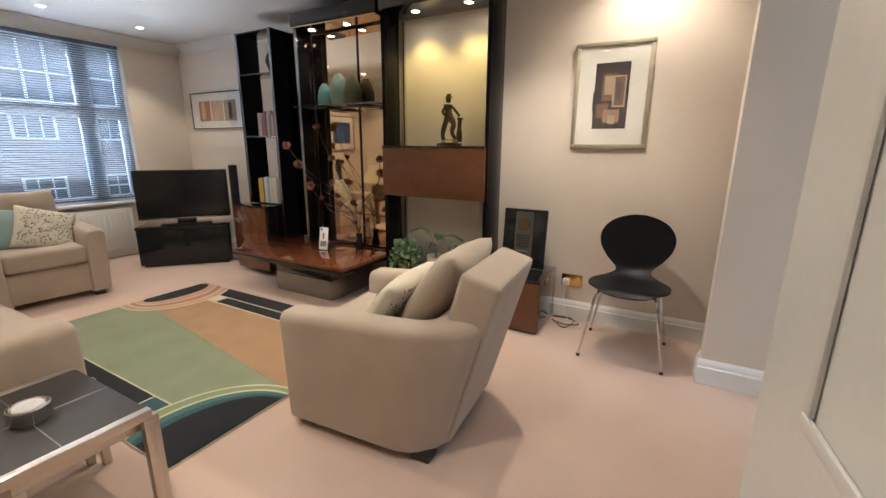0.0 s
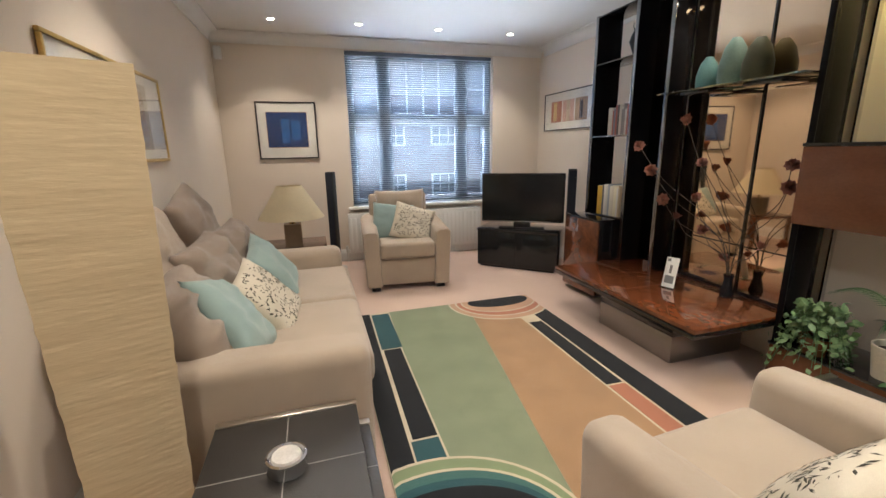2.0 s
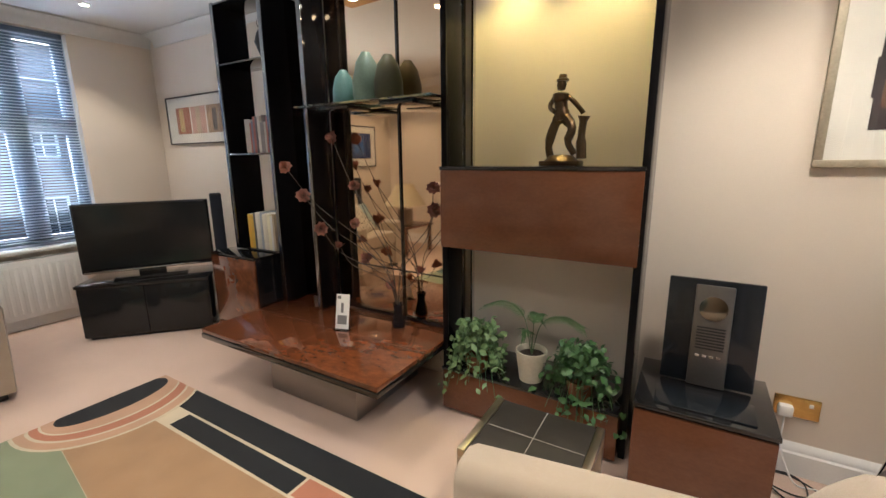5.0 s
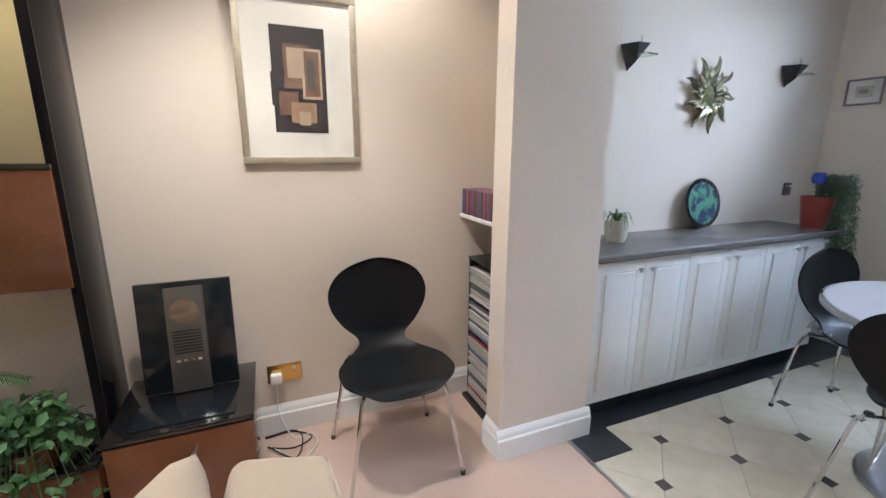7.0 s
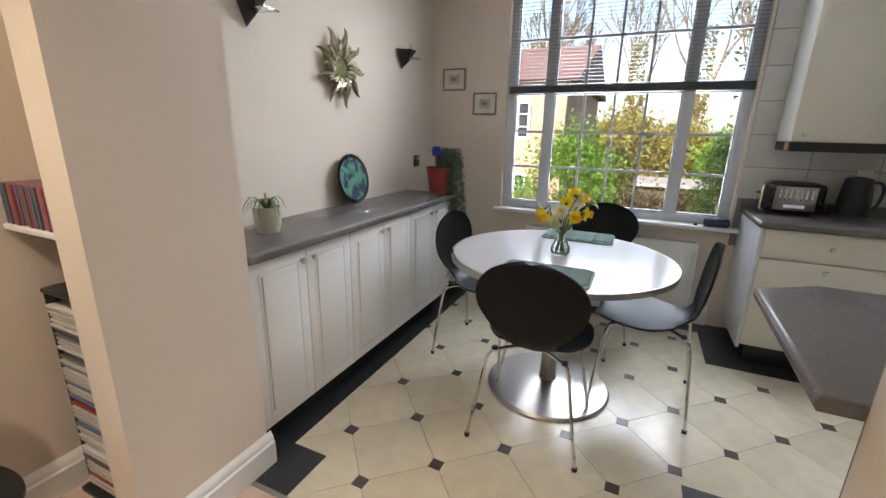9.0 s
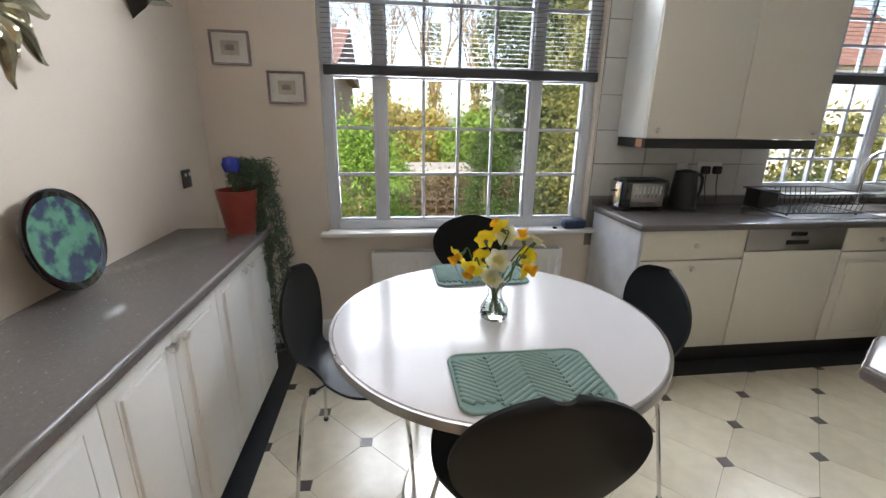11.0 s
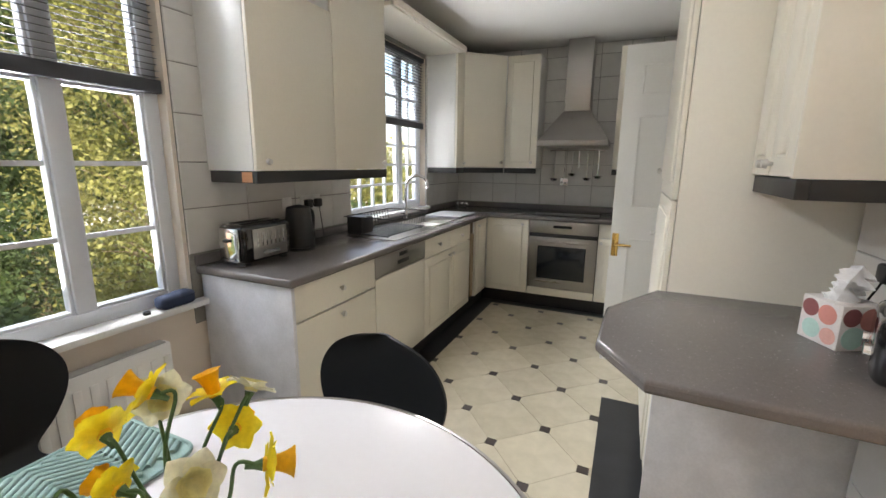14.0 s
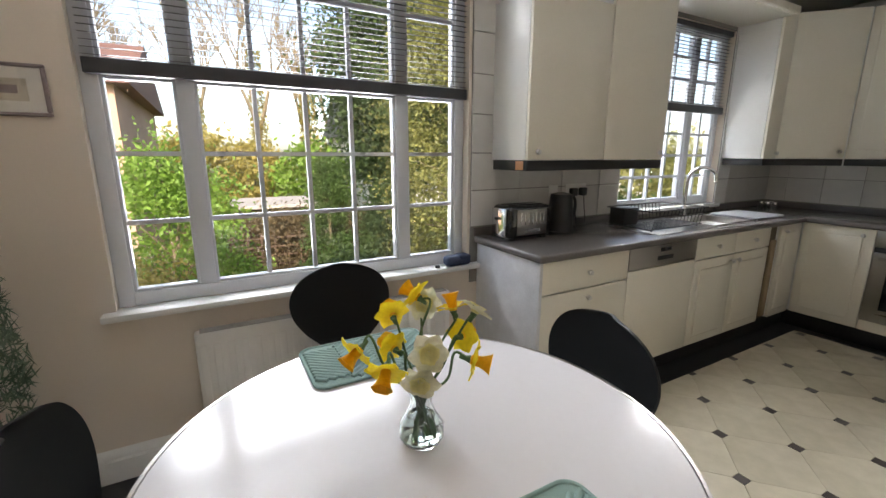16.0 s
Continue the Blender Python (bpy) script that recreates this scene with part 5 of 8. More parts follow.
bx(bm, SKX0 - 0.012, SKX1 + 0.012, SKY0 - 0.012, SKY0 + 0.004, WZ1 + 0.0005, WZ1 + 0.006, 0.002)
bx(bm, SKX0 - 0.012, SKX1 + 0.012, SKY1 - 0.004, SKY1 + 0.012, WZ1 + 0.0005, WZ1 + 0.006, 0.002)
for a in ((SKX0, SKX0 + 0.004, SKY0, SKY1, 0.70, WZ1), (SKX1 - 0.004, SKX1, SKY0, SKY1, 0.70, WZ1), (SKX0, SKX1, SKY0, SKY0 + 0.004, 0.70, WZ1), (SKX0, SKX1, SKY1 - 0.004, SKY1, 0.70, WZ1), (SKX0, SKX1, SKY0, SKY1, 0.695, 0.70)):
    bx(bm, *a)
part("bowl", bm, M["steel"], sink)
bm = bx(B(), 3.13, 3.49, -0.17, 0.40, WZ1 + 0.0006, WZ1 + 0.004, 0.002)
for i in range(9):
    x = 3.17 + 0.034 * i
    bx(bm, x, x + 0.012, -0.14, 0.37, WZ1 + 0.004, WZ1 + 0.0065, 0.001)
part("drainer", bm, M["steel"], sink)
tap = thing("tap", "tall curved chrome mixer tap", "tap", at=(3.55, -0.50, WZ1))
bm = lathe(B(), [(0, 0), (0.028, 0), (0.028, 0.008), (0.018, 0.016), (0.018, 0.06), (0.012, 0.07), (0, 0.07)], 20)
part("body", bm, M["chrome"], tap)
part("spout", tube(B(), curve([(0, 0, 0.06), (0, 0, 0.25), (-0.025, -0.015, 0.325), (-0.08, -0.05, 0.355), (-0.14, -0.085, 0.325), (-0.155, -0.095, 0.255)], 6), 0.0125, 12), M["chrome"], tap)
part("lever", tube(B(), [(0, 0.015, 0.045), (0, 0.05, 0.055), (0, 0.085, 0.06)], 0.006, 8), M["chrome"], tap)
ob = obj("chopping_board", bx(B(), 3.15, 3.48, -1.10, -0.72, WZ1 + 0.0006, WZ1 + 0.016, 0.006), plain("grey_board", (0.33, 0.34, 0.36), 0.4), label="flat grey board lying on the worktop by the sink", category="chopping board")
rk = thing("dish_rack", "black wire dish rack with a cutlery box on the drainer", "dish rack", at=(3.33, 0.14, WZ1 + 0.007), world_parts=True)
bm = B()
RZ = WZ1 + 0.0075
for z, o in ((RZ + 0.012, 0.02), (RZ + 0.12, 0.0)):
    loop = [(3.17 + o, -0.13 + o, z), (3.48 - o, -0.13 + o, z), (3.48 - o, 0.42 - o, z), (3.17 + o, 0.42 - o, z), (3.17 + o, -0.13 + o, z)]
    for a, b in zip(loop, loop[1:]):
        cy(bm, a, b, 0.0042, n=6)
part("rim", bm, M["blackmatt"], rk)
for i in range(14):
    y = -0.09 + 0.036 * i
    part("wire", tube(B(), [(3.17, y, RZ + 0.12), (3.19, y, RZ + 0.012), (3.46, y, RZ + 0.012), (3.48, y, RZ + 0.12)], 0.0028, 5), M["blackmatt"], rk)
part("cutlery_box", bx(B(), 3.36, 3.47, 0.28, 0.41, RZ + 0.014, RZ + 0.12, 0.006), M["blackmatt"], rk)
for sx in (3.20, 3.45):
    for sy in (-0.08, 0.37):
        part("foot", cy(B(), (sx, sy, RZ - 0.001), (sx, sy, RZ + 0.010), 0.006, n=8), M["blackmatt"], rk)

# toaster, kettle, jars, case
to = thing("toaster", "black and chrome two-slot toaster on the worktop", "toaster", at=(3.46, 1.125, WZ1), rz=90)
part("body", bx(B(), -0.145, 0.145, -0.085, 0.085, 0.012, 0.185, 0.03, 4), M["black"], to)
part("side_plate", bx(B(), -0.10, 0.10, 0.0855, 0.091, 0.03, 0.165, 0.003), M["steel"], to)
for i in range(7):
    x = -0.075 + 0.025 * i
    part("rib", bx(B(), x - 0.004, x + 0.004, 0.0915, 0.095, 0.085, 0.15, 0.001), M["chrome"], to)
part("end_plate", bx(B(), 0.1455, 0.156, -0.06, 0.06, 0.02, 0.17, 0.005), M["chrome"], to)
part("lever", bx(B(), 0.157, 0.172, -0.015, 0.015, 0.11, 0.125, 0.003), M["blackmatt"], to)
for y in (-0.03, 0.03):
    part("slot", bx(B(), -0.11, 0.11, y - 0.012, y + 0.012, 0.186, 0.188), M["blackmatt"], to)
for sx in (-0.11, 0.11):
    part("foot", bx(B(), sx - 0.015, sx + 0.015, -0.06, 0.06, 0, 0.011), M["blackmatt"], to)
part("badge", bx(B(), -0.05, 0.05, 0.0915, 0.0925, 0.045, 0.062), M["chrome"], to)
ke = thing("kettle", "matt black electric kettle with a loop handle", "kettle", at=(3.47, 0.83, WZ1))
part("base", lathe(B(), [(0, 0), (0.085, 0), (0.085, 0.015), (0, 0.015)], 24), M["blackmatt"], ke)
part("jug", lathe(B(), [(0, 0.016), (0.078, 0.016), (0.074, 0.10), (0.064, 0.20), (0.060, 0.225), (0.02, 0.235), (0, 0.235)], 28), M["blackmatt"], ke)
part("handle", tube(B(), curve([(0, -0.055, 0.205), (0, -0.10, 0.20), (0, -0.115, 0.15), (0, -0.10, 0.07), (0, -0.07, 0.05)], 5), 0.009, 8), M["blackmatt"], ke)
sock = thing("wall_socket", "double white switched socket on the tiles", "socket", at=(3.618, 0.575, 1.09), world_parts=True)
part("plate", bx(B(), 3.604, 3.611, 0.49, 0.66, 1.055, 1.135, 0.003), M["white"], sock)
for y in (0.535, 0.615):
    part("plug", bx(B(), 3.568, 3.6035, y - 0.024, y + 0.024, 1.06, 1.11, 0.008), M["blackmatt"], sock)
    part("cable", tube(B(), curve([(3.575, y, 1.06), (3.56, y + 0.005, 0.98), (3.57, y - 0.02, 0.90), (3.53, y + 0.03, 0.872)], 6), 0.003, 6), M["blackmatt"], sock)
part("socket_plate", bx(B(), 3.604, 3.611, 0.73, 0.80, 1.06, 1.13, 0.003), M["white"], sock)
jr = thing("spice_jars", "small glass jars with steel lids in a holder", "jar", at=(3.42, -1.45, WZ1 + 0.0005))
for k, (dx, dy) in enumerate(((-0.05, 0), (0, 0.0), (0.05, 0.0), (0, -0.05))):
    j = part("jar", cy(B(), (dx, dy, 0.002), (dx, dy, 0.05), 0.02, n=16), M["clear"], jr)
    part("lid", cy(B(), (dx, dy, 0.051), (dx, dy, 0.066), 0.021, n=16), M["chrome"], j)
hob = obj("hob", bx(B(), 2.09, 2.66, -1.74, -1.28, WZ1 + 0.0012, WZ1 + 0.008, 0.003), M["black"], label="flat black glass hob in the worktop", category="hob")
gc = thing("glasses_case", "dark blue soft case on the window board", "case", at=(3.60, 1.45, 0.7185))
part("case", bx(B(), -0.035, 0.035, -0.075, 0.075, 0, 0.055, 0.02, 4), plain("navy_cloth", (0.035, 0.05, 0.10), 0.8), gc)
part("flap", bx(B(), -0.037, 0.037, -0.07, 0.0, 0.03, 0.058, 0.012, 3), plain("navy_cloth", (0.035, 0.05, 0.10), 0.8), gc)
obj("bottle_cap", cy(B(), (3.60, 1.57, 0.7178), (3.60, 1.57, 0.728), 0.014, n=14), M["blackmatt"], label="small black cap on the window board", category="cap")

# wall cabinets
CZ, CT = 1.335, 2.36


def wall_cab(name_label, x0, x1, y0, y1, z0, z1, group="wall cabinets along the window wall"):
    u = thing("wall_cabinet", name_label, "kitchen cabinet", at=((x0 + x1) / 2, (y0 + y1) / 2, z0), group=group, world_parts=True)
    part("carcass", bx(B(), x0, x1, y0, y1, z0, z1, 0.001), M["white"], u)
    return u


CF = 3.315
wc = wall_cab("cream wall cabinet with a plain door beside the garden window", CF + 0.021, 3.615, 0.691, 1.225, 1.285, 2.06)
raised_door("door", "x", 0.69, 1.225, 1.285, 2.06, (CF, -1), wc, (1.17, 1.325), plain_front=True)
wc2 = wall_cab("taller cream wall cabinet with a plain door over the worktop", CF + 0.021, 3.615, 0.175, 0.689, 1.285, 2.36)
raised_door("door", "x", 0.175, 0.689, 1.285, 2.36, (CF, -1), wc2, (0.225, 1.325), plain_front=True)
pm = thing("light_pelmet", "dark pelmet strip under the wall cabinets", "pelmet", at=(3.4, 0.7, 1.23), world_parts=True)
part("front", bx(B(), CF + 0.002, CF + 0.020, 0.176, 1.224, 1.232, 1.283, 0.002), M["blackmatt"], pm)
part("side", bx(B(), CF + 0.021, 3.60, 1.206, 1.224, 1.232, 1.283, 0.002), M["blackmatt"], pm)
part("bare_patch", bx(B(), CF + 0.03, CF + 0.09, 1.2245, 1.2255, 1.236, 1.280), plain("copper_patch", (0.62, 0.30, 0.14), 0.5), pm)
wc3 = wall_cab("cream wall cabinet beside the sink window", CF + 0.021, 3.615, -1.20, -1.02, CZ - 0.05, 2.30)
raised_door("door", "x", -1.20, -1.02, CZ - 0.05, 2.30, (CF, -1), wc3, (-1.17, CZ - 0.01), plain_front=True)
diag = thing("wall_cabinet", "cream corner wall cabinet with an angled door", "kitchen cabinet", at=(3.3, -1.5, CZ), group="wall cabinets along the window wall", world_parts=True)
part("carcass", slab_shape(B(), [(3.612, -1.815), (3.612, -1.202), (3.335, -1.202), (3.01, -1.50), (3.01, -1.815)], CZ - 0.05, 2.30), M["white"], diag)
bm = bx(B(), -0.215, 0.215, 0, 0.019, 0, 1.012, 0.003)
bm.transform(pose(3.166, -1.335, CZ - 0.048, 0, 0, 180 + 42.5))
part("door", bm, M["cream"], diag)
part("knob", cy(B(), (3.03, -1.445, CZ), (3.01, -1.423, CZ), 0.013, 0.011, 14), M["chrome"], diag)
wc4 = wall_cab("cream wall cabinet beside the cooker hood", 2.70, 3.008, -1.815, -1.521, CZ - 0.05, 2.30)
raised_door("door", "y", 2.70, 3.008, CZ - 0.05, 2.30, (-1.50, 1), wc4, (2.75, CZ))
wc5 = wall_cab("narrow cream wall cabinet beyond the cooker hood", 1.55, 2.03, -1.815, -1.521, CZ - 0.05, 2.30)
raised_door("door", "y", 1.55, 2.03, CZ - 0.05, 2.30, (-1.50, 1), wc5, (1.98, CZ))
pm2 = thing("light_pelmet", "dark pelmet strip under the far wall cabinets", "pelmet", at=(3.2, -1.4, 1.23), world_parts=True)
for a in ((CF + 0.002, CF + 0.02, -1.20, -1.021, 1.235, 1.283), (CF + 0.021, 3.60, -1.039, -1.021, 1.235, 1.283), (2.701, 3.007, -1.52, -1.503, 1.235, 1.283), (1.551, 2.029, -1.52, -1.503, 1.235, 1.283)):
    part("strip", bx(B(), *a, 0.002), M["blackmatt"], pm2)
bm = bx(B(), -0.215, 0.215, 0.002, 0.018, 0, 0.048, 0.002)
bm.transform(pose(3.166, -1.335, 1.235, 0, 0, 180 + 42.5))
part("strip", bm, M["blackmatt"], pm2)
cn = thing("cabinet_bridge", "long pale shelf bridging the cabinets over the sink window", "shelf", at=(3.45, -0.4, 2.25), world_parts=True)
part("board", bx(B(), 3.27, 3.615, -1.018, 0.173, 2.245, 2.275, 0.008), M["cream"], cn)
part("moulding", bx(B(), 3.245, 3.269, -1.05, 0.172, 2.25, 2.30, 0.010, 3), M["cream"], cn)

hood = thing("cooker_hood", "steel chimney cooker hood over the hob", "cooker hood", at=(2.37, -1.6, 1.45), world_parts=True)
part("rim", bx(B(), 2.07, 2.67, -1.815, -1.34, 1.485, 1.53, 0.003), M["steel"], hood)
bm = B()
lo = [bm.verts.new(v) for v in ((2.07, -1.815, 1.531), (2.67, -1.815, 1.531), (2.67, -1.34, 1.531), (2.07, -1.34, 1.531))]
hi = [bm.verts.new(v) for v in ((2.255, -1.815, 1.80), (2.485, -1.815, 1.80), (2.485, -1.57, 1.80), (2.255, -1.57, 1.80))]
for i in range(4):
    bm.faces.new((lo[i], lo[(i + 1) % 4], hi[(i + 1) % 4], hi[i]))
bm.faces.new(lo[::-1])
bm.faces.new(hi)
part("canopy", bm, M["steel"], hood)
part("chimney", bx(B(), 2.26, 2.48, -1.815, -1.575, 1.801, 2.415, 0.002), M["steel"], hood)
bar = thing("utensil_rail", "steel rail with hanging ladles and spatulas", "utensil rail", at=(2.35, -1.78, 1.42), world_parts=True)
part("rail", cy(B(), (2.10, -1.785, 1.455), (2.62, -1.785, 1.455), 0.006, n=10), M["chrome"], bar)
for k, x in enumerate((2.16, 2.26, 2.34, 2.40, 2.47, 2.57)):
    bm = B()
    l = (0.24, 0.26, 0.16, 0.22, 0.26, 0.27)[k]
    cy(bm, (x, -1.775, 1.42), (x, -1.775, 1.42 - l), 0.0055, n=8)
    if k in (0, 1, 3, 5):
        lathe(bm, [(0, -0.024), (0.030, -0.016), (0.042, 0.008), (0.039, 0.008), (0.027, -0.010), (0, -0.018)], 16, at=(x, -1.765, 1.42 - l))
    elif k == 4:
        bx(bm, x - 0.035, x + 0.035, -1.779, -1.776, 1.42 - l - 0.07, 1.42 - l, 0.001)
    bm.transform(Matrix.Translation((0, 0, 0.03)))
    part("utensil", bm, M["chrome"], bar)

# peninsula and tall housing
tall = thing("tall_cabinet", "tall cream housing with a plain side panel", "kitchen cabinet", at=(1.45, 0.5, 0), world_parts=True)
part("side_panel", bx(B(), 1.185, 1.706, 0.806, 0.828, 0.0, 2.41, 0.001), M["cream"], tall)
part("body", bx(B(), 1.185, 1.700, 0.22, 0.805, 0.10, 2.41, 0.002), M["cream"], tall)
raised_door("door", "x", 0.222, 0.826, 0.13, 1.20, (1.727, 1), tall, (0.26, 1.0))
raised_door("door", "x", 0.222, 0.826, 1.204, 2.40, (1.727, 1), tall, (0.26, 1.3))
pen = thing("base_unit", "cream peninsula base unit with a plain end panel", "kitchen cabinet", at=(1.45, 0.95, 0), world_parts=True)
part("carcass", bx(B(), 1.185, 1.700, 0.83, 1.05, 0.10, KT, 0.001), M["white"], pen)
part("end_panel", bx(B(), 1.185, 1.735, 1.051, 1.07, 0.0, KT, 0.002), plain("pale_end_panel", (0.72, 0.73, 0.76), 0.4), pen)
raised_door("door", "x", 0.832, 1.049, KB, KT, (1.722, 1), pen, (0.87, 0.78), plain_front=True)
pw = thing("peninsula_top", "grey speckled worktop with cut corners on the peninsula", "worktop", at=(1.5, 1.2, KT), world_parts=True)
bm = slab_shape(B(), [(1.183, 0.829), (1.742, 0.829), (1.905, 1.12), (1.915, 1.42), (1.80, 1.60), (1.183, 1.625)], WZ0, WZ1)
bmesh.ops.bevel(bm, geom=[e for e in bm.edges if abs(e.verts[0].co.z - e.verts[1].co.z) < 1e-5], offset=0.012, segments=3, profile=0.5, affect="EDGES")
part("top", bm, M["worktop"], pw)
for (xa, ya), (xb, yb) in (((1.742, 0.829), (1.905, 1.12)), ((1.905, 1.12), (1.915, 1.42)), ((1.915, 1.42), (1.80, 1.60)), ((1.80, 1.60), (1.183, 1.625))):
    ln = math.hypot(xb - xa, yb - ya)
    bm = bx(B(), 0.003, ln - 0.003, -0.0012, 0.001, WZ0 + 0.012, WZ1 - 0.012)
    bm.transform(Matrix.Translation((xa, ya, 0)) @ Matrix.Rotation(math.atan2(yb - ya, xb - xa), 4, "Z"))
    part("edge_strip", bm, M["worktop"], pw)
wp = thing("wall_cabinet", "cream wall cabinet with two raised doors over the peninsula", "kitchen cabinet", at=(1.33, 1.0, 1.3), world_parts=True)
part("carcass", bx(B(), 1.185, 1.478, 0.832, 1.213, 1.30, 2.30, 0.001), M["white"], wp)
part("end_panel", bx(B(), 1.185, 1.50, 1.214, 1.232, 1.298, 2.30, 0.002), M["cream"], wp)
raised_door("door", "x", 0.832, 1.022, 1.30, 2.30, (1.50, 1), wp, (0.995, 1.335))
raised_door("door", "x", 1.024, 1.213, 1.30, 2.30, (1.50, 1), wp, (1.05, 1.335))
part("pelmet", bx(B(), 1.46, 1.49, 0.832, 1.23, 1.245, 1.297, 0.002), M["blackmatt"], wp)
part("pelmet", bx(B(), 1.185, 1.459, 1.212, 1.23, 1.245, 1.297, 0.002), M["blackmatt"], wp)
tb = thing("tissue_box", "cube tissue box with pink and mint circles on the peninsula", "tissue box", at=(1.325, 1.165, WZ1 + 0.0005), rz=25)
part("box", bx(B(), -0.058, 0.058, -0.058, 0.058, 0, 0.12, 0.003), plain("white_card", (0.78, 0.74, 0.72), 0.6), tb)
for k, (u, v, r, c) in enumerate(((-0.02, 0.085, 0.032, (0.72, 0.30, 0.25)), (0.02, 0.035, 0.030, (0.50, 0.72, 0.65)), (-0.03, 0.03, 0.022, (0.75, 0.42, 0.36)), (0.03, 0.09, 0.024, (0.30, 0.10, 0.10)))):
    mm = plain("card_spot_%d" % k, c)
    part("printed_circle", cy(B(), (u, 0.0582, v), (u, 0.0588, v), min(r, 0.03), n=24), mm, tb)
    part("printed_circle", cy(B(), (0.0582, -u, v), (0.0588, -u, v), min(r, 0.026), n=24), mm, tb)
bm = pillow(B(), 0.10, 0.10, 0.05, mat=pose(0, 0, 0.155, 70, 20, 30), ruck=0.04, seed=5)
part("tissue", bm, plain("tissue_paper", (0.82, 0.82, 0.82), 0.9), tb)
rad = thing("radio", "black rounded radio with chrome dials on the peninsula", "radio", at=(1.265, 1.36, WZ1 + 0.0005), rz=70)
part("body", bx(B(), -0.11, 0.11, -0.07, 0.07, 0, 0.16, 0.03, 4), M["black"], rad)
for x in (-0.05, 0.05):
    part("dial", cy(B(), (x, -0.0705, 0.06), (x, -0.083, 0.06), 0.02, n=18), M["chrome"], rad)
cb = thing("wall_socket", "white double socket with black chargers above the peninsula", "socket", at=(1.183, 1.1, 1.05), world_parts=True)
part("plate", bx(B(), 1.198, 1.205, 1.10, 1.25, 1.02, 1.10, 0.003), M["white"], cb)
part("plug", bx(B(), 1.2055, 1.26, 1.12, 1.17, 1.035, 1.085, 0.008), M["blackmatt"], cb)
part("cable", tube(B(), curve([(1.25, 1.14, 1.035), (1.27, 1.13, 0.95), (1.24, 1.18, 0.90), (1.26, 1.22, 0.872)], 6), 0.003, 6), M["blackmatt"], cb)


def panel_door(name, label, x0, x1, y, z1, parent_at, flip=1, handle_x=None, rz=0):
    """A six-panel door leaf built along x, turned by rz about its hinge at x0."""
    d = thing(name, label, "door", at=parent_at, rz=rz, kind="structure")
    w = x1 - x0
    e0 = 0.03
    leaf = part("leaf", bx(B(), 0, w, -0.018, 0.018, 0.006, z1, 0.002), M["white"], d)
    for s in (-1, 1):
        for a, b in ((0.10, w / 2 - 0.05), (w / 2 + 0.05, w - 0.10)):
            for c, e in ((0.22, 0.86), (1.06, 1.62), (1.74, 1.92)):
                bm = B()
                y0, y1 = sorted((s * 0.0185, s * 0.023))
                bx(bm, a, b, y0, y1, c, c + 0.012, 0.002)
                bx(bm, a, b, y0, y1, e - 0.012, e, 0.002)
                bx(bm, a, a + 0.012, y0, y1, c + 0.0125, e - 0.0125, 0.002)
                bx(bm, b - 0.012, b, y0, y1, c + 0.0125, e - 0.0125, 0.002)
                part("door_panel", bm, M["white"], leaf)
    for s in (-1, 1):
        bm = bx(B(), w - e0 - 0.02, w - e0 + 0.02, *sorted((s * 0.0185, s * 0.023)), 0.74, 0.89, 0.002)
        cy(bm, (w - e0, s * 0.023, 0.82), (w - e0, s * 0.055, 0.82), 0.009, n=12)
        tube(bm, [(w - e0, s * 0.055, 0.82), (w - 0.075, s * 0.057, 0.82), (w - 0.125, s * 0.055, 0.818)], [0.009, 0.008, 0.007], 10)
        part("door_handle", bm, M["brass"], d)
    return d


panel_door("door_1", "open white six-panel door with brass lever at kitchen end", 0, 0.735, 0, 2.03, (1.22, -0.385, 0.0))
panel_door("door_2", "white six-panel room door standing open with a brass handle", 0, 0.76, 0, 2.03, (0.795, 0.345, 0.0), rz=95.7)
dl = fix("door_frame", M["white"], -0.09, -0.03, SY - T - 0.01, SY + 0.02, 0, 2.09, 0.004, label="white painted door lining", category="door frame")
fix("door_frame", M["white"], 0.795, 0.855, SY - T - 0.01, SY + 0.019, 0, 2.09, 0.004, label="white painted door lining", category="door frame")
fix("door_frame", M["white"], -0.029, 0.794, SY - T - 0.01, SY + 0.018, 2.03, 2.09, 0.004, label="white painted door lining", category="door frame")

# ---- dining end ----
sideboard = "sideboard units on the dining wall"
SBX = 1.315
for k in range(3):
    x0 = SBX + 0.603 * k
    x1 = x0 + 0.603
    u = thing("sideboard_unit", "white two-door base cabinet with raised panels and glass knobs", "cabinet", at=((x0 + x1) / 2, 3.4, 0), group=sideboard, world_parts=True)
    part("carcass", bx(B(), x0 + 0.001, x1 - 0.001, 3.215, 3.575, 0.12, 0.826, 0.001), M["white"], u)
    xm = (x0 + x1) / 2
    raised_door("door", "y", x0, xm, 0.12, 0.826, (3.195, -1), u, (xm - 0.035, 0.775), mat="white")
    raised_door("door", "y", xm, x1, 0.12, 0.826, (3.195, -1), u, (xm + 0.035, 0.775), mat="white")
sp = thing("plinth", "black kick board under the sideboard", "plinth", at=(2.2, 3.3, 0), world_parts=True)
part("board", bx(B(), SBX, SBX + 1.805, 3.27, 3.29, 0.002, 0.118, 0.001), M["blackmatt"], sp)
sw = thing("worktop", "grey laminate top with a rounded edge along the sideboard", "worktop", at=(2.2, 3.37, 0.828), world_parts=True)
part("top", bx(B(), SBX - 0.012, SBX + 1.83, 3.165, 3.577, 0.828, 0.866, 0.012, 3), M["worktop"], sw)
part("edge_strip", bx(B(), SBX - 0.008, SBX + 1.826, 3.1636, 3.1652, 0.838, 0.856), M["worktop"], sw)

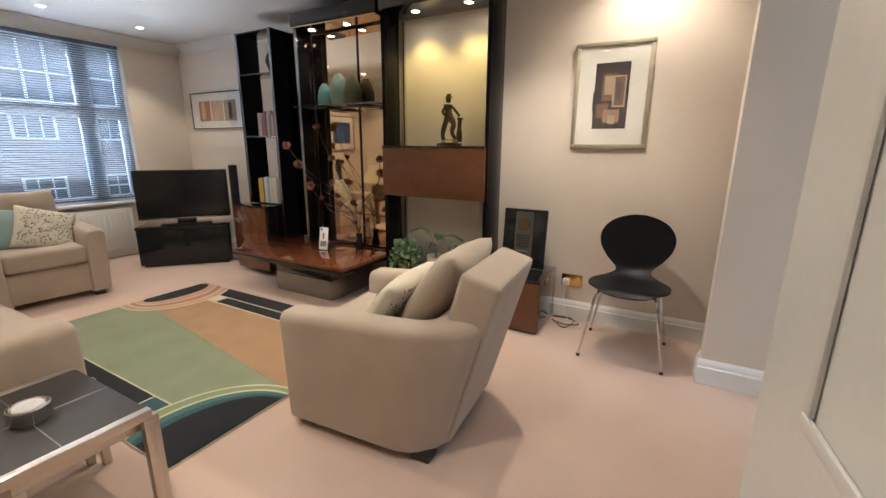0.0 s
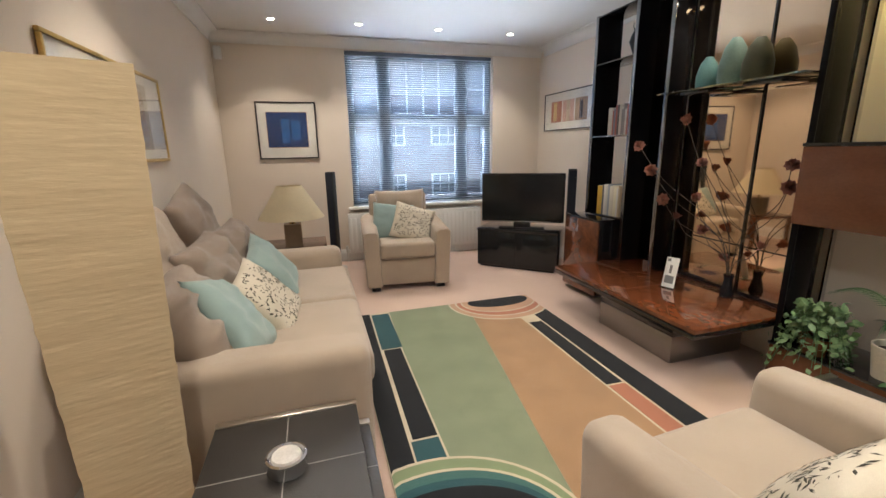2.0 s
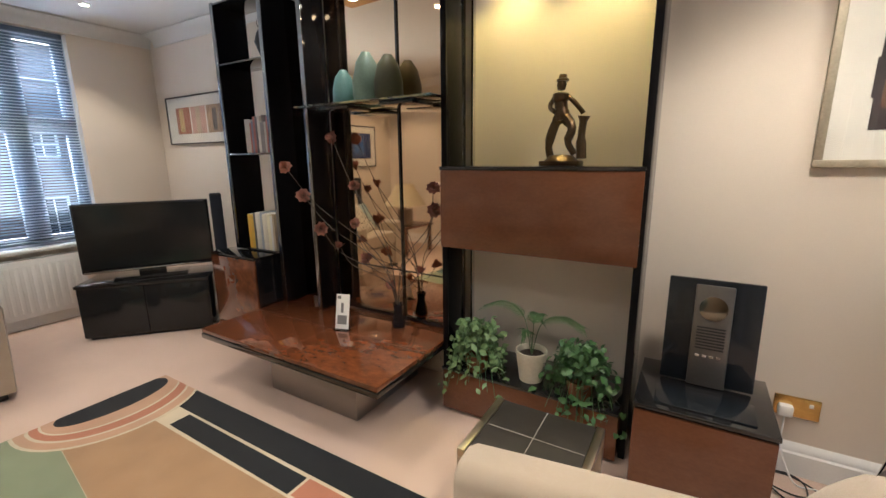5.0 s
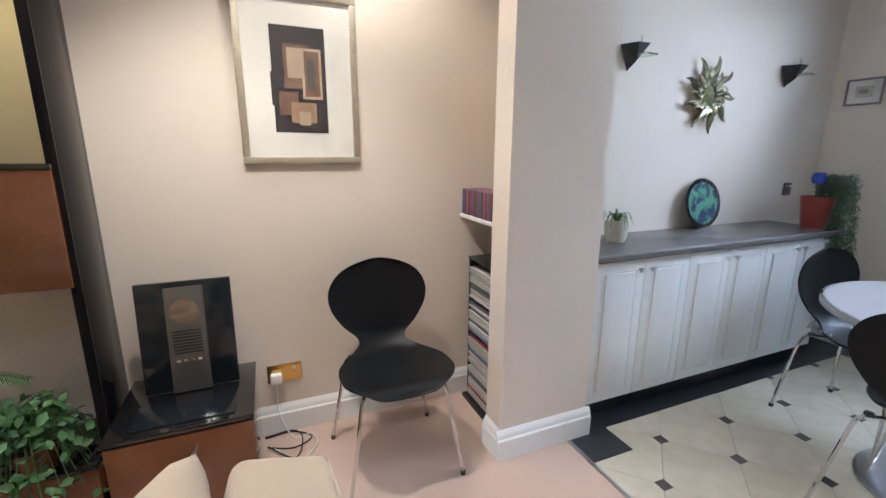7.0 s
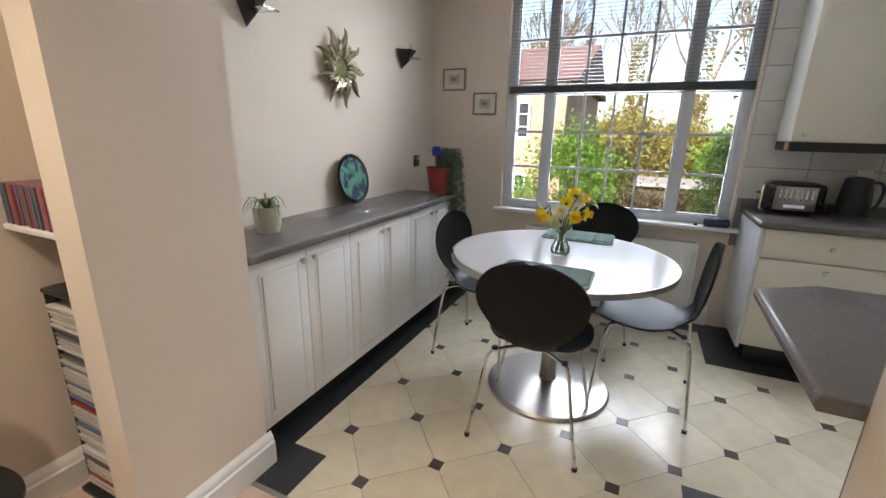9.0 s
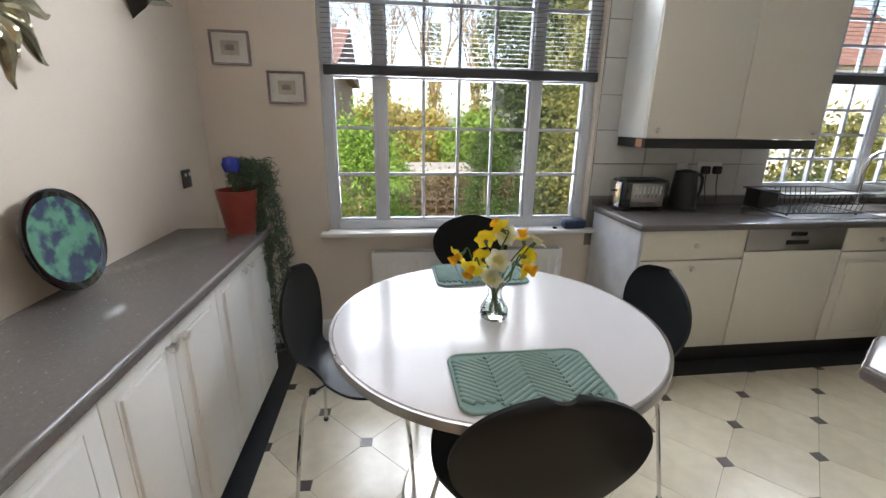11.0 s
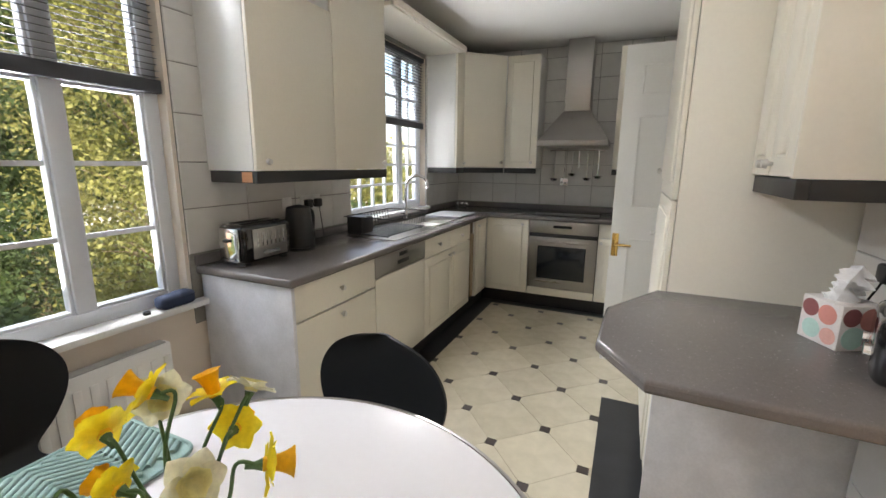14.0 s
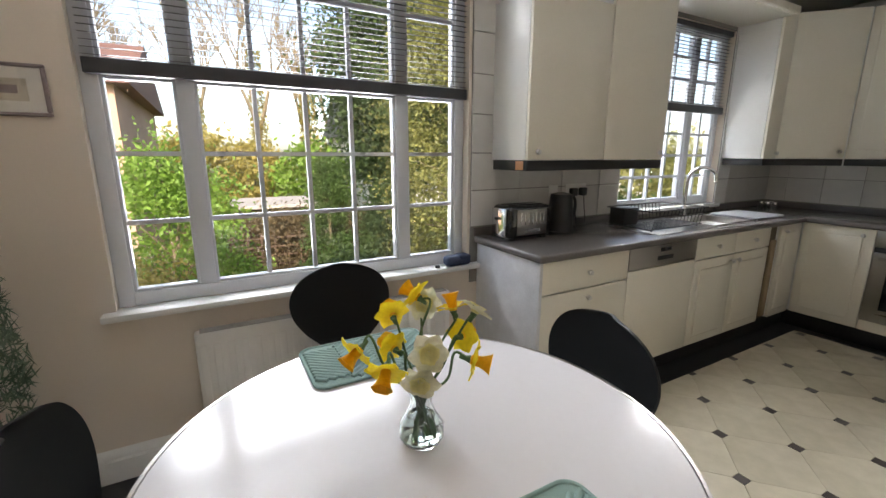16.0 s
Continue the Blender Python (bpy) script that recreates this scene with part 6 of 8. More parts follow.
tbl = thing("dining_table", "round white laminate dining table with a metal edge on a pedestal", "dining table", at=(2.36, 2.27, 0))
part("tabletop", lathe(B(), [(0, 0.706), (0.520, 0.706), (0.522, 0.708), (0.522, 0.728), (0.518, 0.732), (0, 0.732)], 96), M["tabletop"], tbl)
part("edge_band", lathe(B(), [(0.5225, 0.704), (0.530, 0.704), (0.531, 0.716), (0.530, 0.7305), (0.5225, 0.7305), (0.5225, 0.704)], 96), M["steel"], tbl)
part("pedestal", lathe(B(), [(0.045, 0.045), (0.040, 0.10), (0.040, 0.66), (0.12, 0.705), (0, 0.705)], 40), M["steel"], tbl)
part("base", lathe(B(), [(0, 0.0), (0.31, 0.0), (0.315, 0.006), (0.305, 0.018), (0.12, 0.032), (0.05, 0.046), (0, 0.048)], 64), M["steel"], tbl)


def placemat(at, rz, label):
    m = thing("placemat", label, "placemat", at=at, rz=rz, group="quilted mats on the dining table")
    w, d = 0.19, 0.125
    q = 0.035
    rnd_out = [(sx * (w - q) + q * math.cos(a), sy * (d - q) + q * math.sin(a)) for sx, sy, a0 in ((1, 1, 0), (-1, 1, 90), (-1, -1, 180), (1, -1, 270)) for a in [radians(a0 + 15 * i) for i in range(7)]]
    part("backing", slab_shape(B(), rnd_out, 0, 0.004), M["mat"], m)
    # padded chevron ribs
    n = 15
    for i in range(-n, n + 12):
        for half in range(4):
            xs = (-w + 0.012 + half * (2 * w - 0.024) / 4, -w + 0.012 + (half + 1) * (2 * w - 0.024) / 4)
            up = 1 if half % 2 == 0 else -1
            h = (xs[1] - xs[0]) * 0.75
            ya = -d + 0.021 * i * 0.85
            y0, y1 = (ya, ya + h) if up > 0 else (ya + h, ya)
            lim = d - 0.018 - (0.016 if half in (0, 3) else 0)
            x0, x1 = xs
            # keep the part of the rib inside the mat
            if (y0 > lim and y1 > lim) or (y0 < -lim and y1 < -lim):
                continue
            t0, t1 = 0.0, 1.0
            for bound in (lim, -lim):
                if (y0 - bound) * (y1 - bound) < 0:
                    tt = (bound - y0) / (y1 - y0)
                    inside0 = abs(y0) < lim
                    if inside0 or (abs(y1) >= lim and (y0 > bound) == (bound > 0) and False):
                        t1 = min(t1, tt)
                    else:
                        t0 = max(t0, tt)
            p = [Vector((x0 + (x1 - x0) * t, y0 + (y1 - y0) * t, 0.0045)) for t in (t0, t1)]
            if (p[1] - p[0]).length > 0.008 and all(abs(q.y) <= lim + 0.001 for q in p):
                part("rib", tube(B(), [p[0], p[1]], 0.0072, 8), M["mat"], m, angle=1.2)
    rim = [(x * 0.985, y * 0.98, 0.004) for x, y in rnd_out]
    bm = tube(B(), rim + [rim[0]], 0.0045, 8)
    part("binding", bm, M["mat"], m)
    return m


placemat((2.015, 2.27, 0.7325), 90, "teal quilted chevron placemat on the near side of the table")
placemat((2.775, 2.235, 0.7325), 90, "teal quilted chevron placemat on the window side of the table")

vs = thing("flower_vase", "waisted ribbed glass vase of daffodils on the table", "vase", at=(2.37, 2.27, 0.7325))
prof = [(0, 0), (0.040, 0.0), (0.047, 0.012), (0.046, 0.035), (0.030, 0.062), (0.021, 0.085), (0.024, 0.105), (0.036, 0.125)]
bm = B()
n = 32
rings = []
for r, z in prof[1:] + [(r - 0.003, max(z, 0.005)) for r, z in prof[::-1][:-1]]:
    rings.append([bm.verts.new(((r + 0.0012 * math.cos(16 * 2 * math.pi * i / n) * (1 if z < 0.07 else 0)) * math.cos(2 * math.pi * i / n), r * math.sin(2 * math.pi * i / n), z)) for i in range(n)])
for a, b in zip(rings, rings[1:]):
    for i in range(n):
        bm.faces.new((a[i], a[(i + 1) % n], b[(i + 1) % n], b[i]))
bm.faces.new(rings[0][::-1])
bm.faces.new(rings[-1])
part("glass", bm, M["clear"], vs)
part("water", lathe(B(), [(0, 0.0055), (0.036, 0.0055), (0.0425, 0.014), (0.0415, 0.034), (0.026, 0.060), (0, 0.060)], 28), M["water"], vs)
rnd = random.Random(5)
# each head: place, the way it faces as (along the spray, across it, up), and whether it is yellow
heads = [((2.427, 2.376, 0.935), (0.5, -0.6, -0.45), 1), ((2.489, 2.279, 0.961), (0.35, 0.8, 0.35), 1), ((2.448, 2.236, 1.012), (0.8, 0.35, 0.5), 1), ((2.478, 2.212, 0.988), (-0.2, -0.8, 0.1), 0), ((2.408, 2.173, 0.985), (0.2, 0.25, 0.9), 1), ((2.364, 2.148, 0.990), (-0.4, 0.3, 0.7), 0), ((2.372, 2.176, 0.940), (-0.35, 0.7, -0.1), 1), ((2.276, 2.212, 0.940), (-0.95, -0.2, -0.15), 1), ((2.350, 2.350, 0.922), (0.1, -0.75, -0.5), 1), ((2.329, 2.276, 0.944), (-0.25, -0.8, 0.25), 0), ((2.325, 2.291, 0.895), (0.1, -0.85, -0.2), 0), ((2.43, 2.30, 0.915), (0.5, 0.5, 0.2), 1)]
LONG, DEEP = Vector((0.5, 0.86, 0)), Vector((0.86, -0.5, 0))
for k, (place, face, kind) in enumerate(heads):
    head = Vector(place) - Vector((2.37, 2.27, 0.745))
    hx, hy, z = head
    f = thing("daffodil", ("yellow daffodil with an orange trumpet in the glass vase", "pale cream narcissus in the glass vase")[0 if kind == 1 else 1], "flower", at=(2.37, 2.27, 0.745), group="daffodils in the vase")
    tip = (LONG * face[0] + DEEP * face[1] + Vector((0, 0, face[2]))).normalized()
    base = Vector((rnd.uniform(-0.02, 0.02), rnd.uniform(-0.02, 0.02), 0.0))
    back = head - tip * 0.022
    bend = back + Vector((-tip.x * 0.010, -tip.y * 0.010, 0.006))
    part("stem", tube(B(), curve([base, Vector((hx * 0.10, hy * 0.10, 0.085)), Vector((hx * 0.55, hy * 0.55, z * 0.72)), bend, head - tip * 0.004], 6), 0.0027, 7), M["stem"], f)
    part("calyx", tube(B(), [back, head - tip * 0.010, head - tip * 0.001], [0.0035, 0.005, 0.008], 8), M["stem"], f)
    q = tip.to_track_quat("Z", "Y").to_matrix().to_4x4()
    mm = Matrix.Translation(head) @ q
    s = 1.1 + 0.15 * rnd.random()
    bm = B()
    for p in range(6):
        ang = p * math.pi / 3 + rnd.uniform(-0.1, 0.1)
        ring = []
        curl = rnd.uniform(0.002, 0.012)
        cols = 4
        for i in range(6):
            t = i / 5
            w = 0.0165 * s * math.sin(math.pi * min(0.985, 0.10 + 0.89 * t ** 0.85)) ** 0.75
            r = 0.004 + 0.031 * s * t
            zz = curl * math.sin(t * 2.4) + (0.0016 if p % 2 else 0) + rnd.uniform(-0.0012, 0.0012)
            ring.append([bm.verts.new((r * math.cos(ang) - (j - 1.5) / 1.5 * w * math.sin(ang), r * math.sin(ang) + (j - 1.5) / 1.5 * w * math.cos(ang), zz + 0.003 * abs(j - 1.5))) for j in range(cols)])
        for i in range(5):
            for j in range(cols - 1):
                bm.faces.new((ring[i][j], ring[i + 1][j], ring[i + 1][j + 1], ring[i][j + 1]))
    bm.transform(mm)
    part("petal_ring", bm, M["yellow"] if kind == 1 else M["petal"], f, angle=2.0)
    l = 0.034 * s if kind == 1 else 0.017
    bm = B()
    rr = []
    for r, z2 in ((0.009, 0.0), (0.011, l * 0.5), (0.0145, l * 0.85), (0.020, l), (0.018, l * 0.98), (0.010, l * 0.5), (0.004, 0.002)):
        rr.append([bm.verts.new(((r + (0.002 * math.sin(i * 2.1) if r > 0.012 else 0)) * math.cos(i * math.pi / 8), (r + (0.002 * math.sin(i * 2.1) if r > 0.012 else 0)) * math.sin(i * math.pi / 8), z2)) for i in range(16)])
    for a2, b2 in zip(rr, rr[1:]):
        for i in range(16):
            bm.faces.new((a2[i], a2[(i + 1) % 16], b2[(i + 1) % 16], b2[i]))
    bm.faces.new(rr[-1])
    bm.transform(mm)
    part("trumpet", bm, M["orange"] if kind == 1 else M["cup"], f, angle=2.0)

# things on and above the sideboard
rnd = random.Random(9)


def strap_leaves(bm, at, count, length, droop, width, rnd, up=0.6):
    for i in range(count):
        a = rnd.uniform(0, 6.28)
        l = length * rnd.uniform(0.6, 1.1)
        pts = []
        for k in range(6):
            t = k / 5
            r = l * t * 0.8
            z = up * l * math.sin(t * 2.2) - droop * l * t * t
            pts.append(Vector((at[0] + r * math.cos(a), at[1] + r * math.sin(a), at[2] + z)))
        side = Vector((-math.sin(a), math.cos(a), 0))
        prev = None
        for k, p in enumerate(pts):
            w = width * (1 - (k / 5) ** 2) + 0.0006
            row = (bm.verts.new(p - side * w), bm.verts.new(p + side * w))
            if prev:
                bm.faces.new((prev[0], row[0], row[1], prev[1]))
            prev = row
    return bm


pp = thing("potted_plant", "small spider plant in a cream pot on the sideboard", "potted plant", at=(1.62, 3.40, 0.8665))
part("pot", lathe(B(), [(0, 0), (0.045, 0), (0.055, 0.03), (0.060, 0.11), (0.054, 0.11), (0.050, 0.09), (0, 0.088)], 28), M["pot"], pp)
part("soil", lathe(B(), [(0, 0.094), (0.050, 0.094), (0, 0.096)], 20), M["soil"], pp)
part("foliage", strap_leaves(B(), (0, 0, 0.09), 16, 0.17, 0.55, 0.005, rnd), M["leafpale"], pp, angle=2)
plt = thing("ornamental_plate", "round black-rimmed plate with a green and blue pattern", "plate", at=(2.40, 3.53, 0.8665))
tiltm = pose(0, 0, 0.148, 80, 0, 0)
bm = lathe(B(), [(0, 0.0), (0.13, 0.0), (0.148, 0.012), (0.146, 0.018), (0.12, 0.010), (0, 0.008)], 48)
bm.transform(tiltm)
part("rim", bm, M["black"], plt)
bm = lathe(B(), [(0, 0.0105), (0.124, 0.0115), (0.124, 0.013), (0, 0.0125)], 48)
bm.transform(tiltm)
M["glaze"] = material("green_blue_glaze", (0.12, 0.30, 0.22), 0.15, dark=(0.05, 0.07, 0.13), scale=16, fine=40, bump=0.03, mix=0.12, grain=0.4)
part("glaze", bm, M["glaze"], plt)
rp = thing("potted_plant", "trailing green plant in a red glazed pot at the sideboard end", "potted plant", at=(3.06, 3.27, 0.8665))
part("pot", lathe(B(), [(0, 0), (0.06, 0), (0.073, 0.10), (0.086, 0.19), (0.079, 0.19), (0.07, 0.17), (0, 0.165)], 32), M["redpot"], rp)
part("soil", lathe(B(), [(0, 0.172), (0.069, 0.172), (0, 0.175)], 20), M["soil"], rp)
part("ornament", lathe(B(), [(0, 0.26), (0.028, 0.27), (0.036, 0.30), (0.028, 0.33), (0, 0.336)], 18, at=(-0.03, 0, 0)), plain("blue_glass_ball", (0.03, 0.05, 0.35), 0.1), rp)
part("ornament_stick", cy(B(), (-0.03, 0, 0.17), (-0.03, 0, 0.268), 0.004, n=8), M["stem"], rp)
bm = B()
for i in range(64):
    a = rnd.uniform(-1.6, 0.7)
    reach = rnd.uniform(0.07, 0.24)
    dz = rnd.uniform(-0.75, 0.0)
    pts = curve([(0, 0, 0.18), (reach * 0.5 * math.cos(a), reach * 0.5 * math.sin(a) - 0.02, 0.26 + rnd.uniform(-0.03, 0.05)), (reach * math.cos(a), reach * math.sin(a) * 0.7, 0.12), (reach * 1.05 * math.cos(a), reach * 0.8 * math.sin(a), dz * 0.5), (reach * 1.05 * math.cos(a) + rnd.uniform(-0.03, 0.03), reach * 0.8 * math.sin(a), dz)], 5)
    for k in range(len(pts) - 1):
        p = pts[k]
        if k > 2:
            for _ in range(5):
                o = Vector((rnd.uniform(-0.015, 0.015), rnd.uniform(-0.015, 0.015), rnd.uniform(-0.015, 0.015)))
                u = Vector((rnd.uniform(-1, 1), rnd.uniform(-1, 1), rnd.uniform(-1.5, 0))).normalized() * 0.026
                w = u.cross(Vector((rnd.uniform(-1, 1), rnd.uniform(-1, 1), 0.3))).normalized() * 0.0026
                bm.faces.new([bm.verts.new(p + o + q) for q in (-u, w, u, -w)])
    if i % 3 == 0:
        tube(bm, pts[::2], 0.0012, 4)
part("foliage", bm, M["trail"], rp, angle=3)

sun_mirror = thing("sunburst_mirror", "champagne sunburst wall mirror with broad wavy rays", "wall mirror", at=(2.37, 3.562, 1.63))
bm = cy(B(), (0, 0, 0), (0, -0.012, 0), 0.062, n=32)
part("glass", bm, material("sun_mirror", (0.75, 0.78, 0.74), 0.03, metal=1, bump=0, grain=0), sun_mirror)
for k in range(18):
    a = 2 * math.pi * k / 18
    l = 0.215 if k % 2 == 0 else 0.15
    pts = []
    for i in range(7):
        t = i / 6
        r = 0.058 + (l - 0.058) * t
        off = 0.010 * math.sin(t * 6) * (0.6 + t)
        pts.append(Vector((r * math.cos(a) - off * math.sin(a), -0.012 - 0.008 * math.sin(t * 3), r * math.sin(a) + off * math.cos(a))))
    part("ray", tube(B(), pts, [0.012, 0.018, 0.021, 0.019, 0.014, 0.009, 0.003], 8), plain("champagne_metal", (0.62, 0.58, 0.40), 0.16, 0.95) if k % 2 else plain("antique_brass", (0.34, 0.32, 0.22), 0.25, 0.9), sun_mirror)
for x in (1.76, 3.07):
    s = thing("wall_light", "unlit black wedge wall light with a glass fin", "wall light", at=(x, 3.572, 1.79), group="wall lights over the sideboard")
    bm = B()
    v = [bm.verts.new(c) for c in ((-0.055, 0, 0.05), (0.055, 0, 0.05), (0.0, 0, -0.075), (-0.03, -0.095, 0.045), (0.045, -0.095, 0.045), (0.012, -0.05, -0.03))]
    for f in ((0, 1, 2), (3, 5, 4), (0, 3, 4, 1), (0, 2, 5, 3), (1, 4, 5, 2)):
        bm.faces.new([v[i] for i in f])
    bmesh.ops.recalc_face_normals(bm, faces=list(bm.faces))
    part("body", bm, M["blackmatt"], s)
    part("glass_fin", slab_shape(B(), [(-0.02, -0.13), (0.075, -0.12), (0.05, -0.02), (-0.02, -0.03)], -0.012, -0.007), M["shelfglass"], s)
    part("finial", tube(B(), [(0.02, -0.06, 0.048), (0.02, -0.06, 0.085)], 0.004, 8), M["chrome"], s)
so = thing("wall_socket", "dark metal double socket over the sideboard", "socket", at=(3.30, 3.578, 1.07), world_parts=True)
part("plate", bx(B(), 3.26, 3.34, 3.568, 3.577, 1.03, 1.115, 0.002), plain("dark_metal_plate", (0.10, 0.09, 0.08), 0.3, 0.8), so)
for x in (3.28, 3.32):
    part("switch", bx(B(), x - 0.006, x + 0.006, 3.563, 3.5675, 1.085, 1.10, 0.001), M["white"], so)

# ---- small things, sitting end ----
def picture(name, label, at, rz, w, h, frame_mat, fw, content, mount=0.07, deep=0.02, double=False):
    """A framed picture; its back is at y=0 and it looks along -y. content: coloured patches (x0, x1, z0, z1, colour name)."""
    p = thing(name, label, "picture", at=at, rz=rz)
    for k, a in enumerate(((-w / 2, w / 2, h / 2 - fw, h / 2), (-w / 2, w / 2, -h / 2, -h / 2 + fw), (-w / 2, -w / 2 + fw, -h / 2 + fw, h / 2 - fw), (w / 2 - fw, w / 2, -h / 2 + fw, h / 2 - fw))):
        part("frame_bar", bx(B(), a[0], a[1], -deep, -0.002, a[2], a[3], 0.004), M[frame_mat], p)
    part("mount", bx(B(), -w / 2 + fw, w / 2 - fw, -deep + 0.010, -deep + 0.012, -h / 2 + fw, h / 2 - fw), M["mount"], p)
    for k, (a, b, c, d, m) in enumerate(content):
        part("artwork", bx(B(), a, b, -deep + 0.0085 - 0.0003 * k, -deep + 0.0095 - 0.0003 * k, c, d), M[m], p)
    g = part("glass", bx(B(), -w / 2 + fw, w / 2 - fw, -deep + 0.003, -deep + 0.005, -h / 2 + fw, h / 2 - fw), M["picglass"], p)
    g.visible_shadow = False
    return p


M["picglass"] = thin_glass("picture_glass", 0.12)
for nm, c in (("ink_blue", (0.015, 0.05, 0.20)), ("art_blue", (0.03, 0.14, 0.42)), ("art_grey", (0.10, 0.09, 0.09)), ("art_dark", (0.045, 0.035, 0.04)), ("art_tan", (0.42, 0.27, 0.16)), ("art_sand", (0.55, 0.43, 0.30)), ("art_rust", (0.42, 0.12, 0.06)), ("art_pink", (0.62, 0.36, 0.30)), ("art_gold", (0.60, 0.42, 0.16)), ("art_cream", (0.66, 0.60, 0.48)), ("art_frame", (0.33, 0.27, 0.27)), ("art_umber", (0.22, 0.125, 0.085))):
    M[nm] = material(nm, c, 0.7, dark=tuple(v * 0.55 for v in c), scale=9, fine=60, bump=0.1, mix=0.5)
picture("picture", "deep blue print in a dark thin frame with a cream mount", (WX + 0.003, 0.94, 1.48), 90, 0.60, 0.585, "art_dark", 0.014, [(-0.205, 0.205, -0.175, 0.19, "art_tan"), (-0.200, 0.200, -0.170, 0.185, "ink_blue"), (-0.06, 0.02, -0.13, 0.12, "art_blue"), (0.04, 0.13, -0.10, 0.10, "art_blue")])
picture("picture", "long print of three colour blocks in a grey frame", (-4.25, NYW - 0.003, 1.66), 0, 1.02, 0.42, "art_grey", 0.012, [(-0.36, -0.14, -0.12, 0.11, "art_rust"), (-0.31, -0.24, -0.10, 0.10, "art_gold"), (-0.12, 0.10, -0.12, 0.11, "art_pink"), (-0.05, 0.02, -0.12, 0.11, "art_sand"), (0.12, 0.34, -0.12, 0.11, "art_tan"), (0.2, 0.26, -0.1, 0.08, "art_dark")])
picture("picture", "abstract dark and tan collage in a champagne frame", (0.160, NY - 0.003, 1.585), 0, 0.475, 0.665, "silverframe", 0.028, [(-0.105, 0.105, -0.205, 0.205, "art_dark"), (-0.112, -0.06, -0.10, 0.03, "art_dark"), (-0.060, 0.040, -0.03, 0.140, "art_umber"), (-0.045, 0.020, 0.01, 0.125, "art_sand"), (0.010, 0.088, -0.07, 0.125, "art_sand"), (0.020, 0.079, -0.060, 0.115, "art_umber"), (0.032, 0.060, -0.030, 0.085, "art_grey"), (-0.085, -0.010, -0.135, -0.045, "art_umber"), (-0.040, 0.060, -0.165, -0.085, "art_tan"), (-0.010, 0.035, -0.175, -0.120, "art_sand")])
picture("picture", "pale figure print in a gilt frame over the sofa", (-2.46, SY + 0.003, 1.455), 180, 1.18, 0.47, "gilt", 0.018, [(-0.36, 0.36, -0.17, 0.17, "art_cream"), (-0.16, -0.02, -0.13, 0.12, "art_pink"), (0.03, 0.16, -0.14, 0.10, "art_tan"), (0.2, 0.3, -0.1, 0.13, "art_sand")])
picture("picture", "tiny sketch in a thin silver frame by the garden window", (EX - 0.003, 3.40, 1.70), -90, 0.195, 0.165, "art_frame", 0.012, [(-0.045, 0.045, -0.035, 0.035, "art_cream"), (-0.025, 0.02, -0.012, 0.014, "art_frame")])
picture("picture", "tiny sketch in a thin silver frame by the garden window", (EX - 0.003, 3.135, 1.515), -90, 0.195, 0.165, "art_frame", 0.012, [(-0.045, 0.045, -0.035, 0.035, "art_cream"), (-0.025, 0.02, -0.012, 0.014, "art_frame")])

al = obj("alarm_sensor", bx(B(), WX + 0.003, WX + 0.055, 0.325, 0.395, 2.16, 2.28, 0.012, 3), M["white"], label="small white alarm sensor high in the corner", category="alarm sensor")

# hi-fi corner
hb = thing("speaker_cabinet", "walnut fronted black box cabinet with a glass top", "cabinet", at=(-0.33, 3.5, 0), world_parts=True)
part("body", bx(B(), -0.555, -0.110, 3.295, 3.70, 0.012, 0.375, 0.003), M["black"], hb)
part("front", bx(B(), -0.553, -0.112, 3.281, 3.294, 0.015, 0.365, 0.002), M["mahogany"], hb)
part("top", bx(B(), -0.558, -0.107, 3.279, 3.70, 0.376, 0.392, 0.003), M["black"], hb)
part("base", bx(B(), -0.54, -0.125, 3.30, 3.69, 0.0, 0.0115), M["blackmatt"], hb)
part("lid_frame", bx(B(), -0.49, -0.17, 3.31, 3.46, 0.3925, 0.400, 0.003), M["screen"], hb)
cd = thing("cd_player", "upright black glass music player with a silver centre strip", "music player", at=(-0.325, 3.55, 0.393))
lean = pose(0, 0, 0.005, -6, 0, 0)
part("panel", bx(B(), -0.16, 0.16, -0.012, 0.012, 0.0, 0.425, 0.004, mat=lean), M["screen"], cd)
strip = part("centre_strip", bx(B(), -0.065, 0.065, -0.030, -0.0125, -0.004, 0.405, 0.005, mat=lean), plain("player_strip", (0.20, 0.19, 0.18), 0.32, 0.8), cd)
bm = cy(B(), (0, -0.0305, 0.315), (0, -0.036, 0.315), 0.048, n=32)
bm.transform(lean)
part("disc_cover", bm, M["smoke"], strip)
for k in range(8):
    part("slot", bx(B(), -0.048, 0.048, -0.0325, -0.0303, 0.15 + 0.012 * k, 0.156 + 0.012 * k, mat=lean), M["blackmatt"], strip)
for k in range(4):
    part("button", bx(B(), -0.045 + 0.024 * k, -0.030 + 0.024 * k, -0.034, -0.0303, 0.115, 0.127, 0.001, mat=lean), M["chrome"], strip)
ws = thing("wall_socket", "polished brass double socket low on the wall", "socket", at=(0.01, NY, 0.30), world_parts=True)
part("plate", bx(B(), -0.068, 0.082, NY - 0.009, NY - 0.002, 0.255, 0.343, 0.003), M["brass"], ws)
part("plug", bx(B(), -0.055, -0.005, NY - 0.045, NY - 0.0095, 0.262, 0.312, 0.010), M["white"], ws)
part("switch", bx(B(), 0.045, 0.058, NY - 0.013, NY - 0.0095, 0.31, 0.325, 0.001), M["white"], ws)
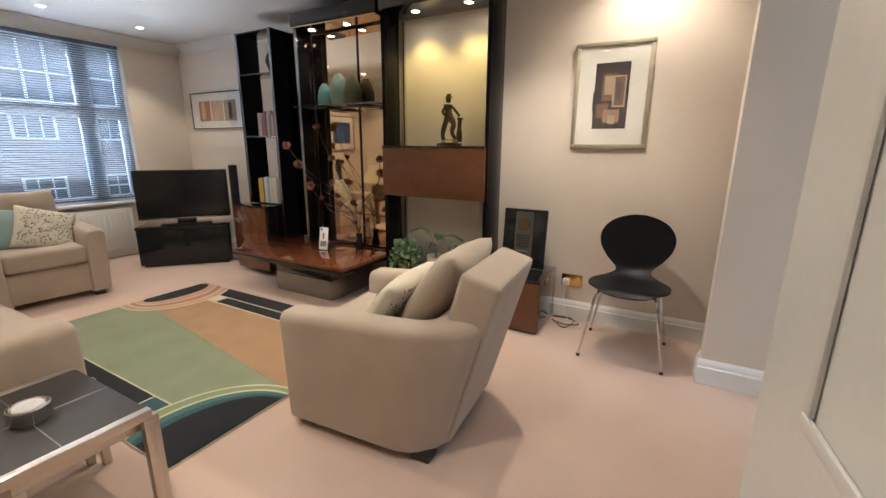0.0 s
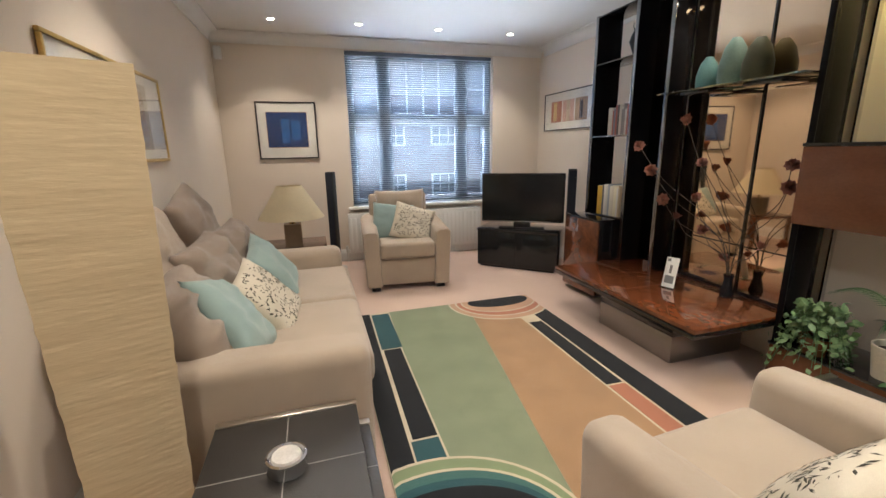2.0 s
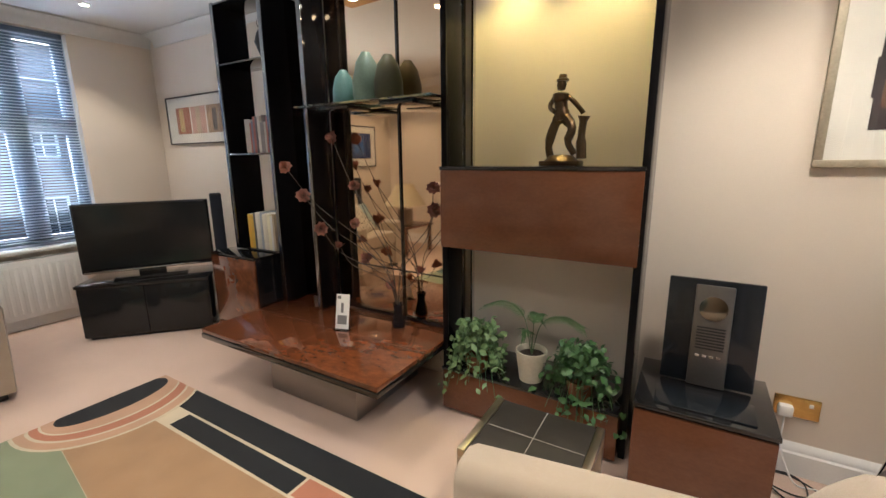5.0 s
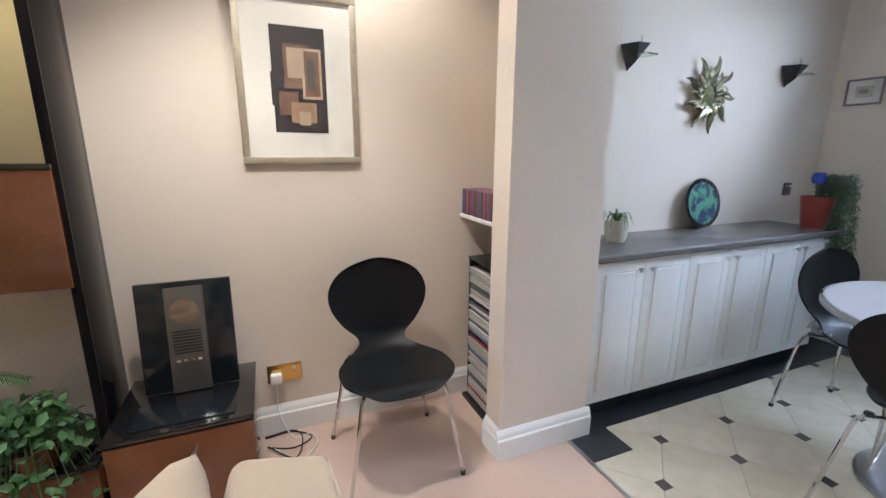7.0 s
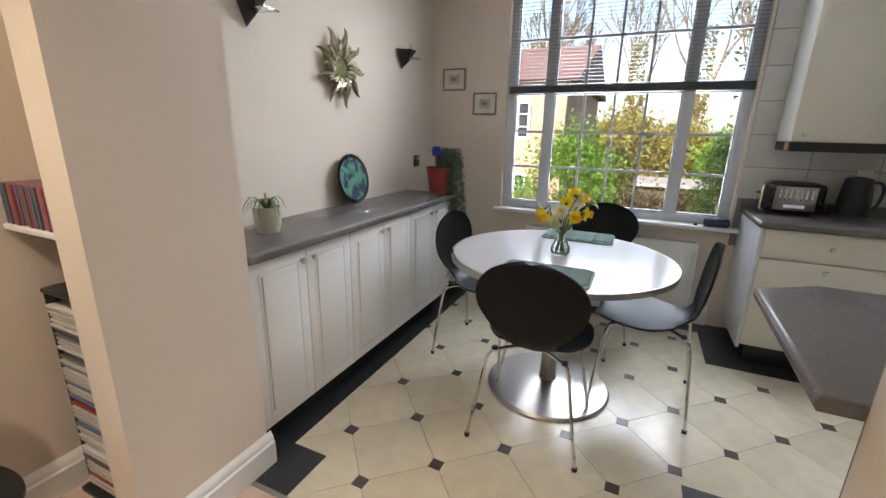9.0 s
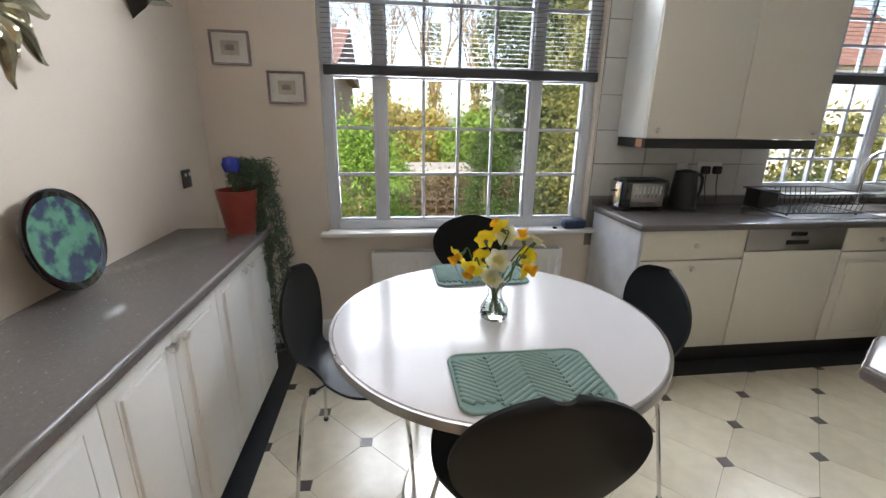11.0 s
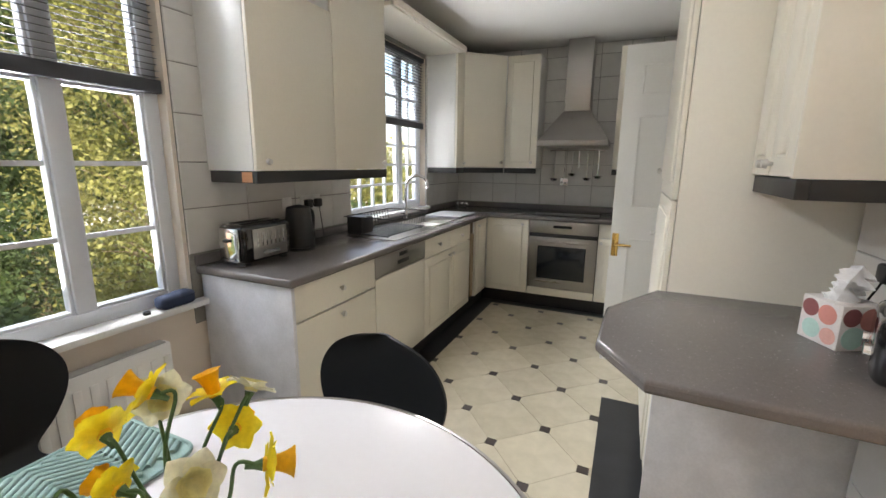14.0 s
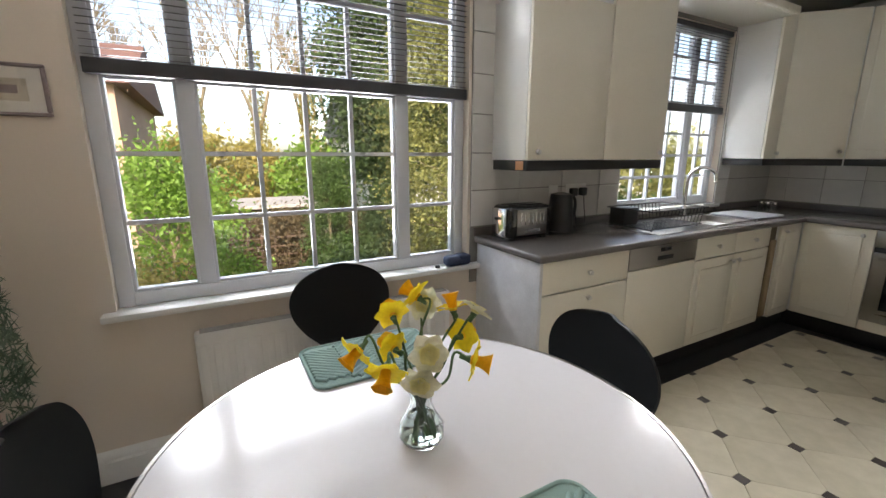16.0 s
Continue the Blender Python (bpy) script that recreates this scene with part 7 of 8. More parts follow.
part("cable", tube(B(), curve([(-0.03, NY - 0.03, 0.262), (-0.03, NY - 0.06, 0.14), (0.02, NY - 0.10, 0.02), (0.10, NY - 0.09, 0.008), (0.12, NY - 0.17, 0.008), (0.05, NY - 0.25, 0.008), (-0.02, NY - 0.20, 0.008), (-0.06, NY - 0.14, 0.008)], 6), 0.003, 6), M["white"], ws)
for k, (a, b) in enumerate(((0.10, 0.16), (0.06, 0.24))):
    obj("floor_cable", tube(B(), curve([(-0.10, NY - 0.05, 0.006 + k * 0.007), (0.02, NY - 0.04, 0.006 + k * 0.007), (a, NY - 0.11, 0.006 + k * 0.007), (0.02, NY - b, 0.006 + k * 0.007), (-0.09, NY - 0.12, 0.006 + k * 0.007)], 6), 0.0032, 6), M["blackmatt"], label="thin black cable curled on the carpet by the cabinet", category="cable")

# music shelf in the alcove
sh = thing("alcove_shelf", "small white shelf in the alcove holding discs", "shelf", at=(1.02, 3.6, 1.0), world_parts=True)
part("board", bx(B(), 0.895, 1.148, 3.30, 3.725, 0.985, 1.003, 0.002), M["white"], sh)
rnd = random.Random(21)
cols = [(0.42, 0.10, 0.20), (0.10, 0.10, 0.11), (0.55, 0.53, 0.5), (0.12, 0.16, 0.3), (0.30, 0.05, 0.05), (0.65, 0.62, 0.55)]
for k in range(28):
    c = plain("disc_case_%d" % (k * k % 6), cols[k * k % 6], 0.35)
    y = 3.312 + 0.0145 * k
    obj("disc_case", bx(B(), 0.90 + rnd.uniform(0, 0.01), 1.03, y, y + 0.0115, 1.0035, 1.128, 0.001), c, label="plastic disc case standing on the alcove shelf", category="disc case", group="discs on the shelf")
tw = thing("disc_tower", "tall black disc tower filled with cases", "disc tower", at=(1.0, 3.52, 0), world_parts=True)
part("back", bx(B(), 1.045, 1.058, 3.40, 3.66, 0.02, 0.775, 0.002), M["blackmatt"], tw)
part("side", bx(B(), 0.925, 1.044, 3.395, 3.407, 0.02, 0.775, 0.002), M["blackmatt"], tw)
part("side", bx(B(), 0.925, 1.044, 3.653, 3.665, 0.02, 0.775, 0.002), M["blackmatt"], tw)
part("base", bx(B(), 0.90, 1.07, 3.385, 3.675, 0, 0.0195, 0.003), M["blackmatt"], tw)
part("top", bx(B(), 0.92, 1.06, 3.393, 3.667, 0.776, 0.79, 0.003), M["blackmatt"], tw)
for k in range(44):
    z = 0.035 + 0.0165 * k
    if k % 11 == 10:
        continue
    obj("disc_case", bx(B(), 0.918 + rnd.uniform(0, 0.008), 1.042, 3.41, 3.65, z, z + 0.0105, 0.001), plain("disc_case_%d" % rnd.choice((2, 5, 2, 1, 5, 3, 5, 2, 4)), cols[2], 0.35), label="plastic disc case lying in the tower", category="disc case", group="discs in the tower")

# books and ornaments in the wall unit
def books(x0, x1, y, z, spec, label):
    x = x0
    for w, h, c in spec:
        if x + w > x1:
            break
        nm = "book_%02d%02d%02d" % tuple(int(v * 99) for v in c)
        b = thing("book", label, "book", at=(x + w / 2, y, z), group="books in the wall unit")
        part("cover", bx(B(), -w / 2 + 0.0005, w / 2 - 0.0005, 0, 0.15, 0, h, 0.002), plain(nm, c, 0.55), b)
        part("pages", bx(B(), -w / 2 + 0.003, w / 2 - 0.003, 0.01, 0.151, h + 0.0003, h + 0.0008), M["mount"], b)
        x += w + 0.001


rnd = random.Random(3)
spec = [(0.028, 0.235, (0.70, 0.42, 0.04)), (0.030, 0.23, (0.62, 0.40, 0.05)), (0.022, 0.245, (0.12, 0.12, 0.12)), (0.026, 0.25, (0.68, 0.66, 0.60)), (0.020, 0.24, (0.55, 0.55, 0.50)), (0.024, 0.255, (0.32, 0.36, 0.42)), (0.026, 0.24, (0.66, 0.62, 0.52)), (0.02, 0.25, (0.60, 0.56, 0.46)), (0.03, 0.245, (0.70, 0.66, 0.48)), (0.02, 0.23, (0.6, 0.6, 0.58)), (0.024, 0.25, (0.42, 0.34, 0.24))]
books(-3.08, -2.765, 3.48, 0.7025, spec, "upright hardback book on the low cabinet")
spec2 = [(rnd.uniform(0.014, 0.03), rnd.uniform(0.19, 0.235), rnd.choice([(0.25, 0.23, 0.22), (0.12, 0.10, 0.10), (0.5, 0.46, 0.4), (0.35, 0.12, 0.10), (0.55, 0.5, 0.42), (0.2, 0.2, 0.24)])) for _ in range(11)]
books(-3.02, -2.765, 3.49, 1.3475, spec2, "worn book standing on the middle glass shelf")
orn = B()
lathe(orn, [(0, 0), (0.04, 0), (0.04, 0.012), (0.012, 0.02), (0.03, 0.07), (0.045, 0.11), (0.03, 0.16), (0.012, 0.19), (0, 0.195)], 16)
tube(orn, curve([(0.0, 0, 0.18), (0.03, 0, 0.22), (0.045, 0, 0.27)], 4), [0.008, 0.007, 0.006, 0.004, 0.003, 0.002, 0.002, 0.002, 0.001], 6)
tube(orn, curve([(0.0, 0, 0.18), (-0.03, 0, 0.215), (-0.03, 0, 0.25)], 4), [0.008, 0.007, 0.006, 0.004, 0.003, 0.002, 0.002, 0.002, 0.001], 6)
o = obj("ornament", orn, M["blackmatt"], label="dark carved ornament on the top shelf of the unit", category="ornament")
o.location = (-2.86, 3.56, 1.9125)
ph = thing("phone_card", "white printed card propped in a clear stand on the slab", "card", at=(-2.07, 3.30, 0.3612), rz=18)
part("card", bx(B(), -0.040, 0.040, -0.0015, 0.0015, 0.004, 0.20, 0.0005, mat=pose(0, 0, 0, -14, 0, 0)), M["white"], ph)
part("printed_block", bx(B(), -0.028, 0.028, -0.0022, -0.0016, 0.03, 0.08, mat=pose(0, 0, 0, -14, 0, 0)), plain("print_grey", (0.2, 0.2, 0.2)), ph)
part("printed_block", bx(B(), -0.010, 0.006, -0.0022, -0.0016, 0.095, 0.15, mat=pose(0, 0, 0, -14, 0, 0)), plain("print_grey", (0.2, 0.2, 0.2)), ph)
part("printed_block", bx(B(), -0.034, -0.012, -0.0022, -0.0016, 0.172, 0.19, mat=pose(0, 0, 0, -14, 0, 0)), plain("print_grey", (0.2, 0.2, 0.2)), ph)
part("stand", bx(B(), -0.045, 0.045, -0.02, 0.05, 0, 0.004, 0.001), M["shelfglass"], ph)

# dried flowers before the mirror
rnd = random.Random(17)
dv = thing("dried_flowers", "tall spray of dusty pink silk blooms on dark stems", "dried flowers", at=(-1.82, 3.50, 0.361))
part("vase", lathe(B(), [(0, 0), (0.035, 0), (0.04, 0.02), (0.022, 0.10), (0.03, 0.14), (0.025, 0.14), (0.018, 0.10), (0, 0.02)], 24), M["screen"], dv)


def bloom(at, r, rnd):
    bm = B()
    for ring in range(3):
        for p in range(6 + ring):
            a = p * 2 * math.pi / (6 + ring) + ring * 0.5 + rnd.uniform(-0.15, 0.15)
            rr = r * (0.35 + 0.32 * ring)
            up = r * (0.9 - 0.5 * ring)
            c, s = math.cos(a), math.sin(a)
            w = r * 0.42
            q = [(0, 0, -r * 0.3), (rr * c * 0.6 + w * s, rr * s * 0.6 - w * c, up * 0.4), (rr * c, rr * s, up), (rr * c * 0.6 - w * s, rr * s * 0.6 + w * c, up * 0.4)]
            bm.faces.new([bm.verts.new(Vector(v)) for v in q])
    d = Vector((rnd.uniform(-0.6, 0.6), rnd.uniform(-1, -0.2), rnd.uniform(0, 0.8))).normalized()
    bm.transform(Matrix.Translation(at) @ d.to_track_quat("Z", "Y").to_matrix().to_4x4())
    return bm


spots = [(-2.5, 3.36, 1.26), (-2.38, 3.37, 1.1), (-2.26, 3.38, 0.91), (-2.285, 3.53, 1.424), (-2.13, 3.53, 1.154), (-1.589, 3.53, 1.154), (-2.14, 3.53, 0.932), (-2.063, 3.53, 0.729), (-1.889, 3.53, 0.589), (-1.676, 3.53, 0.7), (-1.585, 3.53, 1.038), (-2.275, 3.53, 0.782)]
spots = [(x + 1.82, y - 3.50, z - 0.361) for x, y, z in spots]
for k, (x, y, z) in enumerate(spots):
    p = Vector((x, y, z))
    st2 = part("stem", tube(B(), curve([(0, 0, 0.10), (x * 0.15, y * 0.2, 0.10 + z * 0.35), (x * 0.7 + rnd.uniform(-0.05, 0.05), y * 0.7, z * 0.75), p], 5), 0.0022, 5), M["twig"], dv)
    part("bloom", bloom(p, rnd.uniform(0.034, 0.048), rnd), M["rose"], st2, angle=3)

# house plants on the low plinth
def bushy(name, label, at, w, h, leaf, count, seed, mat, pot_h=0.12, pot_r=0.08, potmat="mahogany", droop=0.15):
    r = random.Random(seed)
    p = thing(name, label, "potted plant", at=at)
    part("pot", lathe(B(), [(0, 0), (pot_r * 0.75, 0), (pot_r, pot_h), (pot_r * 0.9, pot_h), (pot_r * 0.8, pot_h * 0.8), (0, pot_h * 0.8)], 24), M[potmat], p)
    bm = B()
    stems = B()
    for i in range(count // 9):
        a, e = r.uniform(0, 6.28), r.uniform(0.1, 1)
        rad2 = w / 2 * r.uniform(0.35, 1.0)
        top = Vector((math.cos(a) * rad2, math.sin(a) * rad2 * 0.7, pot_h + h * (1 - e * 0.6) - droop * (rad2 / (w / 2)) ** 2))
        pts = curve([(0, 0, pot_h * 0.8), (math.cos(a) * rad2 * 0.4, math.sin(a) * rad2 * 0.3, pot_h + h * 0.7 * (1 - 0.3 * e)), top], 4)
        tube(stems, pts, 0.0014, 4)
        for k in range(9):
            c = pts[min(len(pts) - 1, 2 + r.randrange(max(1, len(pts) - 2)))] + Vector((r.uniform(-1, 1), r.uniform(-1, 1), r.uniform(-1, 1))) * leaf * 1.1
            n = Vector((r.uniform(-1, 1), r.uniform(-1, 0.6), r.uniform(0.1, 1.2))).normalized()
            q = n.to_track_quat("Z", "Y") @ Euler((0, 0, r.uniform(0, 6.28))).to_quaternion()
            l = leaf * r.uniform(0.6, 1.15)
            pts2 = [(0, -l * 0.5, 0), (l * 0.38, -l * 0.1, l * 0.1), (l * 0.25, l * 0.3, l * 0.06), (0, l * 0.62, -l * 0.1), (-l * 0.25, l * 0.3, l * 0.06), (-l * 0.38, -l * 0.1, l * 0.1)]
            mid = bm.verts.new(c + q @ Vector((0, 0.05 * l, -0.02 * l)))
            vs = [bm.verts.new(c + q @ Vector(v)) for v in pts2]
            for j in range(6):
                bm.faces.new((mid, vs[j], vs[(j + 1) % 6]))
    part("stem", stems, M["stem"], p)
    part("foliage", bm, M[mat], p, angle=3)
    return p


bushy("potted_plant", "trailing variegated ivy spilling over the plinth", (-1.30, 3.46, 0.2505), 0.40, 0.20, 0.040, 720, 31, "leafpale", 0.09, 0.07, "mahogany", 0.40)
bushy("potted_plant", "dense green creeping plant on the plinth", (-0.79, 3.46, 0.2505), 0.40, 0.18, 0.040, 720, 32, "leaf", 0.09, 0.07, "mahogany", 0.36)
palm = thing("potted_plant", "young palm in a cream pot between the ivies", "potted plant", at=(-1.03, 3.50, 0.2505))
part("pot", lathe(B(), [(0, 0), (0.055, 0), (0.075, 0.15), (0.068, 0.15), (0.06, 0.12), (0, 0.118)], 28), M["pot"], palm)
part("soil", lathe(B(), [(0, 0.125), (0.062, 0.125), (0, 0.128)], 18), M["soil"], palm)
for a, hh, rr in ((2.9, 0.24, 0.25), (0.3, 0.21, 0.22), (1.5, 0.20, 0.12), (4.4, 0.14, 0.10)):
    c, s = math.cos(a), math.sin(a)
    pts = curve([(0, 0, 0.12), (c * rr * 0.2, s * rr * 0.1, 0.12 + hh * 0.8), (c * rr * 0.65, s * rr * 0.4, 0.12 + hh), (c * rr * 1.1, s * rr * 0.5, 0.12 + hh * 0.82)], 7)
    fr = B()
    tube(fr, pts, 0.0022, 5)
    for k in range(7, len(pts) - 1):
        for sd in (-1, 1):
            for o2 in (0.0, 0.5):
                t = (pts[k + 1] - pts[k])
                p0 = pts[k] + t * o2
                side = t.normalized().cross(Vector((0, 0, 1))).normalized() * sd
                tip = p0 + side * 0.05 + t.normalized() * 0.03 - Vector((0, 0, 0.018))
                b2 = t.normalized() * 0.0026
                fr.faces.new([fr.verts.new(v) for v in (p0 - b2, (p0 + tip) / 2 - b2 + Vector((0, 0, 0.006)), tip, (p0 + tip) / 2 + b2 + Vector((0, 0, 0.006)), p0 + b2)])
    part("frond", fr, M["leaf"], palm, angle=3)

# ---- outside ----
GZ = -2.0
M["lawn"] = material("lawn", (0.16, 0.20, 0.05), 0.95, dark=(0.08, 0.12, 0.03), scale=0.6, fine=9, bump=0.5, mix=0.7, grain=0.5)
M["tarmac"] = material("tarmac", (0.08, 0.08, 0.08), 0.9, scale=1, fine=60, bump=0.3)
M["brick"] = material("outside_brick", (0.50, 0.33, 0.24), 0.85, dark=(0.42, 0.26, 0.19), scale=1.2, fine=14, bump=0.3)
# street facade: brick far darker than its own tone, the unlit side's shade in the colour
M["shadedbrick"] = material("shaded_street_brick", (0.13, 0.085, 0.075), 0.9, dark=(0.09, 0.06, 0.055), scale=1.2, fine=14, bump=0.2)
M["render"] = material("white_render", (0.72, 0.70, 0.66), 0.85, scale=1, fine=12, bump=0.1)
M["rooftile"] = material("roof_tile", (0.20, 0.10, 0.07), 0.85, dark=(0.12, 0.06, 0.045), scale=2, fine=12, bump=0.4, stretch=(1, 1, 4))
M["slateroof"] = material("slate_roof", (0.10, 0.10, 0.11), 0.7, scale=2, fine=12, bump=0.3)
M["bark"] = material("bark", (0.26, 0.21, 0.13), 0.95, dark=(0.16, 0.12, 0.07), scale=4, fine=30, bump=0.8, stretch=(1, 1, 0.3))
M["darkglass"] = material("dark_window_glass", (0.03, 0.04, 0.05), 0.08, scale=2, bump=0)


def leafmat(name, a, b):
    m = material(name, b, 0.6, dark=a, scale=3, fine=30, bump=0.2, mix=0.6)
    n, li = m.node_tree.nodes, m.node_tree.links
    g, r, mx = n.new("ShaderNodeNewGeometry"), n.new("ShaderNodeMapRange"), n.new("ShaderNodeMix")
    r.inputs["To Min"].default_value, r.inputs["To Max"].default_value = 0.7, 1.3
    mx.data_type, mx.blend_type = "RGBA", "MULTIPLY"
    mx.inputs["Factor"].default_value = 1
    bs = n["Principled BSDF"]
    src = bs.inputs["Base Color"].links[0].from_socket
    li.new(g.outputs["Random Per Island"], r.inputs["Value"])
    li.new(src, mx.inputs["A"])
    li.new(r.outputs[0], mx.inputs["B"])
    li.new(mx.outputs["Result"], bs.inputs["Base Color"])
    tl, ms = n.new("ShaderNodeBsdfTranslucent"), n.new("ShaderNodeMixShader")
    ms.inputs[0].default_value = 0.45
    li.new(mx.outputs["Result"], tl.inputs["Color"])
    li.new(bs.outputs[0], ms.inputs[1])
    li.new(tl.outputs[0], ms.inputs[2])
    li.new(ms.outputs[0], n["Material Output"].inputs[0])
    return m


M["fol_bright"] = leafmat("spring_green_foliage", (0.12, 0.22, 0.03), (0.26, 0.40, 0.06))
M["fol_dark"] = leafmat("dark_evergreen_foliage", (0.045, 0.08, 0.025), (0.10, 0.145, 0.045))
M["fol_gold"] = leafmat("golden_evergreen_foliage", (0.12, 0.14, 0.03), (0.36, 0.34, 0.10))
M["fol_conifer"] = leafmat("conifer_foliage", (0.05, 0.10, 0.02), (0.11, 0.17, 0.04))
M["fol_brown"] = leafmat("brown_winter_hedge", (0.10, 0.07, 0.035), (0.20, 0.15, 0.07))
M["fol_hedge"] = leafmat("golden_hedge_foliage", (0.22, 0.18, 0.04), (0.50, 0.42, 0.12))

fix("ground", M["lawn"], -300, 300, -300, 300, GZ - 0.5, GZ, label="mown lawn and open ground around the house", category="ground")
fix("road", M["tarmac"], -15.5, -9.5, -60, 60, GZ + 0.004, GZ + 0.03, label="tarmac street before the house", category="road")
fix("pavement", plain("paving", (0.32, 0.31, 0.29), 0.9), -9.5, -8.0, -60, 60, GZ + 0.002, GZ + 0.13, label="pale paved footway", category="pavement")


def tree(name, label, at, w, h, trunk, clumps, leaf, seed, mat, low=0.15, per=42, point=0.0):
    """Tapered trunk with limbs, and a crown of many small leaves in uneven clumps."""
    r = random.Random(seed)
    t = thing(name, label, "tree" if h > 3 else "shrub", at=at)
    bm = tube(B(), [(0, 0, 0), (r.uniform(-0.05, 0.05) * h * 0.3, 0, h * 0.35), (0, r.uniform(-0.1, 0.1), h * 0.75)], [trunk, trunk * 0.7, trunk * 0.25], 9)
    crown = B()
    for i in range(clumps):
        z = r.uniform(low, 0.98)
        prof = math.sin(math.pi * min(1, 0.12 + 0.88 * ((z - low) / (1 - low)))) ** 0.6 * (1 - point * (z - low) / (1 - low))
        a, rr = r.uniform(0, 6.28), w / 2 * prof * math.sqrt(r.uniform(0.25, 1.15))
        c = Vector((rr * math.cos(a), rr * math.sin(a), z * h))
        if i % 7 == 0:
            tube(bm, [(0, 0, c.z * 0.75), tuple(c * 0.6 + Vector((0, 0, c.z * 0.35))), tuple(c)], [trunk * 0.3, trunk * 0.16, trunk * 0.04], 5)
        cr = r.uniform(0.5, 1.2) * w * 0.11
        for k in range(per):
            p = c + Vector((r.gauss(0, 1), r.gauss(0, 1), r.gauss(0, 0.7))) * cr
            u = Vector((r.uniform(-1, 1), r.uniform(-1, 1), r.uniform(-1, 1))).normalized()
            v = u.cross(Vector((r.uniform(-1, 1), r.uniform(-1, 1), r.uniform(-1, 1)))).normalized()
            l = leaf * r.uniform(0.6, 1.3)
            crown.faces.new([crown.verts.new(p + q) for q in (-u * l, v * l * 0.5, u * l, -v * l * 0.5)])
    part("trunk", bm, M["bark"], t)
    part("crown", crown, M[mat], t, angle=9)
    return t


def bare_tree(label, at, h, spread, seed, ivy=False):
    r = random.Random(seed)
    t = thing("bare_tree", label, "tree", at=at)
    bm = B()
    tips = []

    def grow(p, d, l, rad, depth):
        q = p + d * l
        tube(bm, [p, (p + q) / 2 + Vector((r.uniform(-1, 1), r.uniform(-1, 1), 0)) * l * 0.06, q], [rad, rad * 0.85, rad * 0.65], 5)
        if depth == 0:
            tips.append(q)
            return
        for _ in range(3 if depth > 2 else 4):
            nd = (d + Vector((r.uniform(-1, 1), r.uniform(-1, 1), r.uniform(-0.2, 0.7))) * spread).normalized()
            grow(q, nd, l * r.uniform(0.6, 0.8), rad * 0.55, depth - 1)
    grow(Vector((0, 0, 0)), Vector((0, 0, 1)), h * 0.32, h * 0.022, 5)
    part("trunk", bm, M["bark"], t)
    if ivy:
        cr = B()
        for i in range(2600):
            z = r.uniform(0.05, 0.75) * h
            a = r.uniform(0, 6.28)
            p = Vector((math.cos(a), math.sin(a), 0)) * (0.35 + 0.05 * h * r.random() * (1 - z / h)) + Vector((0, 0, z))
            u = Vector((r.uniform(-1, 1), r.uniform(-1, 1), r.uniform(-1, 1))).normalized()
            v = u.cross(Vector((0.3, 0.5, 1))).normalized()
            cr.faces.new([cr.verts.new(p + q * 0.12) for q in (-u, v * 0.6, u, -v * 0.6)])
        part("crown", cr, M["fol_hedge"], t, angle=9)
    return t


tree("shrub", "bright green garden shrub below the window", (8.2, 3.05, GZ), 1.9, 3.35, 0.05, 200, 0.038, 1, "fol_bright", 0.02, 100)
tree("shrub", "rounded pale shrub at the foot of the window", (6.6, 3.5, GZ), 1.7, 2.2, 0.04, 150, 0.035, 2, "fol_hedge", 0.02, 90)
tree("conifer", "clipped dark conifer in the garden", (10.9, 0.35, GZ), 1.15, 3.25, 0.06, 200, 0.032, 3, "fol_conifer", 0.02, 100, 0.35)
tree("conifer", "low rounded conifer beside the taller one", (10.2, -0.75, GZ), 1.5, 2.75, 0.06, 160, 0.032, 4, "fol_dark", 0.02, 100, 0.3)
tree("shrub", "dark low shrub near the trellis", (8.6, 0.6, GZ), 1.8, 1.7, 0.04, 90, 0.05, 5, "fol_dark", 0.02, 50)
tree("evergreen_tree", "tall dark evergreen tree over the garden", (15.5, -3.7, GZ), 5.2, 11.0, 0.28, 520, 0.095, 6, "fol_dark", 0.22, 110)
tree("evergreen_tree", "tall sunlit golden green bush close to the window", (9.0, -1.95, GZ), 3.0, 7.0, 0.12, 520, 0.040, 7, "fol_gold", 0.02, 110)
tree("evergreen_tree", "sunlit green bush outside the sink window", (7.4, -5.6, GZ), 3.2, 3.6, 0.1, 260, 0.06, 8, "fol_gold", 0.02, 60)
tree("shrub", "green shrub below the sink window", (6.2, -3.2, GZ), 1.9, 2.6, 0.05, 120, 0.05, 9, "fol_dark", 0.02, 55)
for k, y in enumerate((-0.6, 0.9, 2.4)):
    tree("hedge_bush", "brown winter hedge before the shed", (13.1 + 0.15 * k, y, GZ), 2.3, 1.75, 0.05, 150, 0.05, 90 + k, "fol_brown", 0.0, 70)
r0 = random.Random(40)
for k in range(11):
    y = -14 + k * 3.4
    tree("hedge_bush", "sunlit golden bush in the far hedge line", (33 + r0.uniform(-3, 3), y, GZ), 5.0, r0.uniform(3.2, 4.6), 0.1, 80, 0.2, 50 + k, "fol_hedge" if k % 3 else "fol_bright", 0.0, 40)
for k, (x, y, h) in enumerate(((36, 3.0, 13), (40, -1.5, 15), (34, -4.2, 12.5), (42, -8, 15), (30, 9, 12), (38, 7.0, 12))):
    bare_tree("tall bare tree wrapped in pale ivy beyond the garden" if k in (0, 1, 2, 4) else "tall bare tree beyond the garden", (x, y, GZ), h, 0.42, 70 + k, ivy=k in (0, 1, 2, 4))


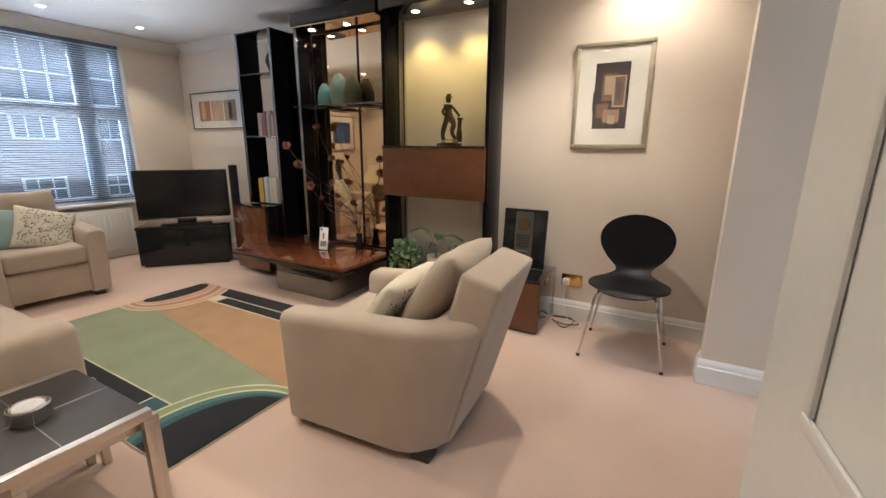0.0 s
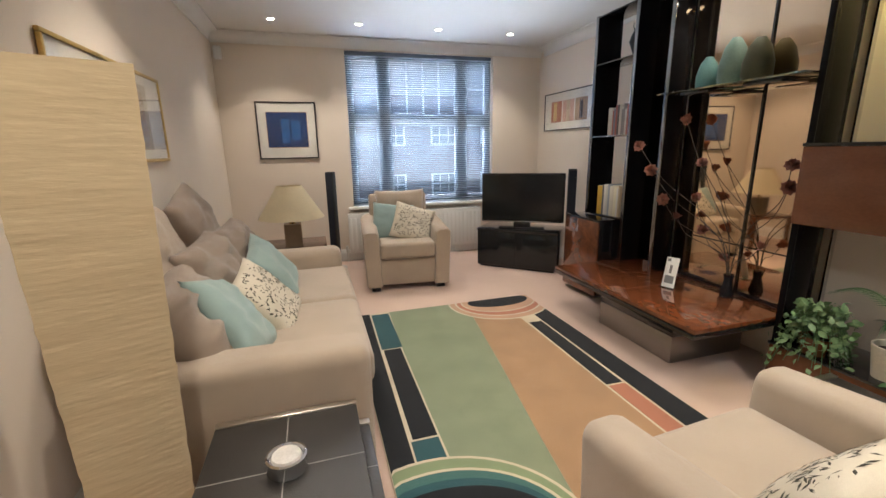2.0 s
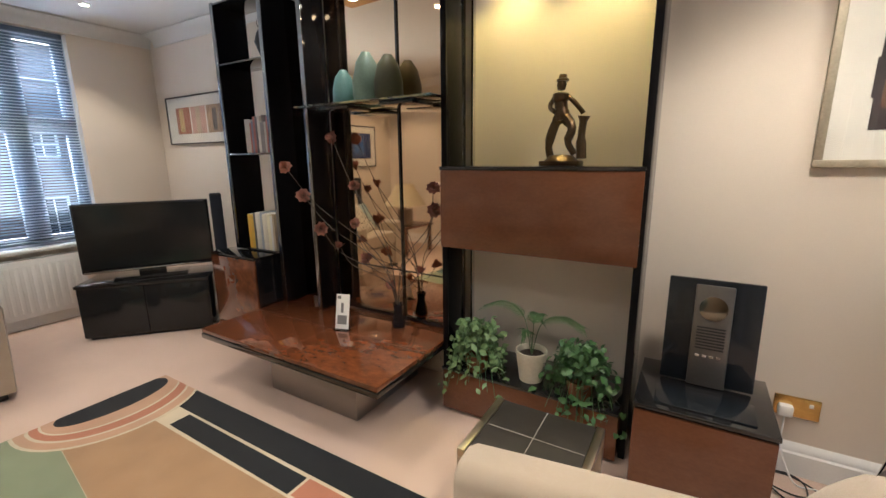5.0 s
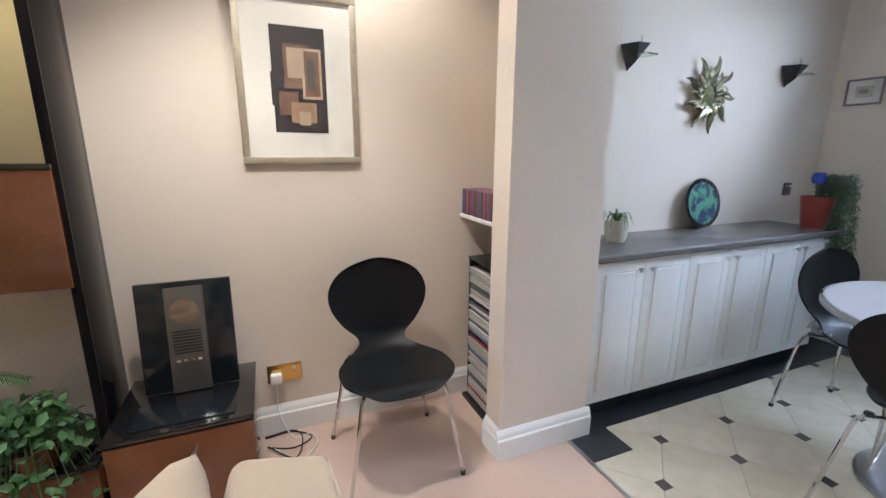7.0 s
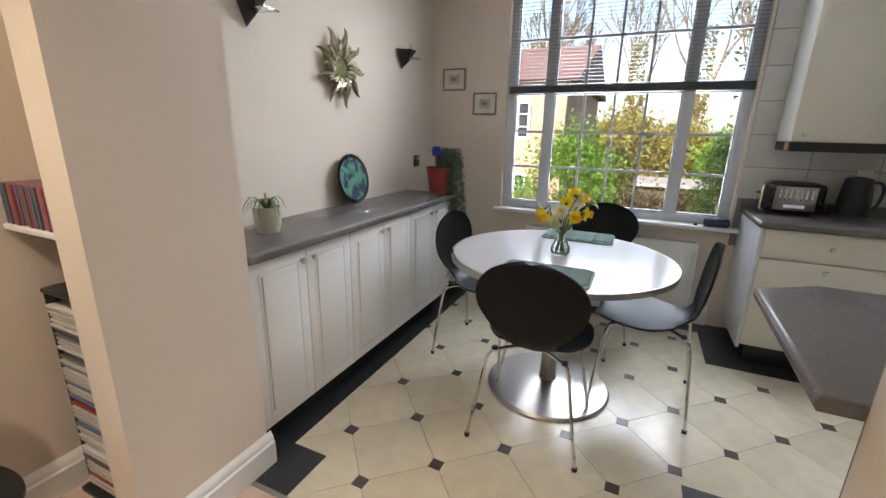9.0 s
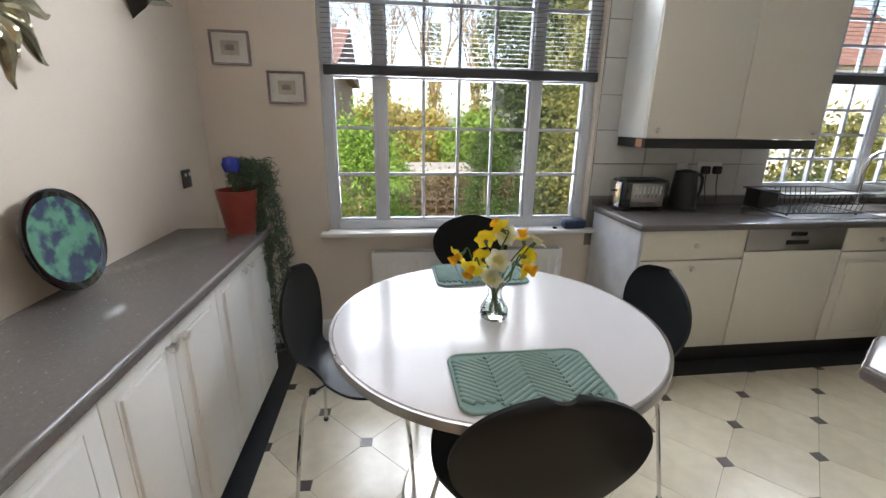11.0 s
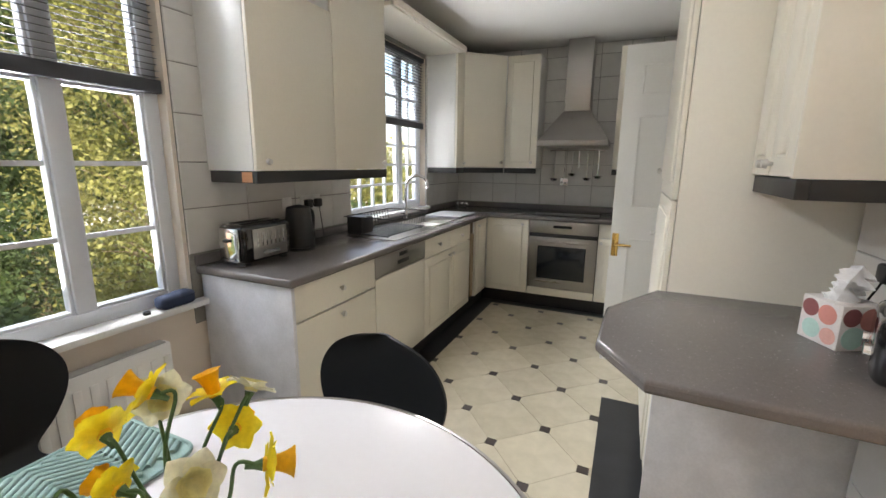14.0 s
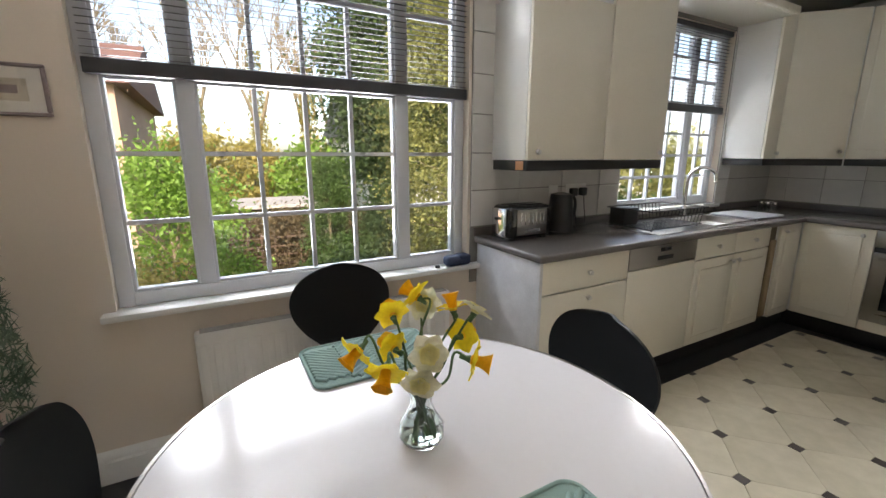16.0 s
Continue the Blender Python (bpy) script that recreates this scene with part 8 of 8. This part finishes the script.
def house(name, label, x0, x1, y0, y1, eaves, ridge, wall, roof, side, wins, along="y"):
    """A plain brick house with a pitched roof; windows as (side position, sill height, w, h) on the given face."""
    hse = thing(name, label, "house", at=((x0 + x1) / 2, (y0 + y1) / 2, GZ), world_parts=True)
    part("wall", bx(B(), x0, x1, y0, y1, GZ, eaves), M[wall], hse)
    bm = B()
    o = 0.35
    if along == "y":
        xm = (x0 + x1) / 2
        pts = [(x0 - o, eaves - 0.1), (xm, ridge), (x1 + o, eaves - 0.1)]
        rows = [[bm.verts.new((a, yy, z)) for a, z in pts] for yy in (y0 - o, y1 + o)]
    else:
        ym = (y0 + y1) / 2
        pts = [(y0 - o, eaves - 0.1), (ym, ridge), (y1 + o, eaves - 0.1)]
        rows = [[bm.verts.new((xx, a, z)) for a, z in pts] for xx in (x0 - o, x1 + o)]
    for i in range(3):
        bm.faces.new((rows[0][i], rows[0][(i + 1) % 3], rows[1][(i + 1) % 3], rows[1][i]))
    bm.faces.new(rows[0][::-1])
    bm.faces.new(rows[1])
    bmesh.ops.recalc_face_normals(bm, faces=list(bm.faces))
    rf = part("roof", bm, M[roof], hse)
    part("chimney", bx(B(), (x0 + x1) / 2 - 0.4, (x0 + x1) / 2 + 0.4, (y0 + y1) / 2 - 0.3, (y0 + y1) / 2 + 0.3, ridge - 0.8, ridge + 1.0), M["brick"], rf)
    for u, z, w, h in wins:
        s = x0 if side < 0 else x1
        bm = B()
        xa, xb = sorted((s + side * 0.001, s + side * 0.06))
        bx(bm, xa, xb, u - w / 2, u + w / 2, z, z + 0.08)
        bx(bm, xa, xb, u - w / 2, u + w / 2, z + h - 0.08, z + h)
        bx(bm, xa, xb, u - w / 2, u - w / 2 + 0.08, z + 0.081, z + h - 0.081)
        bx(bm, xa, xb, u + w / 2 - 0.08, u + w / 2, z + 0.081, z + h - 0.081)
        n = max(2, round(w / 0.4))
        for i in range(1, n):
            c = u - w / 2 + w * i / n
            bx(bm, xa, xb - 0.01, c - 0.02, c + 0.02, z + 0.081, z + h - 0.081)
        for i in (1, 2):
            c = z + h * i / 3
            bx(bm, xa, xb - 0.015, u - w / 2 + 0.081, u + w / 2 - 0.081, c - 0.02, c + 0.02)
        wn = part("window", bm, M["upvc"], hse)
        part("pane", bx(B(), *sorted((s + side * 0.001, s + side * 0.02)), u - w / 2 + 0.08, u + w / 2 - 0.08, z + 0.08, z + h - 0.08), M["darkglass"], wn)
    return hse


house("neighbour_house", "pale rendered and brick house with a tiled roof next door", 14.5, 24, 4.3, 13, 3.0, 4.7, "brick", "rooftile", -1, [(6.0, 1.1, 1.2, 1.2), (8.6, 1.1, 1.2, 1.2), (6.0, -1.4, 1.2, 1.4), (8.6, -1.4, 1.4, 1.4), (11.2, 1.1, 1.2, 1.2)], along="y")
house("white_house", "white rendered house behind the trees", 27, 36, -13.5, -6.0, 2.6, 5.6, "render", "slateroof", -1, [(-8, 0.6, 1.2, 1.1), (-11, 0.6, 1.2, 1.1), (-8, -1.6, 1.2, 1.2)], along="y")
house("white_house", "white rendered house past the kitchen window", 15, 22, -17, -10, 3.5, 6.2, "render", "rooftile", -1, [(-12, 1.0, 1.2, 1.2), (-15, 1.0, 1.2, 1.2), (-12, -1.4, 1.2, 1.2)], along="y")
SWIN = [(-8 + 2.55 * k, z, 1.3, 1.4) for k in range(9) for z in (-1.3, 1.45)]
# the facade's shade is in its dark brick colour
house("terrace_house", "red brick terrace, coloured shade-dark, with white windows across the street", -28, -20, -11, 15, 3.75, 6.0, "shadedbrick", "slateroof", 1, SWIN, along="y")
shed = thing("garden_shed", "low shed with a pinkish felt roof in the garden", "shed", at=(15.2, 0.9, GZ), world_parts=True)
part("wall", bx(B(), 14.2, 16.2, 0.0, 1.9, GZ, GZ + 1.85), plain("shed_boards", (0.10, 0.085, 0.05), 0.85), shed)
bm = bx(B(), 14.0, 16.4, -0.2, 2.1, GZ + 1.86, GZ + 1.95)
part("roof", bm, plain("felt_roof", (0.42, 0.39, 0.35), 0.9), shed)
tr = thing("trellis_fence", "dark wooden trellis fence across the garden", "fence", at=(12.5, 1.0, GZ), world_parts=True)
for k in range(24):
    part("slat", bx(B(), 12.48, 12.50, -3.5 + 0.3 * k, -3.46 + 0.3 * k, GZ, GZ + 1.45), plain("fence_wood", (0.11, 0.07, 0.045), 0.9), tr)
for k in range(6):
    part("rail", bx(B(), 12.501, 12.52, -3.6, 3.8, GZ + 0.2 + 0.22 * k, GZ + 0.24 + 0.22 * k), plain("fence_wood", (0.11, 0.07, 0.045), 0.9), tr)

# ---- pieces of floor and wall ----
floor_v = bpy.data.objects["floor.001"]
O, RV, CV = Vector((1.606, 2.990)), Vector((0.431, -0.018)), Vector((-0.018, -0.4315))
XT = 1.201


def clip_x(pts, lim):
    out = []
    for a, b in zip(pts, pts[1:] + pts[:1]):
        if a[0] >= lim:
            out.append(a)
        if (a[0] - lim) * (b[0] - lim) < 0:
            t = (lim - a[0]) / (b[0] - a[0])
            out.append((lim, a[1] + (b[1] - a[1]) * t))
    return out


def flat_piece(name, pts, z0, z1, mat):
    c = Vector((sum(p[0] for p in pts) / len(pts), sum(p[1] for p in pts) / len(pts)))
    me = bpy.data.meshes.new(name)
    n = len(pts)
    vs = [(x - c.x, y - c.y, z0) for x, y in pts] + [(x - c.x, y - c.y, z1) for x, y in pts]
    me.from_pydata(vs, [], [list(range(n, 2 * n))] + [[i, (i + 1) % n, n + (i + 1) % n, n + i] for i in range(n)])
    me.materials.append(mat)
    o = new(name, me)
    o.parent, o.location = floor_v, (c.x, c.y, 0)
    return o


CUT, J = 0.025, 0.0012
ru, cu = RV.normalized(), CV.normalized()
for i in range(-16, 16):
    for j in range(-16, 30):
        # lattice of corners: the two interleaved grids
        p = O + RV * (i * 0.5) + CV * (j * 0.5)
        if not (1.1 < p.x < 3.7 and -1.6 < p.y < 3.75):
            continue
        if (i + j) % 2 == 0:
            s = CUT - J
            q = [p + ru * a * s + cu * b * s for a, b in ((-1, 1), (1, 1), (1, -1), (-1, -1))]
            q = clip_x([tuple(v) for v in q], XT)
            if len(q) > 2:
                flat_piece("tile_inset", q, -0.006, 0.0, M["dotmat"])
        else:
            hr, hc = RV * 0.5, CV * 0.5
            lr, lc = hr.length - J, hc.length - J
            q = [p + ru * a + cu * b for a, b in ((lr - CUT, -CUT), (lr - CUT, CUT), (CUT, lc - CUT), (-CUT, lc - CUT), (-lr + CUT, CUT), (-lr + CUT, -CUT), (-CUT, -lc + CUT), (CUT, -lc + CUT))]
            q = [tuple(v) for v in q][::-1]
            q = clip_x(q, XT)
            if len(q) > 2:
                flat_piece("tile", q, -0.006, 0.0, M["vinyl"])

def strip_floor(label, pts):
    bm = slab_shape(B(), pts, 0.0002, 0.0016)
    o = obj("floor_border", bm, M["slate"], floor_v)
    return o


strip_floor("", [(1.43, 3.155), (EX, 3.155), (EX, DNY), (1.43, DNY)])
strip_floor("", [(1.203, 2.985), (1.4285, 2.985), (1.4285, DNY), (1.203, DNY)])
strip_floor("", [(3.455, 1.46), (EX, 1.46), (EX, 3.1535), (3.455, 3.1535)])
strip_floor("", [(3.0, -1.22), (EX, -1.22), (EX, 1.4585), (3.0, 1.4585)])
strip_floor("", [(1.203, -1.82), (EX, -1.82), (EX, -1.2215), (1.203, -1.2215)])
strip_floor("", [(1.203, 0.145), (1.91, 0.145), (1.91, 1.66), (1.203, 1.66)])
fix("threshold_bar", M["steel"], 1.188, 1.206, WE + 0.022, 3.16, 0.0005, 0.0035, label="thin metal carpet edging strip", category="threshold")

# glazed wall tiles
def tile_wall(host, axis, s, d, u0, u1, z0, z1, uo, zo, tu, tz, holes=()):
    cache = {}
    k0 = math.floor((u0 - uo) / tu)
    z = zo
    while z < z1:
        za, zb = max(z, z0), min(z + tz, z1)
        u = uo + k0 * tu
        while u < u1:
            ua, ub = max(u, u0), min(u + tu, u1)
            if ub - ua > 0.01 and zb - za > 0.01 and not any(a - 0.001 < (ua + ub) / 2 < b + 0.001 and c < (za + zb) / 2 < e for a, b, c, e in holes):
                key = (round(ub - ua, 3), round(zb - za, 3))
                if key not in cache:
                    g, t = 0.0015, 0.006
                    a, b = (ub - ua) / 2 - g, (zb - za) / 2 - g
                    c = 0.0015
                    me = bpy.data.meshes.new("wall_tile")
                    if axis == "x":
                        vs = [(0, -a, -b), (0, a, -b), (0, a, b), (0, -a, b), (d * t, -a + c, -b + c), (d * t, a - c, -b + c), (d * t, a - c, b - c), (d * t, -a + c, b - c)]
                    else:
                        vs = [(-a, 0, -b), (a, 0, -b), (a, 0, b), (-a, 0, b), (-a + c, d * t, -b + c), (a - c, d * t, -b + c), (a - c, d * t, b - c), (-a + c, d * t, b - c)]
                    fs = [[4, 5, 6, 7], [0, 1, 5, 4], [1, 2, 6, 5], [2, 3, 7, 6], [3, 0, 4, 7]]
                    me.from_pydata(vs, [], fs)
                    bmt = B()
                    bmt.from_mesh(me)
                    bmesh.ops.recalc_face_normals(bmt, faces=list(bmt.faces))
                    want = (0, 1)[axis == "y"]
                    top = max(bmt.faces, key=lambda f: f.calc_center_median()[want] * d)
                    if top.normal[want] * d < 0:
                        bmesh.ops.reverse_faces(bmt, faces=list(bmt.faces))
                    bmt.to_mesh(me)
                    bmt.free()
                    me.materials.append(M["tile"])
                    cache[key] = me
                o = new("wall_tile", cache[key])
                o.parent = host
                o.location = (s, (ua + ub) / 2, (za + zb) / 2) if axis == "x" else ((ua + ub) / 2, s, (za + zb) / 2)
            u += tu
        z += tz


bk = fix("tile_backing", M["tilegrout"], EX - 0.008, EX - 0.0005, -1.818, 1.358, 0.80, CEIL - 0.001, label="grey grouting behind the window wall tiles", category="tiling")
bpy.data.objects.remove(bk)
hole = (-1.00, 0.17, 0.93, 2.22)
bm = B()
for a in ((0.17, 1.358, 0.60, CEIL - 0.001), (-1.818, -1.00, 0.60, CEIL - 0.001), (-1.0, 0.17, 0.60, 0.905), (-1.0, 0.17, 2.22, CEIL - 0.001)):
    bx(bm, EX - 0.006, EX - 0.0005, a[0], a[1], a[2], a[3])
host = obj("tile_backing", bm, M["tilegrout"], label="grey grout behind the window wall tiles", category="tiling", kind="structure")
tile_wall(host, "x", EX - 0.006, -1, 0.17, 1.358, 0.866, CEIL - 0.002, 1.358 - 0.33 * 4, 0.92, 0.33, 0.20)
tile_wall(host, "x", EX - 0.006, -1, -1.818, -1.00, 0.866, CEIL - 0.002, -1.818, 0.92, 0.33, 0.20)
host2 = fix("tile_backing", M["tilegrout"], 1.181, EX - 0.007, KSY + 0.0005, KSY + 0.006, 0.60, CEIL - 0.001, label="grey grout behind the hob wall tiles", category="tiling")
tile_wall(host2, "y", KSY + 0.006, 1, 1.19, EX - 0.013, 0.866, CEIL - 0.002, 1.19 + 0.02, 0.92, 0.25, 0.20)
host3 = fix("tile_backing", M["tilegrout"], 1.1805, 1.187, 0.829, WE - 0.001, 0.0, CEIL - 0.001, label="grey grout behind the peninsula wall tiles", category="tiling")
tile_wall(host3, "x", 1.187, 1, 1.072, WE - 0.001, 0.0, 0.827, 1.072, 0.02, 0.29, 0.20)
tile_wall(host3, "x", 1.187, 1, 0.831, WE - 0.001, 0.87, CEIL - 0.002, 0.831, 0.87, 0.29, 0.20)
